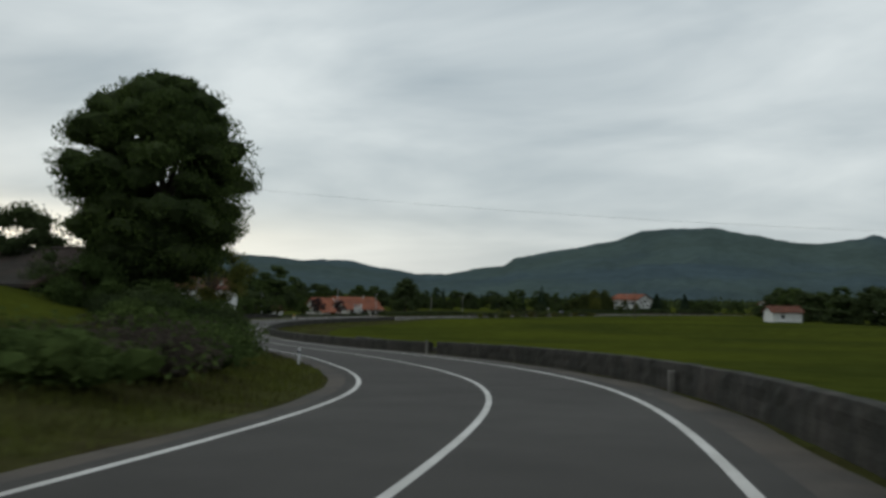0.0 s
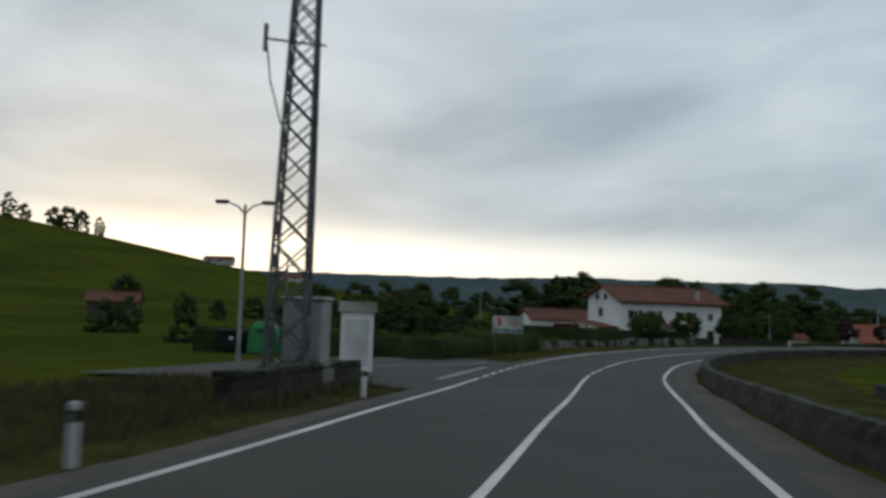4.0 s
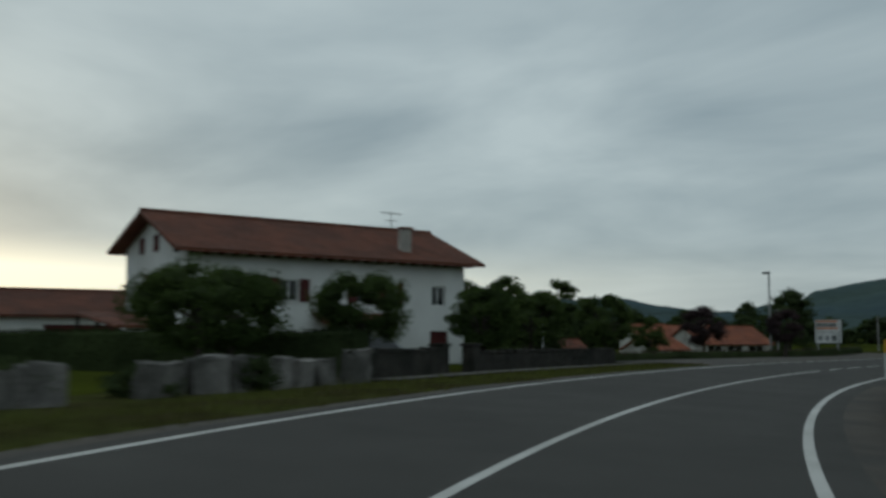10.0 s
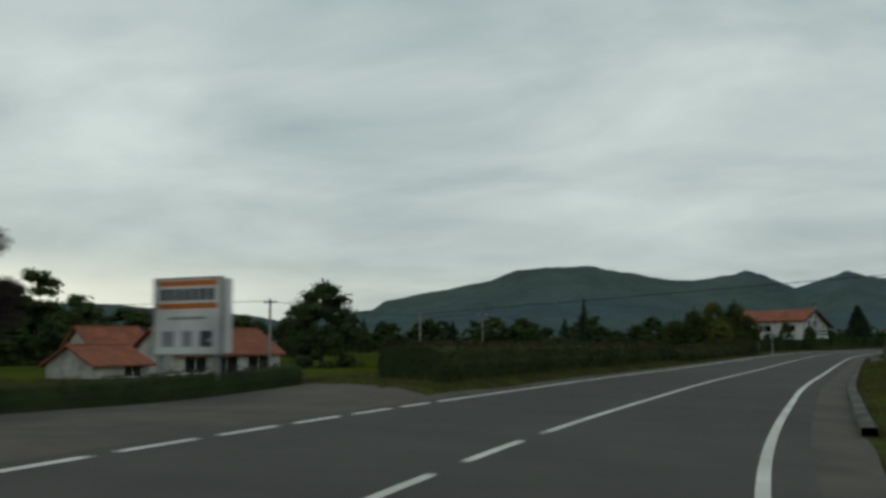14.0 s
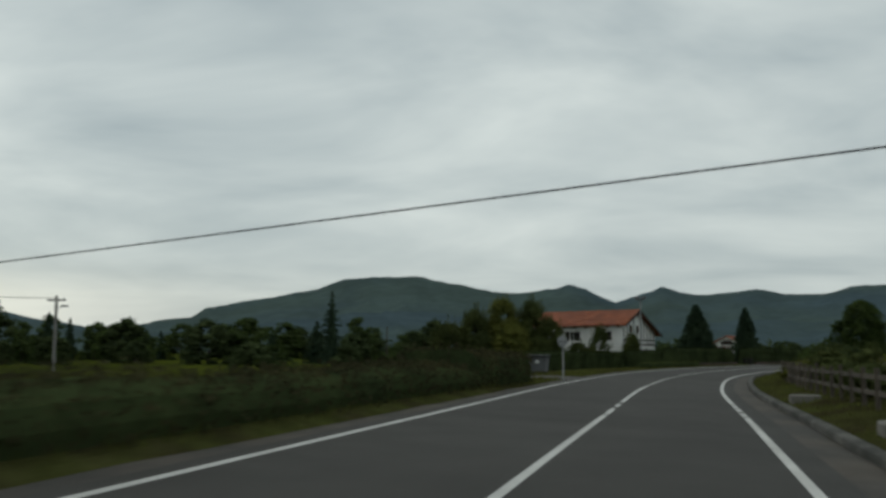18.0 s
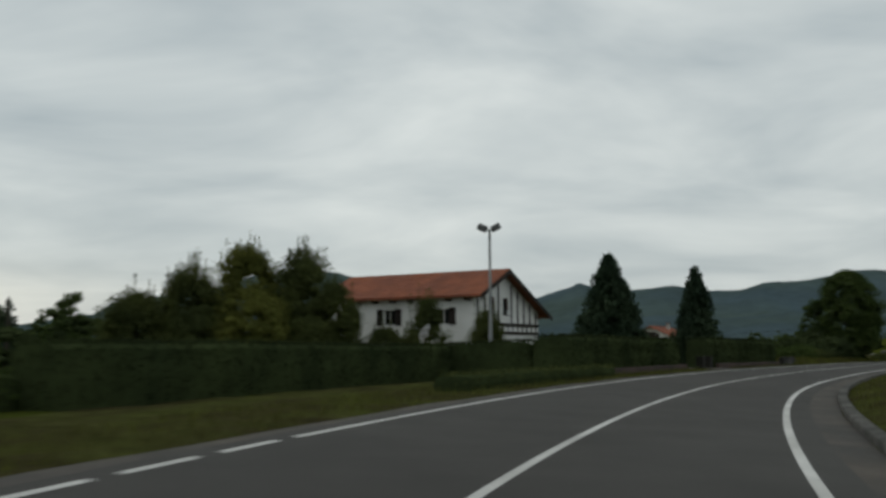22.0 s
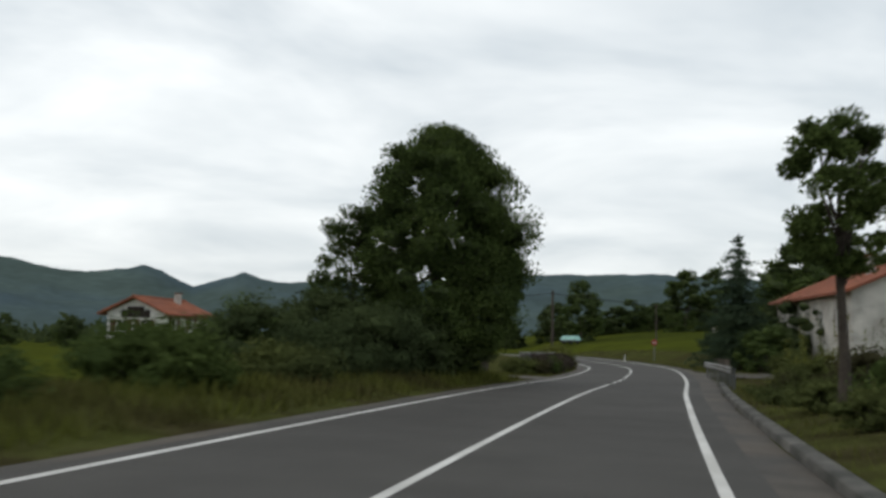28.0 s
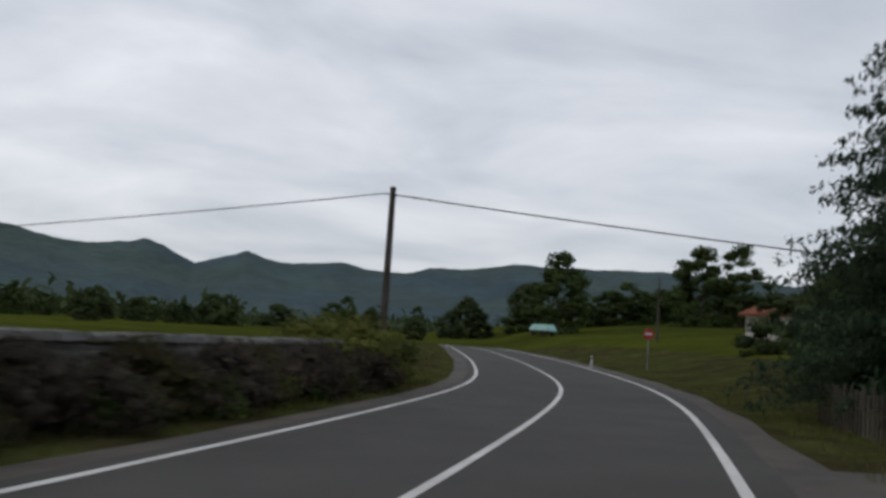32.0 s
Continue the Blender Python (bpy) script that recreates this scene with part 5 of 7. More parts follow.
# the old building on the right of the last stretch
plain_house("old_farmhouse", Vector((23.4, 444.7, -0.5)), -109.4, 16.7, 9.0, 6.15, 8.1, "old farmhouse with stained white walls and red roof", M["offwhite"], M["tile_orange"],
            openings=((1.4, 3.5, 2.3, 5.0), (4.2, 3.5, 5.1, 5.0), (7.2, 3.5, 8.2, 5.1), (10.2, 3.5, 11.1, 5.0), (13.4, 3.5, 14.3, 5.0), (1.5, 0.9, 2.4, 2.2), (4.4, 0.8, 5.4, 2.2), (10.0, 0.9, 11.0, 2.2), (13.6, 0.9, 14.4, 2.0)), over=0.55,
            gable_openings=((2.0, 3.4, 2.8, 4.6), (5.6, 3.4, 6.4, 4.6)), doors=((7.0, 8.4, 2.3),))
plain_house("pink_roofed_house", land(50.0, 498.0), heading(484) - 60, 9.0, 6.5, 2.5, 3.7, "low cream house with a pale red roof", M["offwhite"], M["tile_orange"], openings=((1.5, 0.8, 2.5, 1.9), (5.5, 0.8, 6.5, 1.9)), chimney=False)
# the farm in the hollow behind the long hedge
plain_house("red_roofed_barn", Vector((-117.0, 275.1, -1.6)), 64, 12.7, 10.1, 2.2, 4.8, "open farm barn under a wide orange roof", M["offwhite"], M["tile_orange"],
                 openings=((1.0, 0.2, 3.6, 1.9), (4.6, 0.2, 7.4, 1.9), (8.6, 0.2, 11.4, 1.9)), chimney=False)
plain_house("red_roofed_shed", Vector((-119.4, 265.6, -1.75)), 78, 6.6, 7.0, 1.5, 3.2, "small white shed under an orange roof", M["offwhite"], M["tile_orange"], openings=((3.6, 0.2, 5.8, 1.3),), chimney=False, group="sheds of the farm")
plain_house("red_roofed_shed", Vector((-131.0, 279.0, -1.6)), 66, 7.0, 6.0, 3.2, 5.2, "small white shed under an orange roof", M["offwhite"], M["tile_orange"], chimney=False, group="sheds of the farm")
plain_house("white_shed", land(-124.2, 248.4), 70, 3.6, 3.4, 1.7, 2.6, "small white shed in the meadow", M["white"], M["tile"], chimney=False, group="sheds of the farm")
plain_house("distant_house", land(-150.0, 320.0), 60, 16.0, 11.0, 3.4, 5.6, "distant farmhouse with a red roof", M["white"], M["tile_orange"], openings=((3, 1, 4, 2.2), (8, 1, 9, 2.2)), group="distant houses")
plain_house("distant_house", land(6.0, 268.0), 30, 7.0, 5.5, 2.4, 3.6, "small white house standing across the meadow", M["white"], M["tile"], openings=((2, 0.8, 3, 1.8),), group="distant houses", chimney=False)
plain_house("distant_house", land(-4.0, 338.0), 20, 9.0, 7.0, 3.0, 4.6, "small white house standing across the meadow", M["white"], M["tile_orange"], openings=((2, 0.8, 3, 1.8), (5, 0.8, 6, 1.8)), group="distant houses")
plain_house("distant_house", land(44.0, 190.0), 30, 8.0, 6.0, 2.6, 3.8, "small white house standing across the meadow", M["white"], M["tile"], openings=((2, 0.8, 3, 1.8),), group="distant houses", chimney=False)
plain_house("field_barn", land(-148.5, 108.3), 75, 8.0, 6.0, 2.6, 4.0, "brown wooden barn with a red roof in the field", M["wood"], M["tile"], group="barns", chimney=False)
for x, y, turn, w in ((-383.0, 226.0, 70, 14.0), (-398.0, 196.0, 60, 12.0), (-352.0, 262.0, 70, 10.0)):
    plain_house("hill_house", land(x, y, -0.9), turn, w, 8.0, 1.7, 3.2, "farmhouse with a red roof up on the hill", M["offwhite"], M["tile"], openings=((2, 0.4, 3.2, 1.4), (6, 0.4, 7.2, 1.4)), group="houses on the hill", chimney=False)

# the old stone barn under the great tree
plain_house("stone_barn", Vector((3.9, 75.7, 2.2)), 180, 9.0, 8.0, 2.6, 4.3, "low dark stone barn with a tiled roof under the tree", M["stone"], M["tile_old"], gable_openings=((5.6, 0.9, 6.3, 1.7),), over=0.35, chimney=False)

# ---------------------------------------------------------------- walls, kerbs, fences and rails


def stone_wall(name, s0, s1, d0, d1, high, label, material, seed, step=0.45, rough=0.05, cap=None, wave=0.08):
    """A rough masonry wall along the road: courses of stones bulge from its faces, a cap of flat stones lies on it."""
    ob = thing(name, at((s0 + s1) / 2, (d0 + d1) / 2), 0, label, "wall", "", "structure")
    back = ob.matrix_world.inverted()
    n = max(3, int((s1 - s0) / step))
    cols = ((0.0, -0.4), (-0.02, 0.2), (0.02, 0.45), (0.0, 0.72), (0.05, 0.95), (0.3, 1.0), (0.7, 1.0), (0.95, 0.95), (1.0, 0.72), (0.98, 0.45), (1.02, 0.2), (1.0, -0.4))
    verts, faces = [], []
    for i in range(n + 1):
        s = s0 + (s1 - s0) * i / n
        for k, (u, v) in enumerate(cols):
            q = noise.noise(Vector((s * 1.9, k * 1.7, seed))) * rough
            w = noise.noise(Vector((s * 0.5, 3.3, seed))) * wave
            verts.append(back @ at(s, d0 + (d1 - d0) * u + q, v * high * (1 + (w if v > 0.5 else 0)) + (q * 0.6 if v > 0 else 0)))
    c = len(cols)
    for i in range(n):
        for k in range(c - 1):
            a = i * c + k
            faces.append((a, a + 1, a + c + 1, a + c))
    faces += [tuple(range(c))[::-1], tuple(n * c + k for k in range(c))]
    raw("masonry", mesh_of("masonry", verts, faces, material), ob)
    if cap:
        r = random.Random(seed)
        s = s0
        shared = []
        for v in range(5):
            bm = boxed((-0.5, -0.5, 0), (0.5, 0.5, 1), 0.06)
            for q in bm.verts:
                q.co += Vector((r.uniform(-0.05, 0.05), r.uniform(-0.06, 0.06), r.uniform(-0.12, 0.12)))
            me = bpy.data.meshes.new("cap_stone")
            bm.to_mesh(me)
            bm.free()
            me.materials.append(cap)
            shared.append(me)
        while s < s1 - 0.3:
            w = r.uniform(0.45, 0.85)
            st = under(new("cap_stone", r.choice(shared)), ob)
            p = at(s + w / 2, (d0 + d1) / 2, high * 0.98)
            st.matrix_local = back @ Matrix.Translation(p) @ Matrix.Rotation(radians(heading(s) + r.uniform(-4, 4)), 4, "Z") @ Matrix.Diagonal((abs(d1 - d0) * 1.12, w * 0.97, r.uniform(0.09, 0.15), 1))
            s += w
    return ob


stone_wall("roadside_wall", -30, 52.0, -5.15, -4.7, 0.72, "low dark mossy stone wall beside the road", M["stone"], 1, rough=0.04, wave=0.03)
stone_wall("roadside_wall", 53.9, 199, -5.2, -4.75, 0.68, "low dark mossy stone wall beside the road", M["stone"], 2, step=0.5, rough=0.045, wave=0.05)
stone_wall("field_wall", 61, 75, -9.6, -9.2, 0.5, "low stone wall in the meadow", M["stone"], 3)
stone_wall("field_wall", 78, 96, -12.6, -12.2, 0.5, "low stone wall in the meadow", M["stone"], 4)
stone_wall("garden_wall", 157.5, 162.2, 8.7, 9.0, 0.8, "dark stone garden wall in front of the white house", M["stone"], 5, cap=M["stone"])
stone_wall("garden_wall", 164.8, 178, 9.0, 9.3, 0.7, "dark stone garden wall in front of the white house", M["stone"], 6, cap=M["stone"])
stone_wall("lane_wall", 66.0, 74.5, 5.6, 6.0, 0.55, "short stone wall at the lane's mouth", M["stone"], 7, cap=M["stone"])
stone_wall("lane_wall", 98.9, 100.6, 13.7, 14.1, 0.8, "short grey stone wall between the lane hedges", M["wall_stone"], 17, cap=M["wall_stone"])
stone_wall("bend_wall", 437.5, 463.5, 5.9, 6.4, 1.2, "rough stone wall with pale flat cap stones", M["wall_stone"], 9, cap=M["stone_pale"], rough=0.1, wave=0.1)
stone_wall("hedge_foot_wall", 341, 359.0, 6.0, 6.25, 0.3, "low reddish retaining wall under the hedge", M["brown_wall"], 10, rough=0.02)
stone_wall("hedge_foot_wall", 362.7, 379.5, 5.0, 5.25, 0.3, "low reddish retaining wall under the hedge", M["brown_wall"], 11, rough=0.02)
stone_wall("low_garden_wall", 380.5, 384.5, 4.9, 5.3, 0.5, "short stone wall at the end of the garden", M["wall_stone"], 12, cap=M["wall_stone"])
sweep("kerb_right", 206, 424, lambda s: [(-4.72, -0.2), (-4.72, 0.12), (-4.68, 0.14), (-4.5, 0.14), (-4.46, 0.12), (-4.46, -0.1)], M["wall_stone"], 2.0, label="weathered concrete kerb along the road")
sweep("lane_left", 74, 95.4, lambda s: [(left_line(s) + 0.38, -0.002), (4.7, 0.01), (5.4, 0.055), (float(np.interp(s, (91.5, 95.4), (9, 5.8))), 0.06), (float(np.interp(s, (90, 95.4), (11.2, 6.2))), 0.075), (float(np.interp(s, (74, 90, 94, 95.4), (13.8, 13.8, 11.5, 6.5))), 0.09)], M["asphalt"], 1.0, label="asphalt mouth of a side lane")
sweep("driveway_left", 427, 431.6, lambda s: [(left_line(s) + 0.38, -0.002), (5, 0.03), (6, 0.058), (7.4, 0.058)], M["shoulder"], 1.0, label="worn asphalt mouth of a farm track")
sweep("driveway_left", 291, 295.5, lambda s: [(left_line(s) + 0.38, -0.002), (5.5, 0.056), (9, 0.058), (13, 0.058)], M["shoulder"], 1.0, label="short paved entrance of a field lane")
sweep("driveway_left", 359.6, 362.6, lambda s: [(left_line(s) + 0.38, -0.002), (5, 0.03), (8, 0.058), (12, 0.058)], M["shoulder"], 1.0, label="paved entrance between the garden hedges")
sweep("forecourt_left", 178.5, 208.5, lambda s: [(left_line(s) + 0.38, -0.002), (5, 0.03), (6.0, 0.058), (float(np.interp(s, (178.5, 183, 190, 197, 208.5), (6.3, 12.8, 11.8, 10.4, 7.2))), 0.075)], M["shoulder"], 1.0, label="asphalt lay-by beside the road")
sweep("footpath_left", 157, 179.5, lambda s: [(7.5, 0.05), (8.0, 0.062), (8.6, 0.055)], M["gravel"], 1.5, label="narrow pale footpath along the garden wall")
sweep("driveway_right", 437.0, 446.5, lambda s: [(-9.0, 0.05), (-7.0, 0.05), (-5.4, 0.03), (right_line(s) - 0.53, -0.002)], M["shoulder"], 1.0, label="asphalt apron of a side road")
stripe("faded_line", 79, 89.4, 4.35, 0.26, "wide worn give-way line", M["wornpaint"])
worn = lambda s: float(np.interp(s, (82, 84, 86.9, 88.8, 91.8), (11.2, 9.0, 6.6, 5.4, 4.7)))
sweep("faded_line", 82.6, 91.8, lambda s: [(worn(s) - 0.18, 0.075), (worn(s) + 0.18, 0.075)], M["wornpaint"], 0.7, label="worn white line of the side lane")

# the stones that bulge from the road face of the wall at the bend
wall = next(o for o in bpy.data.objects if o.name.startswith("bend_wall"))
wb = wall.matrix_world.inverted()
rs = random.Random(31)
faces_of = []
for v in range(8):
    bm = boxed((-0.5, -0.5, -0.5), (0.5, 0.5, 0.5), 0.16)
    for q in bm.verts:
        q.co += Vector((rs.uniform(-0.05, 0.05), rs.uniform(-0.09, 0.09), rs.uniform(-0.09, 0.09)))
    me = bpy.data.meshes.new("stone")
    bm.to_mesh(me)
    bm.free()
    me.materials.append(M["stone"] if v % 4 == 2 else M["wall_stone"])
    faces_of.append(me)
for row, z in enumerate((0.16, 0.43, 0.68, 0.92)):
    s = 437.7 + 0.2 * (row % 2)
    while s < 460.5:
        w, h = rs.uniform(0.3, 0.62), rs.uniform(0.2, 0.27)
        st = under(new("stone", rs.choice(faces_of)), wall)
        st.matrix_local = wb @ Matrix.Translation(at(s + w / 2, 5.9 + rs.uniform(-0.02, 0.03), z + rs.uniform(-0.03, 0.03))) @ Matrix.Rotation(radians(heading(s)), 4, "Z") @ Matrix.Rotation(radians(rs.uniform(-6, 6)), 4, "X") @ Matrix.Diagonal((rs.uniform(0.12, 0.19), w * 1.02, h * 1.08, 1))
        s += w

# upright slabs along the verge before the white house
r = random.Random(5)
slabs = []
for v in range(7):
    bm = boxed((-0.5, -0.5, -0.15), (0.5, 0.5, 1.0), 0.07)
    bmesh.ops.subdivide_edges(bm, edges=bm.edges[:], cuts=1)
    for q in bm.verts:
        t = max(0.0, q.co.z)
        q.co += Vector((r.uniform(-0.13, 0.13) - q.co.x * 0.25 * t, r.uniform(-0.08, 0.08), r.uniform(-0.12, 0.1) * t))
    me = bpy.data.meshes.new("stone_slab")
    bm.to_mesh(me)
    bm.free()
    me.materials.append(M["slab_stone"])
    slabs.append(me)
s = 118.0
while s < 156.5:
    w, h = r.uniform(0.6, 1.3), r.uniform(0.42, 0.62) + 0.3 * (s > 142) * r.uniform(0.4, 1.0)
    ob = new("stone_slab", r.choice(slabs))
    ob.matrix_world = Matrix.Translation(at(s + w / 2, float(np.interp(s, (118, 135, 157), (9.3, 9.6, 8.2))) + r.uniform(-0.15, 0.15))) @ Matrix.Rotation(radians(heading(s) + r.uniform(-10, 10)), 4, "Z") @ Matrix.Rotation(radians(r.uniform(-6, 6)), 4, "Y") @ Matrix.Diagonal((0.34, w, h, 1))
    tagged(ob, "grey upright stone slab set in the verge", "stone", "slabs along the verge")
    s += w + (r.uniform(0.02, 0.25) if r.random() < 0.75 else r.uniform(0.9, 2.2))


def post(name, place, high, radius, material, label, category, turn=0, group="", sides=8, top=None):
    ob = thing(name, place, turn, label, category, group)
    part("post", tube(bmesh.new(), [(0, 0, -0.25), (0, 0, high)], [radius, top or radius], sides), material, ob)
    return ob


# delineator posts
for k, (s, d, up) in enumerate(((41.5, 4.55, 0.0), (58.7, 4.3, 0.0), (70.5, 4.4, 0.0), (489.0, -3.9, 0.0))):
    ob = thing("delineator_post", at(s, d, up), heading(s), "white plastic roadside delineator with a black band", "road post", "delineators")
    part("body", box(bmesh.new(), (-0.055, -0.045, -0.2), (0.055, 0.045, 0.5), 0.015), M["board"], ob)
    part("black_band", box(bmesh.new(), (-0.058, -0.048, 0.44), (0.058, 0.048, 0.56), 0.012), M["black"], ob)
    part("reflector", boxed((-0.025, -0.057, 0.46), (0.025, -0.049, 0.54)), M["print_grey"], ob)
    part("cap", box(bmesh.new(), (-0.055, -0.045, 0.56), (0.055, 0.045, 0.66), 0.02), M["board"], ob)
ob = thing("kilometre_marker", at(150.6, -4.5), heading(150) - 14, "white kilometre marker with a yellow top", "road sign")
part("post", boxed((-0.03, -0.02, -0.2), (0.03, 0.02, 1.2)), M["steel"], ob)
part("plate", box(bmesh.new(), (-0.2, -0.045, 0.95), (0.2, -0.021, 1.55), 0.005), M["board"], ob)
part("yellow_field", boxed((-0.2, -0.05, 1.34), (0.2, -0.046, 1.55)), M["yellow"], ob)
part("number_bar", boxed((-0.08, -0.05, 1.08), (0.08, -0.046, 1.22)), M["print_dark"], ob)

for s, d, w, h in ((22.1, -4.55, 0.15, 0.5), (53.6, -4.66, 0.14, 0.74)):
    ob = thing("concrete_post", at(s, d), heading(s) + 4, "squat pale concrete post beside the roadside wall", "post", "posts at the wall")
    part("shaft", box(bmesh.new(), (-w / 2, -w / 2, -0.2), (w / 2, w / 2, h - 0.06), 0.02), M["concrete"], ob)
    part("top", box(bmesh.new(), (-w / 2 - 0.01, -w / 2 - 0.01, h - 0.06), (w / 2 + 0.01, w / 2 + 0.01, h), 0.025), M["concrete"], ob)

# fence on the right before the half-timbered house
fence = thing("wooden_fence", at(264, -6.3), 0, "weathered grey wooden garden fence", "fence")
fb = fence.matrix_world.inverted()
for k in range(40):
    s = 229 + k * 1.8
    hgt = 0.95 + 0.06 * math.sin(k * 2.3)
    p = part("fence_post", boxed((-0.055, -0.055, -0.2), (0.055, 0.055, hgt), 0.01), M["wood"], fence)
    p.matrix_local = fb @ Matrix.Translation(at(s, -6.3)) @ Matrix.Rotation(radians(heading(s) + k * 7), 4, "Z")
    if k < 39:
        for z in (0.35, 0.75):
            a, b = at(s, -6.3, z), at(s + 1.8, -6.3, z + 0.02 * math.sin(k))
            q = boxed((-0.02, 0, -0.06), (0.02, (b - a).length, 0.06))
            rl = part("fence_rail", q, M["wood"], fence)
            rl.matrix_local = fb @ Matrix.Translation(a) @ Matrix.Rotation(radians(heading(s)), 4, "Z")
block = thing("culvert_block", at(262.5, -5.6), heading(262), "small concrete culvert head in the verge", "concrete block")
part("block", box(bmesh.new(), (-0.4, -0.3, -0.3), (0.5, 0.3, 0.2), 0.04), M["concrete"], block)
block = copy_thing(block, Matrix.Translation(at(275.5, -5.4)) @ Matrix.Rotation(radians(heading(275)), 4, "Z"))

# picket fence and guard rail at the last bend
fence = thing("picket_fence", at(451, -6.4), 0, "old grey wooden paling fence", "fence")
fb = fence.matrix_world.inverted()
for k in range(34):
    s = 446 + k * 0.34
    p = part("paling", boxed((-0.045, -0.02, -0.15), (0.045, 0.02, 0.92 + 0.09 * math.sin(k * 3.7)), 0.008), M["wood"], fence)
    p.matrix_local = fb @ Matrix.Translation(at(s, -6.4)) @ Matrix.Rotation(radians(heading(s) + 90 + 5 * math.sin(k)), 4, "Z") @ Matrix.Rotation(radians(3 * math.sin(k * 1.9)), 4, "Y")
rail_d = lambda s: float(np.interp(s, (419.5, 436.0), (-4.9, -4.3)))
rail = thing("guard_rail", at(428, -4.85), 0, "galvanised steel guard rail on posts", "guard rail")
fb = rail.matrix_world.inverted()
wave = ((0.0, 0.44), (0.05, 0.48), (0.05, 0.54), (0.0, 0.59), (0.05, 0.64), (0.05, 0.70), (0.0, 0.74))
verts, faces = [], []
n = 30
for i in range(n + 1):
    s = 419.5 + 16.5 * i / n
    for dx, z in wave:
        verts.append(fb @ at(s, rail_d(s) + dx, z + 0.12))
    for dx, z in reversed(wave):
        verts.append(fb @ at(s, rail_d(s) - 0.005 + dx, z + 0.12))
w = len(wave) * 2
faces = [(i * w + k, i * w + (k + 1) % w, (i + 1) * w + (k + 1) % w, (i + 1) * w + k) for i in range(n) for k in range(w)] + [tuple(range(w)), tuple(n * w + k for k in range(w))[::-1]]
raw("beam", mesh_of("beam", verts, faces, M["rail"]), rail)
for k in range(9):
    s = 419.9 + k * 1.98
    p = part("rail_post", boxed((-0.05, -0.06, -0.8), (0.05, 0.06, 0.82)), M["steel_dark"], rail)
    p.matrix_local = fb @ Matrix.Translation(at(s, rail_d(s) - 0.1)) @ Matrix.Rotation(radians(heading(s)), 4, "Z")
gate = thing("field_gate", land(-4.99, 434.63), 70.1, "old grey field fence with thin rails and a thick post", "gate")
for z in (0.45, 0.8, 1.18):
    part("rail", tube(bmesh.new(), [(-5.65, 0, z), (5.65, 0, z + 0.03)], [0.03, 0.03], 6), M["wood"], gate)
for x in (-4.45, -1.08, 2.28, 5.65):
    part("upright", tube(bmesh.new(), [(x, 0, -0.2), (x, 0, 1.25)], [0.05, 0.045], 6), M["wood"], gate)
post("gate_post", land(-6.91, 429.32), 1.4, 0.12, M["wood"], "thick weathered wooden gate post", "post")
for s, d in ((359.3, 5.3), (362.3, 5.6)):
    ob = thing("gate_pillar", at(s, d), heading(s), "short stone gate pillar between the hedges", "pillar", "", "gate pillars")
    part("shaft", box(bmesh.new(), (-0.22, -0.22, -0.2), (0.22, 0.22, 0.7), 0.03), M["stone"], ob)
    part("cap", box(bmesh.new(), (-0.27, -0.27, 0.7), (0.27, 0.27, 0.78), 0.02), M["stone"], ob)
for s in (162.4, 164.6):
    ob = thing("gate_pillar", at(s, 9.0), heading(s), "dark stone gate pillar of the white house", "pillar", "house gate pillars")
    part("shaft", box(bmesh.new(), (-0.24, -0.24, -0.2), (0.24, 0.24, 0.95), 0.03), M["stone"], ob)
    part("cap", box(bmesh.new(), (-0.3, -0.3, 0.95), (0.3, 0.3, 1.05), 0.02), M["stone"], ob)

# ---------------------------------------------------------------- poles, cables, signs and bins


def cable(name, a, b, sag, radius, label):
    a, b = Vector(a), Vector(b)
    pts = [a.lerp(b, u) - Vector((0, 0, sag * 4 * u * (1 - u))) for u in (k / 24 for k in range(25))]
    c = sum(pts, Vector()) / len(pts)
    ob = thing(name, c, 0, label, "cable", "overhead cables")
    part("wire", tube(bmesh.new(), [p - c for p in pts], [radius] * 25, 5), M["black"], ob)
    return ob


# lattice pylon with its switch cabinet
PX, PY, PZ = -6.3, 90.0, 1.0
pylon = thing("lattice_pylon", Vector((PX, PY, PZ)), heading(69) + 12, "tall galvanised lattice power pylon", "pylon")
pylon.matrix_world = Matrix.Translation((PX, PY, PZ)) @ Matrix.Rotation(radians(heading(69) + 12), 4, "Z") @ Matrix.Rotation(radians(0.8), 4, "Y")
H0, W0, W1 = 11.4, 0.46, 0.23
wid = lambda z: W0 + (W1 - W0) * z / H0
for sx in (-1, 1):
    for sy in (-1, 1):
        part("leg", tube(bmesh.new(), [(sx * wid(0), sy * wid(0), -0.3), (sx * W1, sy * W1, H0)], [0.055, 0.045], 4), M["steel_dark"], pylon)
z, k = 0.0, 0
while z < H0 - 0.3:
    z2 = min(H0, z + wid(z) * 1.9)
    a, b = wid(z), wid(z2)
    for p, q in (((-a, -a, z), (b, -b, z2)), ((a, -a, z), (-b, -b, z2)), ((-a, a, z), (b, b, z2)), ((a, a, z), (-b, b, z2)),
                 ((-a, -a, z), (-b, b, z2)), ((-a, a, z), (-b, -b, z2)), ((a, -a, z), (b, b, z2)), ((a, a, z), (b, -b, z2))):
        part("brace", tube(bmesh.new(), [p, q], [0.022, 0.022], 4), M["steel_dark"], pylon)
    z = z2
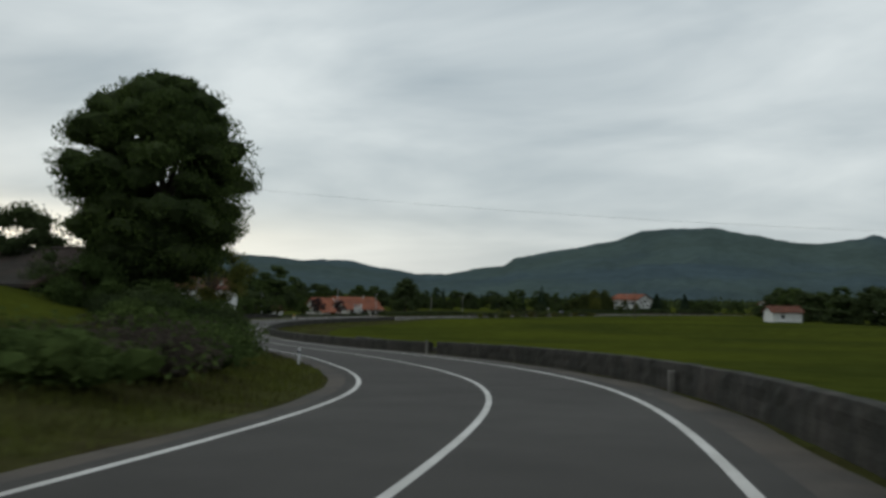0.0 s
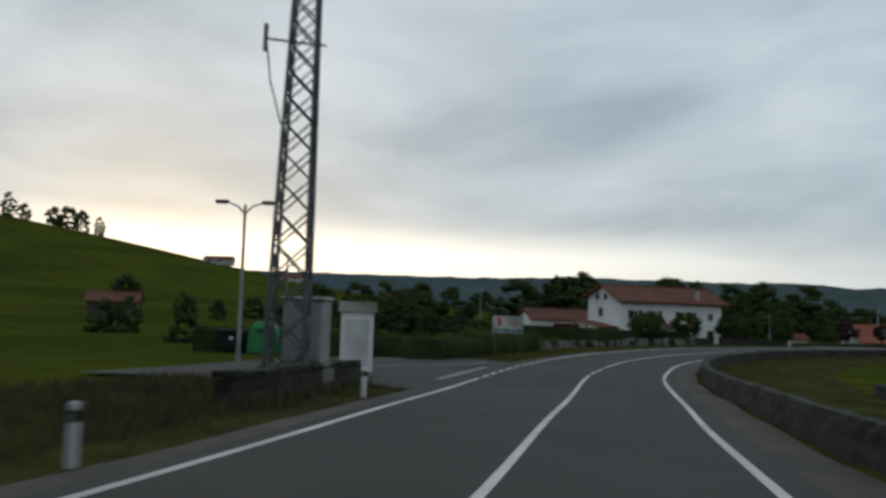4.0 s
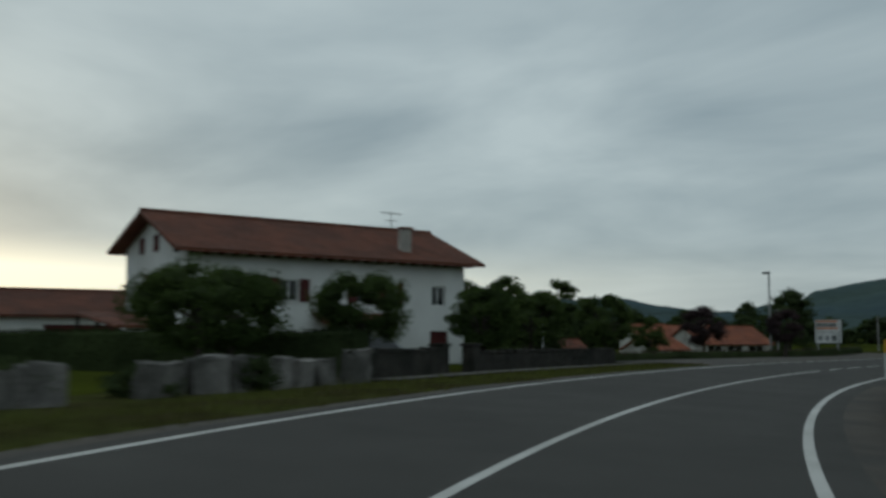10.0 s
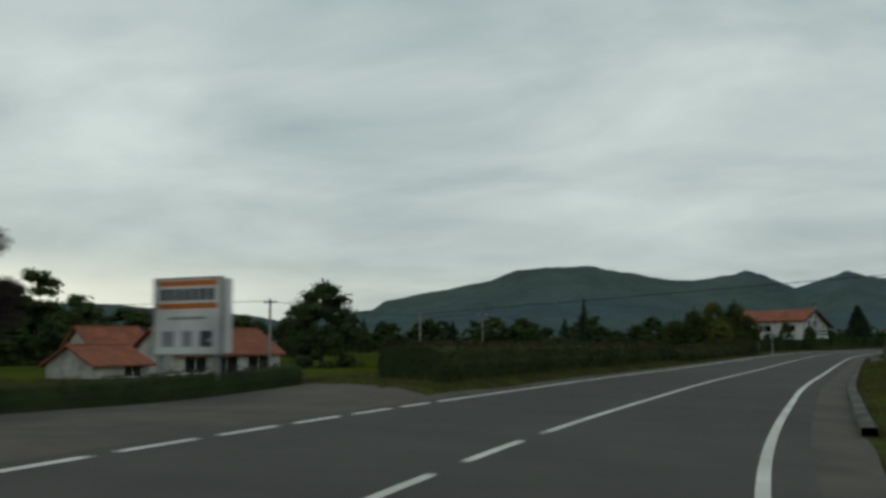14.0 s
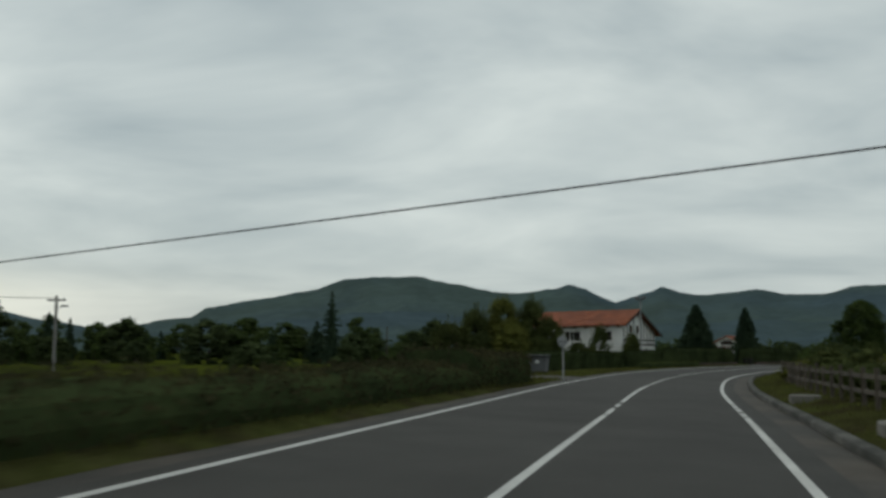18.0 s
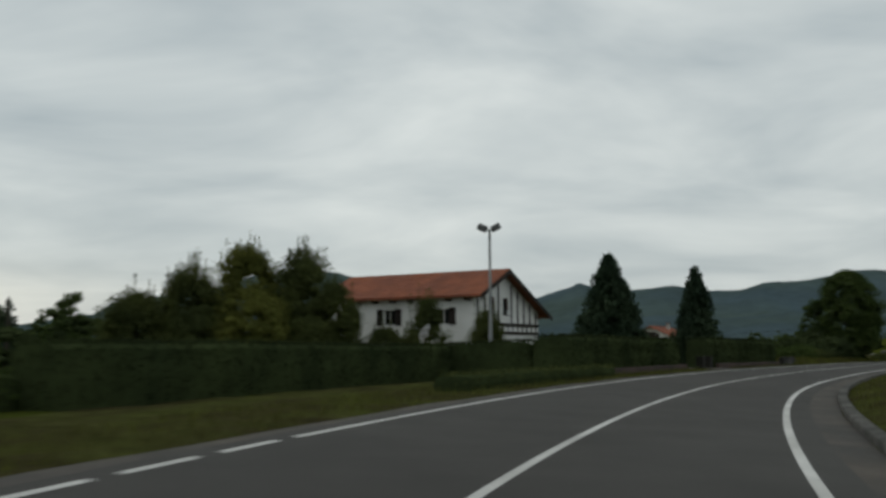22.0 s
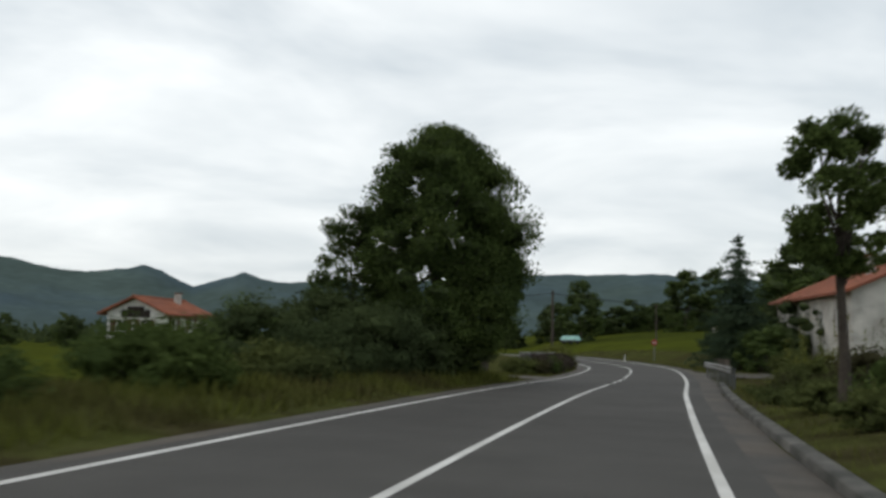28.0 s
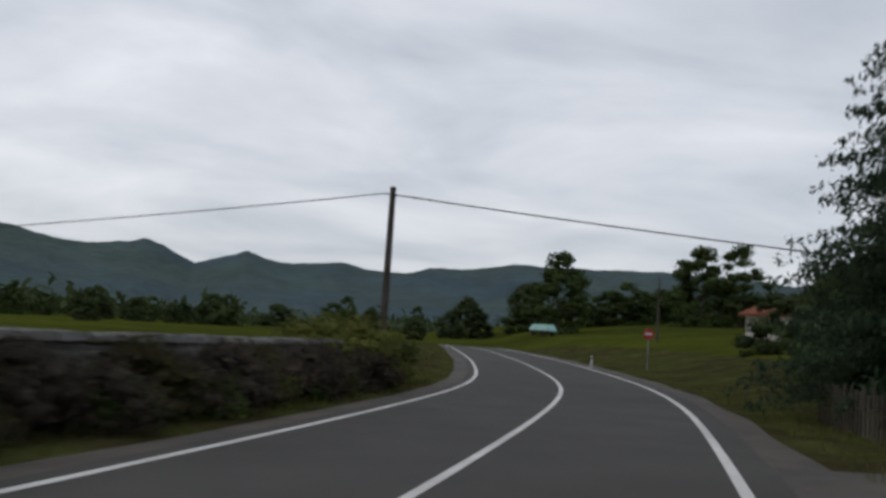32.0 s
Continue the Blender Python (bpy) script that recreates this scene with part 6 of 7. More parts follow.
for zz, long in ((11.35, 1.25), (9.85, 0.85)):
    lo = -long if zz > 10 else -0.3
    cross = part("crossarm", box(bmesh.new(), (lo, -0.30, zz - 0.05), (long, -0.22, zz + 0.05)), M["steel_dark"], pylon)
    part("rear_beam", boxed((lo, 0.22, zz - 0.05), (long, 0.30, zz + 0.05)), M["steel_dark"], cross)
    for x in (lo, long - 0.06):
        part("end_plate", boxed((x, -0.215, zz - 0.04), (x + 0.06, 0.215, zz + 0.04)), M["steel_dark"], cross)
    for y in (-0.26, 0.26):
        part("stay", tube(bmesh.new(), [(long * 0.9, y, zz), (0.3, y, zz + (0.4 if zz > 10 else -0.5))], [0.03, 0.03], 4), M["steel_dark"], cross)
    for x in ((lo + 0.1, 0.0, long - 0.1) if zz > 10 else (long - 0.1, long - 0.45)):
        ins = bmesh.new()
        for j in range(4):
            tube(ins, [(x, 0.34, zz - 0.06 - j * 0.1), (x, 0.34, zz - 0.13 - j * 0.1)], [0.075, 0.05], 8)
        part("insulator", ins, M["black"], cross)
lat = bmesh.new()
tube(lat, [(-0.9, 0, 8.1), (0.5, 0, 8.0)], [0.03, 0.03], 5)
tube(lat, [(-0.9, 0, 8.1), (-0.75, 0, 7.1), (-0.45, 0, 6.1)], [0.02, 0.02, 0.02], 5)
tube(lat, [(-0.92, 0, 7.8), (-0.92, 0, 8.45)], [0.06, 0.06], 6)
part("switch_gear", lat, M["steel_dark"], pylon)
cab = thing("switch_cabinet", Vector((-7.35, 90.9, 1.1)), heading(70), "grey electrical cabinet at the pylon's foot", "cabinet")
part("plinth", box(bmesh.new(), (-0.6, -0.45, -0.4), (0.6, 0.45, 0.45), 0.02), M["concrete"], cab)
bd = part("body", box(bmesh.new(), (-0.5, -0.35, 0.45), (0.5, 0.35, 1.95), 0.03), M["steel"], cab)
part("cabinet_door", box(bmesh.new(), (-0.44, -0.375, 0.52), (0.44, -0.352, 1.88), 0.008), M["steel"], bd)
part("lid", box(bmesh.new(), (-0.55, -0.42, 1.95), (0.55, 0.4, 2.03), 0.02), M["steel"], cab)
kiosk = thing("meter_kiosk", Vector((-15.3, 95.9, 0.75)), heading(70) + 15, "white rendered meter kiosk with a shallow gabled top", "kiosk")
part("body", box(bmesh.new(), (-0.55, -0.4, -0.3), (0.55, 0.4, 2.05), 0.02), M["white"], kiosk)
part("kiosk_door", box(bmesh.new(), (-0.4, -0.43, 0.25), (0.4, -0.402, 1.8), 0.008), M["board"], kiosk)
top = bmesh.new()
vs = [[top.verts.new(p) for p in ((x, -0.5, 2.05), (x, 0.5, 2.05), (x, 0.0, 2.4))] for x in (-0.65, 0.65)]
top.faces.new(vs[0])
top.faces.new(vs[1][::-1])
for a, b in ((0, 1), (1, 2), (2, 0)):
    top.faces.new((vs[0][a], vs[0][b], vs[1][b], vs[1][a]))
part("roof", top, M["concrete"], kiosk, "grey gabled top")
cable("power_cable", (PX, PY, 12.3), (140.0, 150.0, 14.0), 4.0, 0.006, "thin black power line")


def utility_pole(x, y, top, label, bars=1, material=None, lamp=False, radius=0.13, turn=0, ground=None):
    g = land(x, y) if ground is None else Vector((x, y, ground))
    h = top - g.z
    ob = thing("utility_pole", g, turn, label, "pole", "utility poles")
    part("post", tube(bmesh.new(), [(0, 0, -0.4), (0, 0, h)], [radius, radius * 0.7], 8), material or M["cement_pole"], ob)
    for k in range(bars):
        cr = part("crossbar", boxed((-0.65, -0.05, h - 0.35 - k * 0.6), (0.65, 0.05, h - 0.25 - k * 0.6)), M["steel_dark"], ob)
        for x2 in (-0.55, 0.0, 0.55):
            part("insulator", tube(bmesh.new(), [(x2, 0, h - 0.25 - k * 0.6), (x2, 0, h - 0.1 - k * 0.6)], [0.04, 0.03], 6), M["board"], cr)
    if lamp:
        part("lamp_arm", tube(bmesh.new(), [(0, 0, h - 0.9), (0.5, 0, h - 0.7)], [0.025, 0.025], 5), M["steel"], ob)
        part("lamp_head", box(bmesh.new(), (0.4, -0.1, h - 0.76), (0.85, 0.1, h - 0.64), 0.02), M["steel"], ob)
    return ob


utility_pole(-99.3, 124.4, 9.8, "tall pale cement utility pole in the meadow")
utility_pole(-118.8, 165.8, 7.6, "tall pale cement utility pole in the meadow", lamp=True)
utility_pole(-99.3, 263.0, 5.3, "cement utility pole behind the long hedge", 1)
utility_pole(-95.2, 287.8, 4.7, "cement utility pole behind the long hedge", 0)
utility_pole(-93.6, 305.7, 5.2, "cement utility pole with a lamp in the meadow", 1, lamp=True)
utility_pole(-82.6, 358.5, 4.7, "slim wooden utility pole in the meadow", 0, M["wood"], radius=0.09)
utility_pole(8.28, 456.03, 6.65, "leaning wooden utility pole at the bend", 0, M["wood"], radius=0.15)
utility_pole(45.0, 505.0, 8.5, "wooden utility pole in the far field", 0, M["wood"], radius=0.12)
utility_pole(-25.0, 262.1, 7.5, "wooden utility pole beyond the garden fence", 0, M["wood"])
cable("telephone_cable", (-95.2, 287.8, 4.6), (-25.0, 262.1, 7.4), 0.05, 0.03, "thick black telephone cable across the road")
cable("telephone_cable", (-93.6, 305.7, 5.05), (-99.3, 263.0, 5.1), 0.6, 0.02, "black telephone cable strung between poles")
cable("telephone_cable", (-99.3, 263.0, 5.1), (-150.0, 235.0, 6.0), 0.7, 0.02, "black telephone cable strung between poles")
cable("telephone_cable", (8.0, 456.1, 6.4), (-21.6, 476.8, 3.5), 0.25, 0.022, "black telephone cable strung between poles")
cable("telephone_cable", (8.0, 456.1, 6.4), (29.4, 443.3, 4.0), 0.15, 0.026, "black telephone cable strung between poles")


def lamp_post(x, y, top, heads, label, turn=0, ground=None):
    g = land(x, y) if ground is None else Vector((x, y, ground))
    h = top - g.z
    ob = thing("street_lamp", g, turn, label, "street lamp", "lamp posts")
    part("base", tube(bmesh.new(), [(0, 0, -0.2), (0, 0, 0.5)], [0.12, 0.11], 10), M["steel"], ob)
    part("pole", tube(bmesh.new(), [(0, 0, 0.5), (0, 0, h - 0.1)], [0.09, 0.06], 10), M["steel"], ob)
    if heads == 3:
        for k in (-1, 1):
            part("arm", tube(bmesh.new(), [(0, 0, h - 0.5), (k * 0.3, 0, h - 0.18), (k * 0.75, 0, h)], [0.045, 0.04, 0.035], 8), M["steel"], ob)
            hd = part("lamp_head", box(bmesh.new(), (k * 1.0 - 0.3, -0.13, h - 0.05), (k * 1.0 + 0.3, 0.13, h + 0.09), 0.05), M["steel_dark"], ob)
            part("lens", box(bmesh.new(), (k * 1.0 - 0.22, -0.1, h - 0.08), (k * 1.0 + 0.22, 0.1, h - 0.052)), M["print_grey"], hd)
    elif heads == 1:
        part("arm", tube(bmesh.new(), [(0, 0, h - 0.15), (0.06, 0, h - 0.04), (0.2, 0, h)], [0.045, 0.04, 0.035], 8), M["steel"], ob)
        hd = part("lamp_head", box(bmesh.new(), (-0.1, -0.13, h - 0.06), (0.45, 0.13, h + 0.08), 0.04), M["steel_dark"], ob)
        part("lens", box(bmesh.new(), (-0.02, -0.1, h - 0.09), (0.4, 0.1, h - 0.062)), M["print_grey"], hd)
    else:
        part("crossbar", tube(bmesh.new(), [(-0.35, 0, h - 0.1), (0.35, 0, h - 0.1)], [0.03, 0.03], 6), M["steel_dark"], ob)
        for k in (-1, 1):
            bm = box(bmesh.new(), (-0.24, -0.14, -0.14), (0.24, 0.14, 0.14), 0.03)
            bmesh.ops.transform(bm, matrix=Matrix.Translation((k * 0.33, -0.12, h)) @ Matrix.Rotation(radians(-25 * k), 4, "Y") @ Matrix.Rotation(radians(25), 4, "X"), verts=bm.verts)
            hd = part("floodlight", bm, M["steel_dark"], ob)
            bm = boxed((-0.2, -0.15, -0.11), (0.2, -0.142, 0.11))
            bmesh.ops.transform(bm, matrix=Matrix.Translation((k * 0.33, -0.12, h)) @ Matrix.Rotation(radians(-25 * k), 4, "Y") @ Matrix.Rotation(radians(25), 4, "X"), verts=bm.verts)
            part("lens", bm, M["print_grey"], hd)
    return ob


lamp_post(-25.2, 94.9, 7.35, 3, "grey steel street lamp with two curved arms", 60)
lamp_post(-73.66, 206.13, 6.1, 1, "grey steel street lamp beside the lay-by", 205)
lamp_post(-100.6, 214.3, 4.75, 1, "grey steel street lamp of the farm lane", 205)
lamp_post(-53.1, 349.0, 7.25, 2, "steel floodlight mast with two lamps", -10, 0.0)


def billboard(name, place, turn, w, h, z0, label, lean=0.0):
    ob = thing(name, place, turn, label, "sign")
    for x in (-w * 0.42, w * 0.42):
        part("post", boxed((x - 0.05, 0.02, -0.3), (x + 0.05, 0.12, z0 + h), 0.008), M["wood"] if h < 1.3 else M["steel"], ob)
    face = part("panel", box(bmesh.new(), (-w / 2, -0.03, z0), (w / 2, 0.02, z0 + h), 0.006), M["board"], ob)
    fr = bmesh.new()
    for lo, hi in (((-w / 2 - 0.03, -0.045, z0 - 0.03), (w / 2 + 0.03, 0.03, z0)), ((-w / 2 - 0.03, -0.045, z0 + h), (w / 2 + 0.03, 0.03, z0 + h + 0.03)),
                   ((-w / 2 - 0.03, -0.045, z0), (-w / 2, 0.03, z0 + h)), ((w / 2, -0.045, z0), (w / 2 + 0.03, 0.03, z0 + h))):
        box(fr, lo, hi)
    part("frame", fr, M["steel"], ob)
    return ob, face


def bar(face, x0, z0, x1, z1, material, name="printed_bar"):
    return part(name, boxed((x0, -0.036, z0), (x1, -0.0315, z1)), material, face)


bb, face = billboard("billboard", at(102.1, 5.8), 58, 1.66, 0.92, 1.38, "weathered roadside billboard on two wooden posts")
face.data.materials[0] = M["offwhite"]
bar(face, -0.8, 1.40, 0.8, 1.60, M["teal"], "lower_strip")
for k in range(7):
    bar(face, -0.74 + k * 0.21, 1.45, -0.61 + k * 0.21, 1.57, M["board"] if k % 3 else M["print_grey"])
bm = bmesh.new()
pts = [(-0.66, 2.2), (-0.46, 2.24), (-0.33, 2.06), (-0.4, 1.76), (-0.58, 1.74), (-0.5, 2.0)]
bm.faces.new([bm.verts.new((x, -0.035, z)) for x, z in pts])
part("red_emblem", bm, M["print_red"], face)
for z, a, b, mt in ((2.18, 0.0, 0.5, "print_grey"), (2.03, -0.1, 0.7, "print_grey"), (1.89, 0.05, 0.68, "print_red"), (1.75, 0.1, 0.6, "print_grey")):
    bar(face, a, z - 0.03, b, z + 0.03, M[mt])

sg, face = billboard("advertising_sign", Vector((-71.5, 210.75, -0.05)), -4, 1.78, 1.65, 1.18, "white advertising sign with orange stripes")
part("case", box(bmesh.new(), (-0.89, 0.125, 1.18), (0.89, 0.4, 2.83), 0.01), M["board"], sg, "deep white metal case behind the panel")
bar(face, -0.8, 2.67, 0.8, 2.79, M["orange"], "orange_stripe")
bar(face, -0.8, 2.17, 0.8, 2.29, M["orange"], "orange_stripe")
for k in range(7):
    bar(face, -0.74 + k * 0.215, 2.35, -0.57 + k * 0.215, 2.61, M["print_dark"])
bar(face, -0.5, 1.93, 0.5, 1.99, M["print_grey"])
for x0, x1, mt in ((-0.68, -0.35, "print_grey"), (-0.12, 0.14, "print_grey"), (0.35, 0.68, "print_dark")):
    bar(face, x0, 1.33, x1, 1.68, M[mt], "printed_picture")
    bar(face, x0 + 0.04, 1.43, x1 - 0.06, 1.51, M["board"]) if mt == "print_dark" else None

ob = thing("round_sign", Vector((-59.5, 292.9, -0.1)), heading(292) + 38, "grey back of a round road sign on its post", "road sign")
part("post", boxed((-0.035, -0.02, -0.2), (0.035, 0.02, 2.3)), M["steel"], ob)
bm = bmesh.new()
bmesh.ops.create_cone(bm, cap_ends=True, segments=28, radius1=0.27, radius2=0.27, depth=0.025, matrix=Matrix.Translation((0, 0.035, 2.0)) @ Matrix.Rotation(math.pi / 2, 4, "X"))
dsk = part("disc", bm, M["steel"], ob)
part("bracket", boxed((-0.2, -0.002, 1.96), (0.2, 0.018, 2.02)), M["steel_dark"], dsk)
ob = thing("stop_sign", land(26.5, 471.2), heading(470), "red octagonal stop sign on a steel post", "road sign")
part("post", boxed((-0.03, 0.0, -0.3), (0.03, 0.04, 1.9)), M["steel"], ob)
bm = bmesh.new()
bmesh.ops.create_cone(bm, cap_ends=True, segments=8, radius1=0.33, radius2=0.33, depth=0.02, matrix=Matrix.Translation((0, -0.012, 1.9)) @ Matrix.Rotation(math.pi / 2, 4, "X") @ Matrix.Rotation(math.pi / 8, 4, "Z"))
pl = part("plate", bm, M["print_red"], ob)
part("lettering_bar", boxed((-0.2, -0.03, 1.84), (0.2, -0.0225, 1.96)), M["board"], pl)


def bin_body(bm, w0, d0, w1, d1, z0, z1):
    vs = [bm.verts.new(p) for p in ((-w0, -d0, z0), (w0, -d0, z0), (w0, d0, z0), (-w0, d0, z0), (-w1, -d1, z1), (w1, -d1, z1), (w1, d1, z1), (-w1, d1, z1))]
    for f in ((0, 1, 2, 3), (7, 6, 5, 4), (0, 4, 5, 1), (1, 5, 6, 2), (2, 6, 7, 3), (3, 7, 4, 0)):
        bm.faces.new([vs[i] for i in f])
    bmesh.ops.bevel(bm, geom=bm.edges[:], offset=0.04, segments=2, affect="EDGES")
    return bm


def waste_bin(name, place, turn, material, label, w=0.62, high=1.12, group=""):
    ob = thing(name, place, turn, label, "waste container", group)
    part("body", bin_body(bmesh.new(), w * 0.86, 0.34, w, 0.46, 0.16, high), material, ob)
    lid = box(bmesh.new(), (-w - 0.03, -0.5, high), (w + 0.03, 0.5, high + 0.1), 0.04)
    ld = part("lid", lid, material, ob)
    part("lid_handle", boxed((-w * 0.5, -0.54, high + 0.02), (w * 0.5, -0.505, high + 0.06)), M["black"], ld)
    part("rim", boxed((-w - 0.05, -0.49, high - 0.07), (w + 0.05, 0.49, high - 0.005)), M["black"], ob)
    part("label_plate", boxed((-0.02, -0.445, high * 0.62), (0.2, -0.425, high * 0.78)), M["board"], ob)
    for x in (-w * 0.75, w * 0.75):
        for y in (-0.26, 0.26):
            bm = bmesh.new()
            bmesh.ops.create_cone(bm, cap_ends=True, segments=12, radius1=0.09, radius2=0.09, depth=0.05, matrix=Matrix.Translation((x, y, 0.09)) @ Matrix.Rotation(math.pi / 2, 4, "Y"))
            part("wheel", bm, M["black"], ob)
    return ob


waste_bin("waste_container", land(-61.6, 308.9, 0.0), heading(303) - 10, M["grey"], "grey wheeled waste container on the verge")
waste_bin("waste_container", land(-34.2, 97.3), heading(92) + 20, M["black"], "dark wheeled waste container by the lane", group="lane containers")
ob = thing("recycling_container", land(-33.4, 98.9), heading(94) + 10, "green recycling container with a domed top", "waste container")
part("body", bin_body(bmesh.new(), 0.8, 0.6, 0.7, 0.55, 0.05, 1.35), M["green"], ob)
part("dome", bin_body(bmesh.new(), 0.68, 0.52, 0.38, 0.3, 1.35, 1.72), M["green"], ob)
part("slot", boxed((-0.25, -0.6, 1.15), (0.25, -0.555, 1.28)), M["black"], ob)


def car(place, turn, paint, label):
    ob = thing("parked_car", place, turn, label, "car", "parked cars")
    bm = bmesh.new()
    prof = [(-2.05, 0.3), (2.0, 0.3), (2.05, 0.62), (1.85, 0.82), (1.0, 0.92), (0.45, 1.38), (-1.0, 1.44), (-1.75, 1.0), (-2.05, 0.92)]
    a = [bm.verts.new((x, -0.84 + 0.14 * (z > 1.0), z)) for x, z in prof]
    b = [bm.verts.new((x, 0.84 - 0.14 * (z > 1.0), z)) for x, z in prof]
    bm.faces.new(a)
    bm.faces.new(b[::-1])
    for k in range(len(prof)):
        bm.faces.new((a[k], b[k], b[(k + 1) % len(prof)], a[(k + 1) % len(prof)]))
    bmesh.ops.bevel(bm, geom=bm.edges[:], offset=0.05, segments=2, affect="EDGES")
    part("body", bm, paint, ob)
    for y in (-1, 1):
        sw = bmesh.new()
        sw.faces.new([sw.verts.new((x, y * (0.85 - 0.13 * (z - 0.9) / 0.5), z)) for x, z in ((0.85, 0.95), (0.4, 1.32), (-0.95, 1.37), (-1.5, 1.0))])
        part("side_window", sw, M["glass"], ob)
    ws = bmesh.new()
    ws.faces.new([ws.verts.new(p) for p in ((1.0, -0.66, 0.97), (1.0, 0.66, 0.97), (0.5, 0.6, 1.38), (0.5, -0.6, 1.38))])
    part("windscreen", ws, M["glass"], ob)
    for x in (-1.3, 1.3):
        for y in (-0.8, 0.8):
            bm = bmesh.new()
            bmesh.ops.create_cone(bm, cap_ends=True, segments=18, radius1=0.31, radius2=0.31, depth=0.2, matrix=Matrix.Translation((x, y, 0.31)) @ Matrix.Rotation(math.pi / 2, 4, "X"))
            ty = part("tyre", bm, M["black"], ob)
            bm = bmesh.new()
            bmesh.ops.create_cone(bm, cap_ends=True, segments=14, radius1=0.19, radius2=0.19, depth=0.22, matrix=Matrix.Translation((x, y, 0.31)) @ Matrix.Rotation(math.pi / 2, 4, "X"))
            part("rim", bm, M["steel"], ty)
    for y in (-0.6, 0.6):
        part("headlight", boxed((1.92, y - 0.16, 0.62), (2.07, y + 0.16, 0.76)), M["board"], ob)
        part("tail_light", boxed((-2.08, y - 0.14, 0.72), (-1.98, y + 0.14, 0.9)), M["print_red"], ob)
    return ob


car(at(166.0, 14.2), heading(165) + 80, M["carsilver"], "silver hatchback parked before the white house")
car(at(169.0, 16.5), heading(170) + 95, M["cardark"], "dark hatchback parked before the white house")
tr = thing("covered_trailer", land(53.2, 556.0), heading(548) - 60, "farm trailer under a pale green tarpaulin", "trailer")
bm = boxed((-2.3, -0.9, 0.55), (2.3, 0.9, 0.8), 0.03)
part("bed", bm, M["steel_dark"], tr)
part("tarpaulin", bin_body(bmesh.new(), 2.35, 0.95, 1.9, 0.6, 0.8, 1.7), M["film"], tr)
for x in (-1.2, 1.2):
    for y in (-0.85, 0.85):
        bm = bmesh.new()
        bmesh.ops.create_cone(bm, cap_ends=True, segments=16, radius1=0.36, radius2=0.36, depth=0.22, matrix=Matrix.Translation((x, y, 0.36)) @ Matrix.Rotation(math.pi / 2, 4, "X"))
        part("wheel", bm, M["black"], tr)

# ---------------------------------------------------------------- woods and field trees
protos = []
for k, (h, rad, tr_, mt) in enumerate(((9.0, 4.4, -1.6, "leaf_dark"), (10.0, 4.0, -1.8, "leaf"), (7.6, 4.8, -1.6, "leaf_dark"), (9.2, 4.1, -1.4, "leaf"))):
    protos.append(tree("meadow_tree", land(-215.0 - 9 * k, 330.0 + 7 * k), h, rad * 0.85, tr_, 5200, 0.42, 300 + k, M[mt], "dark broadleaf tree of the valley woods", clumps=80, spread=0.19, limbs=5, group="trees of the valley", core=1.15, full=2.0))
protos.append(conifer("meadow_conifer", land(-160.0, 412.0), 9.5, 2.2, 310, "dark conifer of the valley woods", tiers=20, per=14, group="trees of the valley", size=0.34))


def plant(x, y, scale, pick, turn, wide=1.0):
    return copy_thing(protos[pick], Matrix.Translation(land(x, y, -0.2 - 0.7 * scale)) @ Matrix.Rotation(turn, 4, "Z") @ Matrix.Diagonal((scale * wide, scale * wide, scale, 1)))


def belt(points, every, spread, lo, hi, seed, conifers=0.1):
    """Trees along a broken line over the land."""
    r = random.Random(seed)
    for (x0, y0), (x1, y1) in zip(points, points[1:]):
        n = max(1, int(math.hypot(x1 - x0, y1 - y0) / every))
        for k in range(n):
            u = (k + r.random() * 0.8) / n
            plant(x0 + (x1 - x0) * u + r.uniform(-spread, spread), y0 + (y1 - y0) * u + r.uniform(-spread, spread), r.uniform(lo, hi), 4 if r.random() < conifers else r.randrange(4), r.uniform(0, 6.3), r.uniform(0.95, 1.6))


# behind the meadow on the left
belt(((-222, 250), (-207, 290), (-190, 332)), 4.2, 7, 1.45, 1.85, 41, 0.0)
belt(((-190, 332), (-180, 352)), 4.2, 6, 1.1, 1.4, 42, 0.0)
belt(((-180, 352), (-180, 395), (-150, 440), (-105, 460)), 4.6, 6, 0.75, 1.05, 1, 0.06)
belt(((-190, 245), (-205, 290)), 5.0, 5, 0.8, 1.1, 2, 0.0)
belt(((-150, 318), (-138, 352), (-122, 380)), 5.0, 5, 0.3, 0.55, 21, 0.0)
belt(((-88, 330), (-80, 352), (-74, 372)), 4.5, 3, 0.25, 0.42, 22, 0.0)
belt(((-112, 372), (-98, 392), (-80, 402), (-62, 410)), 5.0, 3, 0.55, 0.85, 3, 0.3)
belt(((-135, 205), (-128, 232), (-140, 262)), 8.5, 4, 0.8, 1.15, 4, 0.0)
belt(((-170, 150), (-152, 170), (-140, 186)), 7.5, 4, 0.6, 0.9, 5, 0.0)
belt(((-178, 296), (-152, 345), (-126, 392)), 4.5, 5, 0.55, 0.85, 25, 0.0)
# across the fields on the right
belt(((90, 190), (62, 222), (38, 250), (18, 285), (2, 325), (-8, 362)), 4.6, 7, 0.6, 1.05, 23, 0.05)
belt(((150, 150), (110, 205), (70, 262), (40, 320)), 8.0, 9, 0.8, 1.2, 24, 0.0)
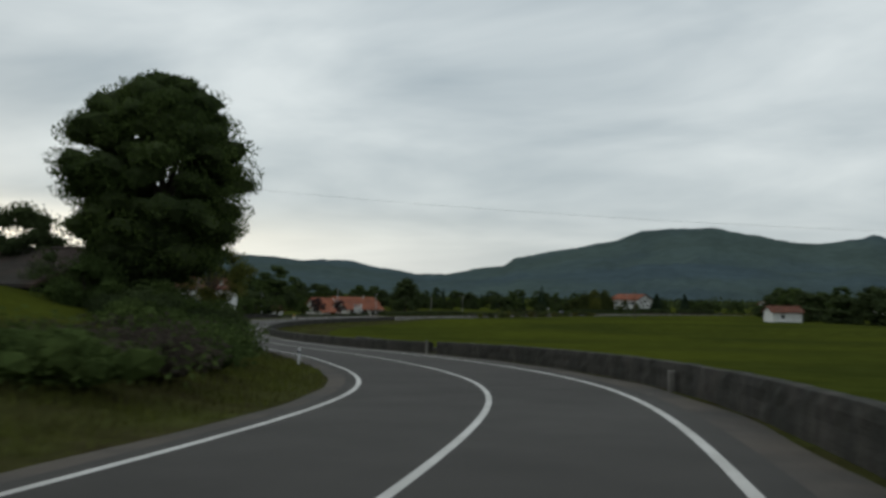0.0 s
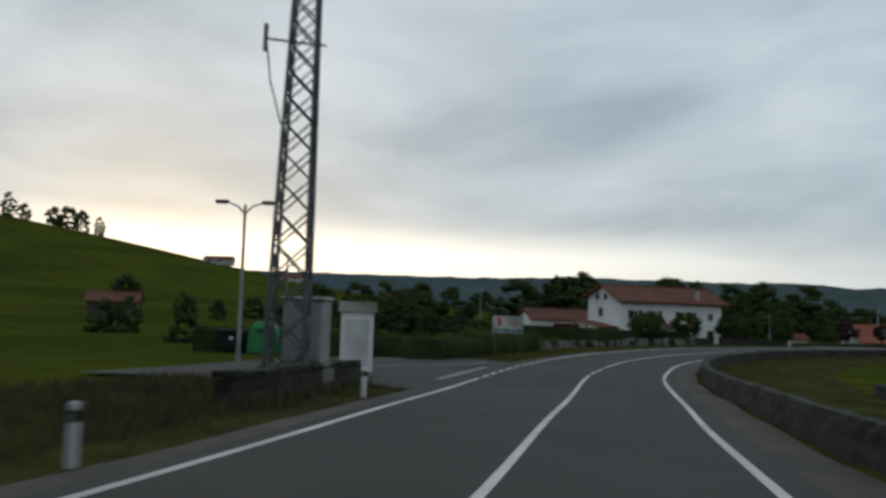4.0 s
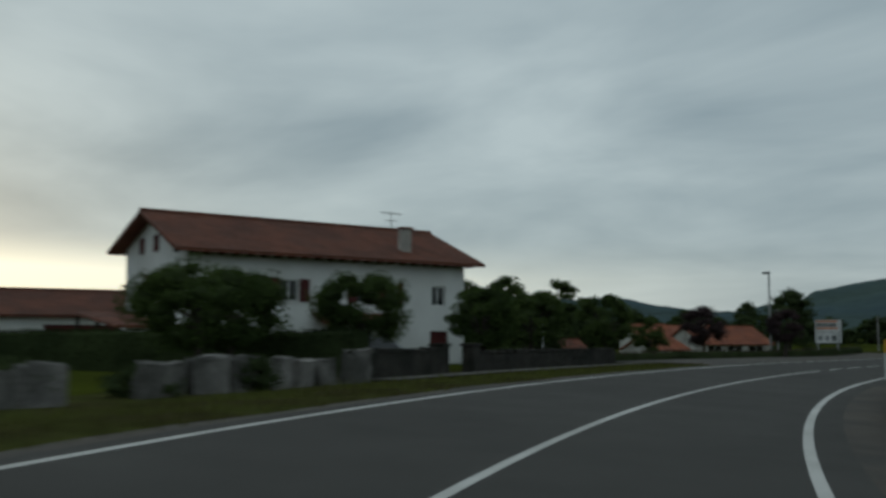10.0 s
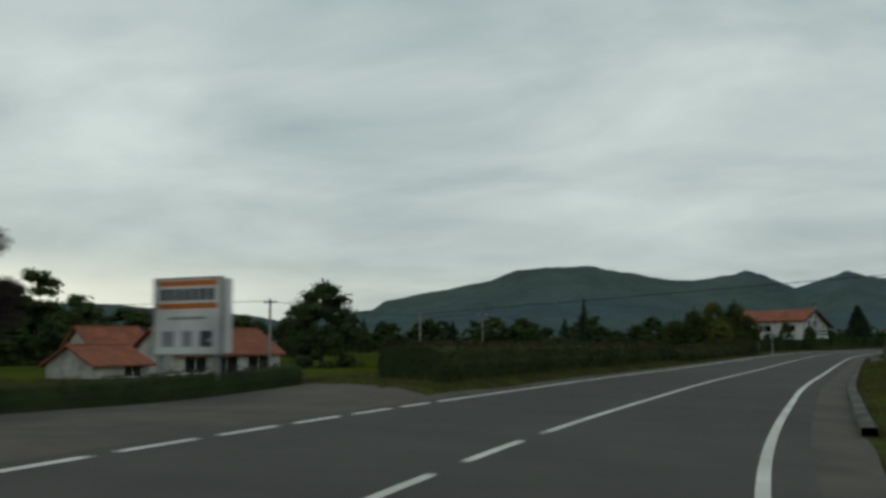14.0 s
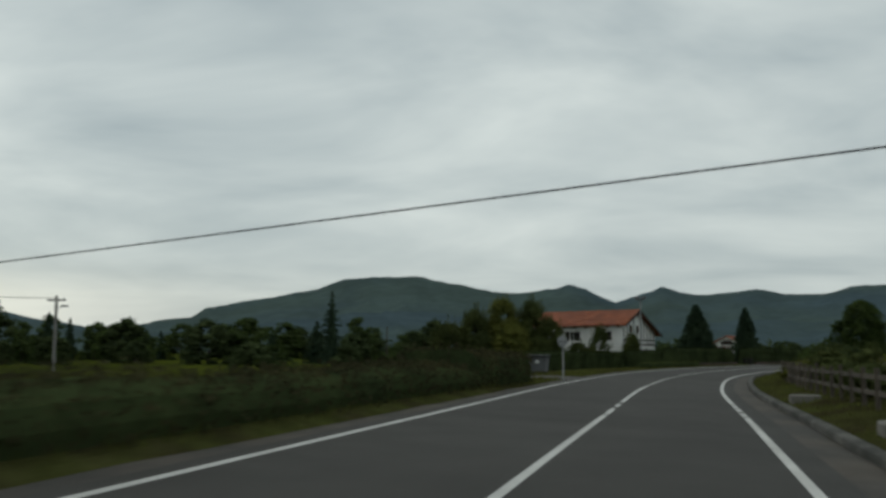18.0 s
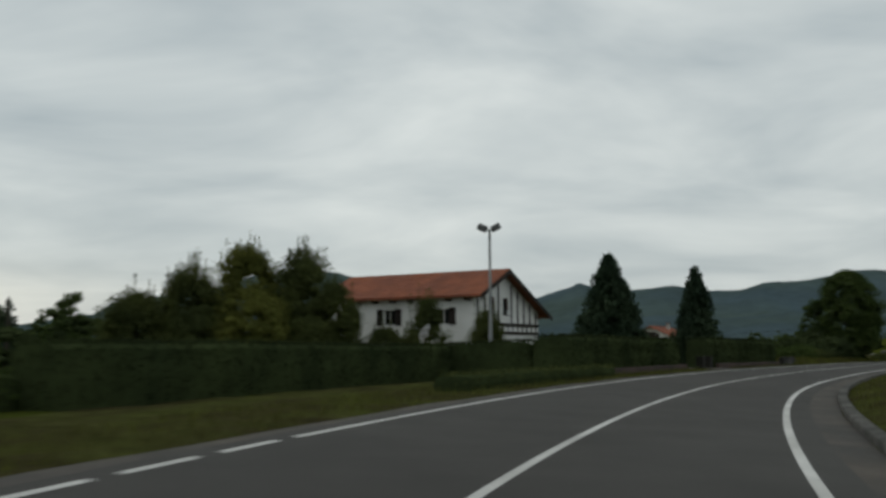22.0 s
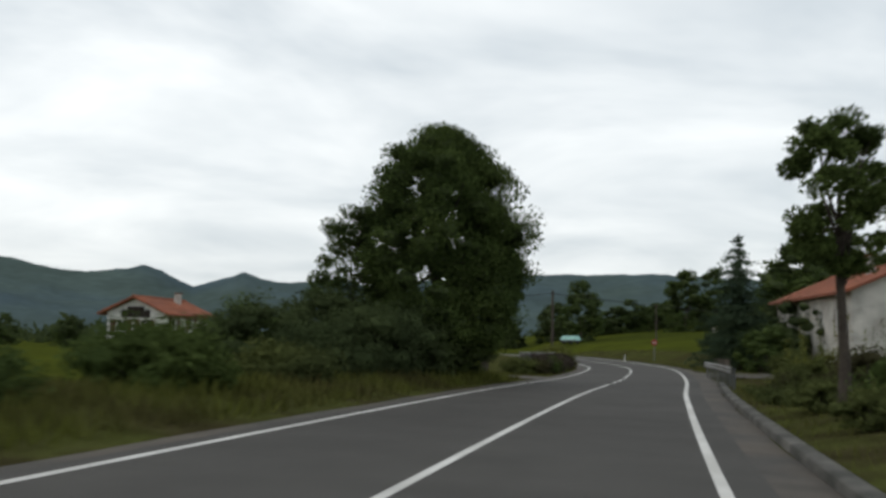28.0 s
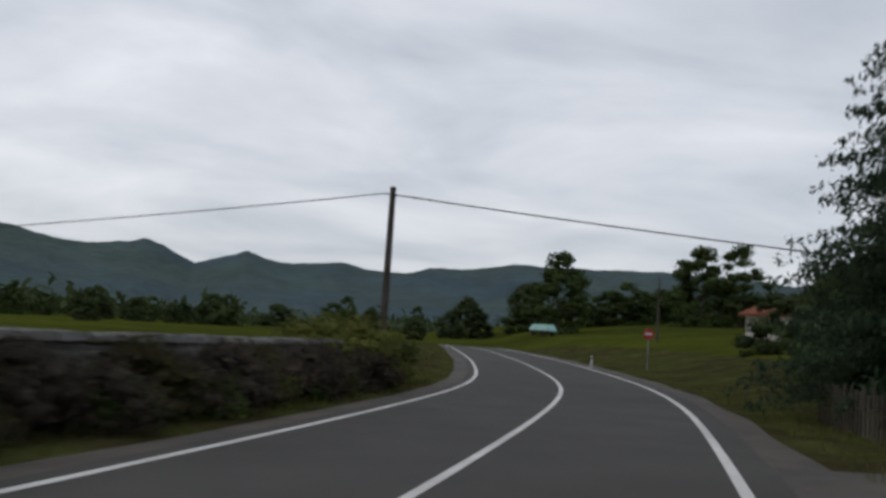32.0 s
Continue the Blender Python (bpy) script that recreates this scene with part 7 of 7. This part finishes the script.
# edge of the hill and its crest
for x, y, q in ((-9, 77, 0.2), (-13, 75, 0.26), (-152, 115, 0.85), (-148, 125, 0.45), (-144, 129, 0.42), (-138, 147, 0.64), (-122, 153, 0.92), (-117, 147, 0.8), (-127, 159, 0.9), (-131, 153, 0.6), (-114, 142, 0.5), (-440, 112, 0.9), (-445, 120, 1.0), (-438, 126, 0.8),
                (-434, 138, 1.0), (-430, 143, 1.2), (-428, 149, 1.0), (-425, 156, 0.8), (-158, 140, 0.6), (-165, 128, 0.5), (-128, 134, 0.38)):
    plant(x, y, q, int(abs(x)) % 4, y)
for x, y, q in ((-70.5, 97.5, 0.42), (-73.5, 100.0, 0.36), (-50.8, 99.1, 0.3), (-66.6, 111.4, 0.3), (-85.1, 128.6, 0.62), (-90.0, 138.9, 0.7), (-86.3, 144.0, 0.6), (-94.0, 132.0, 0.6), (-98.0, 140.0, 0.7)):
    plant(x, y, q, int(abs(x)) % 4, y)
belt(((-330, 285), (-300, 320), (-260, 350)), 9.0, 6, 0.7, 1.1, 9, 0.0)
# right of the road and round the last field
belt(((50, 600), (62, 590), (80, 584), (104, 598)), 3.6, 4, 0.6, 0.9, 10, 0.05)
belt(((104, 598), (112, 560), (100, 520), (76, 486), (62, 462)), 5.5, 4, 0.6, 0.9, 11, 0.1)
belt(((62, 462), (70, 430), (84, 395), (96, 350), (105, 300), (118, 250)), 10.0, 6, 0.8, 1.1, 12)
belt(((-85, 505), (-45, 540), (-12, 580), (14, 596)), 4.2, 5, 0.38, 0.6, 13, 0.0)
belt(((-60, 470), (-48, 500)), 7.0, 3, 0.3, 0.42, 15, 0.0)
belt(((32, 456), (44, 448), (58, 442), (72, 440)), 3.2, 3, 1.15, 1.4, 18, 0.1)
belt(((40, 434), (48, 422), (58, 408)), 4.5, 3, 0.9, 1.2, 19, 0.1)
belt(((20, 355), (48, 366), (70, 380)), 8.0, 4, 0.6, 0.9, 16)
belt(((-40, 700), (10, 660), (60, 640)), 9.0, 6, 0.6, 0.9, 17)
for x, y, q in ((-124.0, 322.0, 1.5), (87.0, 569.0, 1.6), (93.0, 566.0, 1.5), (59.0, 564.0, 1.5), (-21.0, 560.0, 0.5), (4.0, 600.0, 0.45), (-52.0, 520.0, 0.42), (-188.8, 435.0, 1.5), (25.0, 566.0, 0.62), (62.0, 586.0, 1.25), (-10.0, 545.0, 0.4), (37.0, 457.0, 0.95), (43.0, 451.0, 0.95), (49.0, 446.0, 0.95), (30.0, 459.0, 0.65), (55.0, 462.0, 1.15), (47.0, 464.0, 1.1), (60.0, 452.0, 1.15), (41.0, 466.0, 0.9), (52.0, 454.0, 1.1), (38.0, 449.0, 0.8), (66.0, 446.0, 1.2), (38.0, 575.0, 0.5), (34.0, 470.0, 0.5)):
    plant(x, y, q, int(abs(x)) % 4, x)

# dark thickets along the foot of the far hills: too many to count
r = np.random.default_rng(9)
n = 5200
ang = np.radians(r.uniform(-70, 110, n))
dist = r.uniform(330, 900, n)
cx, cy = HUB[0] - dist * np.sin(ang), HUB[1] + dist * np.cos(ang)
hold = (cx > -200) & (np.hypot(cx - 100, cy - 600) > 90) & (np.sin(cx * 0.012 + 2) + np.sin(cy * 0.017 + cx * 0.006) > 0.05)
cx, cy = cx[hold], cy[hold]
cz, _ = terrain(cx, cy)
pts = np.repeat(np.stack([cx, cy, cz + 2.5], 1), 14, axis=0) + r.normal(size=(len(cx) * 14, 3)) * np.array([3.4, 3.4, 1.7])
wood = new("distant_woods", quads("distant_woods", leaves_at(pts, 2.6, 12), M["leaf_dark"]))
tagged(wood, "dark hedgerows and woods across the valley", "woods", "", "stuff")

# ---------------------------------------------------------------- grass and weeds on the verges
r = np.random.default_rng(17)


def tufts(name, s0, s1, d0, d1, n, size, label, material, keep=None):
    s, d = r.uniform(s0, s1, n), r.uniform(d0, d1, n)
    if keep is not None:
        m = keep(s, d)
        s, d = s[m], d[m]
    x, y, _, tx, ty = on_line(s)
    p = np.stack([x - ty * d, y + tx * d, surface(s, d)], 1)
    k = len(p)
    a = r.uniform(0, 2 * np.pi, k)
    h = size * r.uniform(0.5, 1.5, k)
    side = np.stack([np.cos(a), np.sin(a), np.zeros(k)], 1) * (size * 0.12)
    tip = np.stack([r.normal(size=k) * h * 0.35, r.normal(size=k) * h * 0.35, h], 1)
    c = np.stack([p - side, p + side, p + tip + side * 0.15, p + tip - side * 0.15], 1)
    c[:, :2, 2] -= 0.05
    ob = new(name, quads(name, c, material))
    return tagged(ob, label, "grass", "", "stuff")


open_left = lambda s, d: ~((s > 75) & (s < 95)) & ~((s > 178) & (s < 209)) & ~((s > 157) & (s < 180) & (d > 7.3)) & ~((s > 426) & (s < 433.5)) & ~((s > 291) & (s < 295.5)) & ~((s > 359) & (s < 364.5))
tufts("verge_weeds", -20, 470, 4.35, 7.5, 52000, 0.12, "rough grass and weeds on the left verge", M["blade"], open_left)
tufts("verge_weeds", -20, 470, -8.0, -4.8, 34000, 0.11, "rough grass and weeds on the right verge", M["blade"])
tufts("bank_weeds", -10, 60, 5.0, 14.0, 22000, 0.17, "long grass on the roadside bank", M["blade"])
tufts("bank_weeds", 44, 74, 4.9, 11.0, 6500, 0.22, "tall dry brown weeds on the roadside bank", M["heather"])
tufts("bank_weeds", 44, 74, 5.2, 11.0, 6500, 0.2, "long green grass on the roadside bank", M["blade"])
tufts("bank_weeds", 384, 426, 4.6, 9.0, 9000, 0.26, "tall rough weeds before the tall tree", M["blade"])
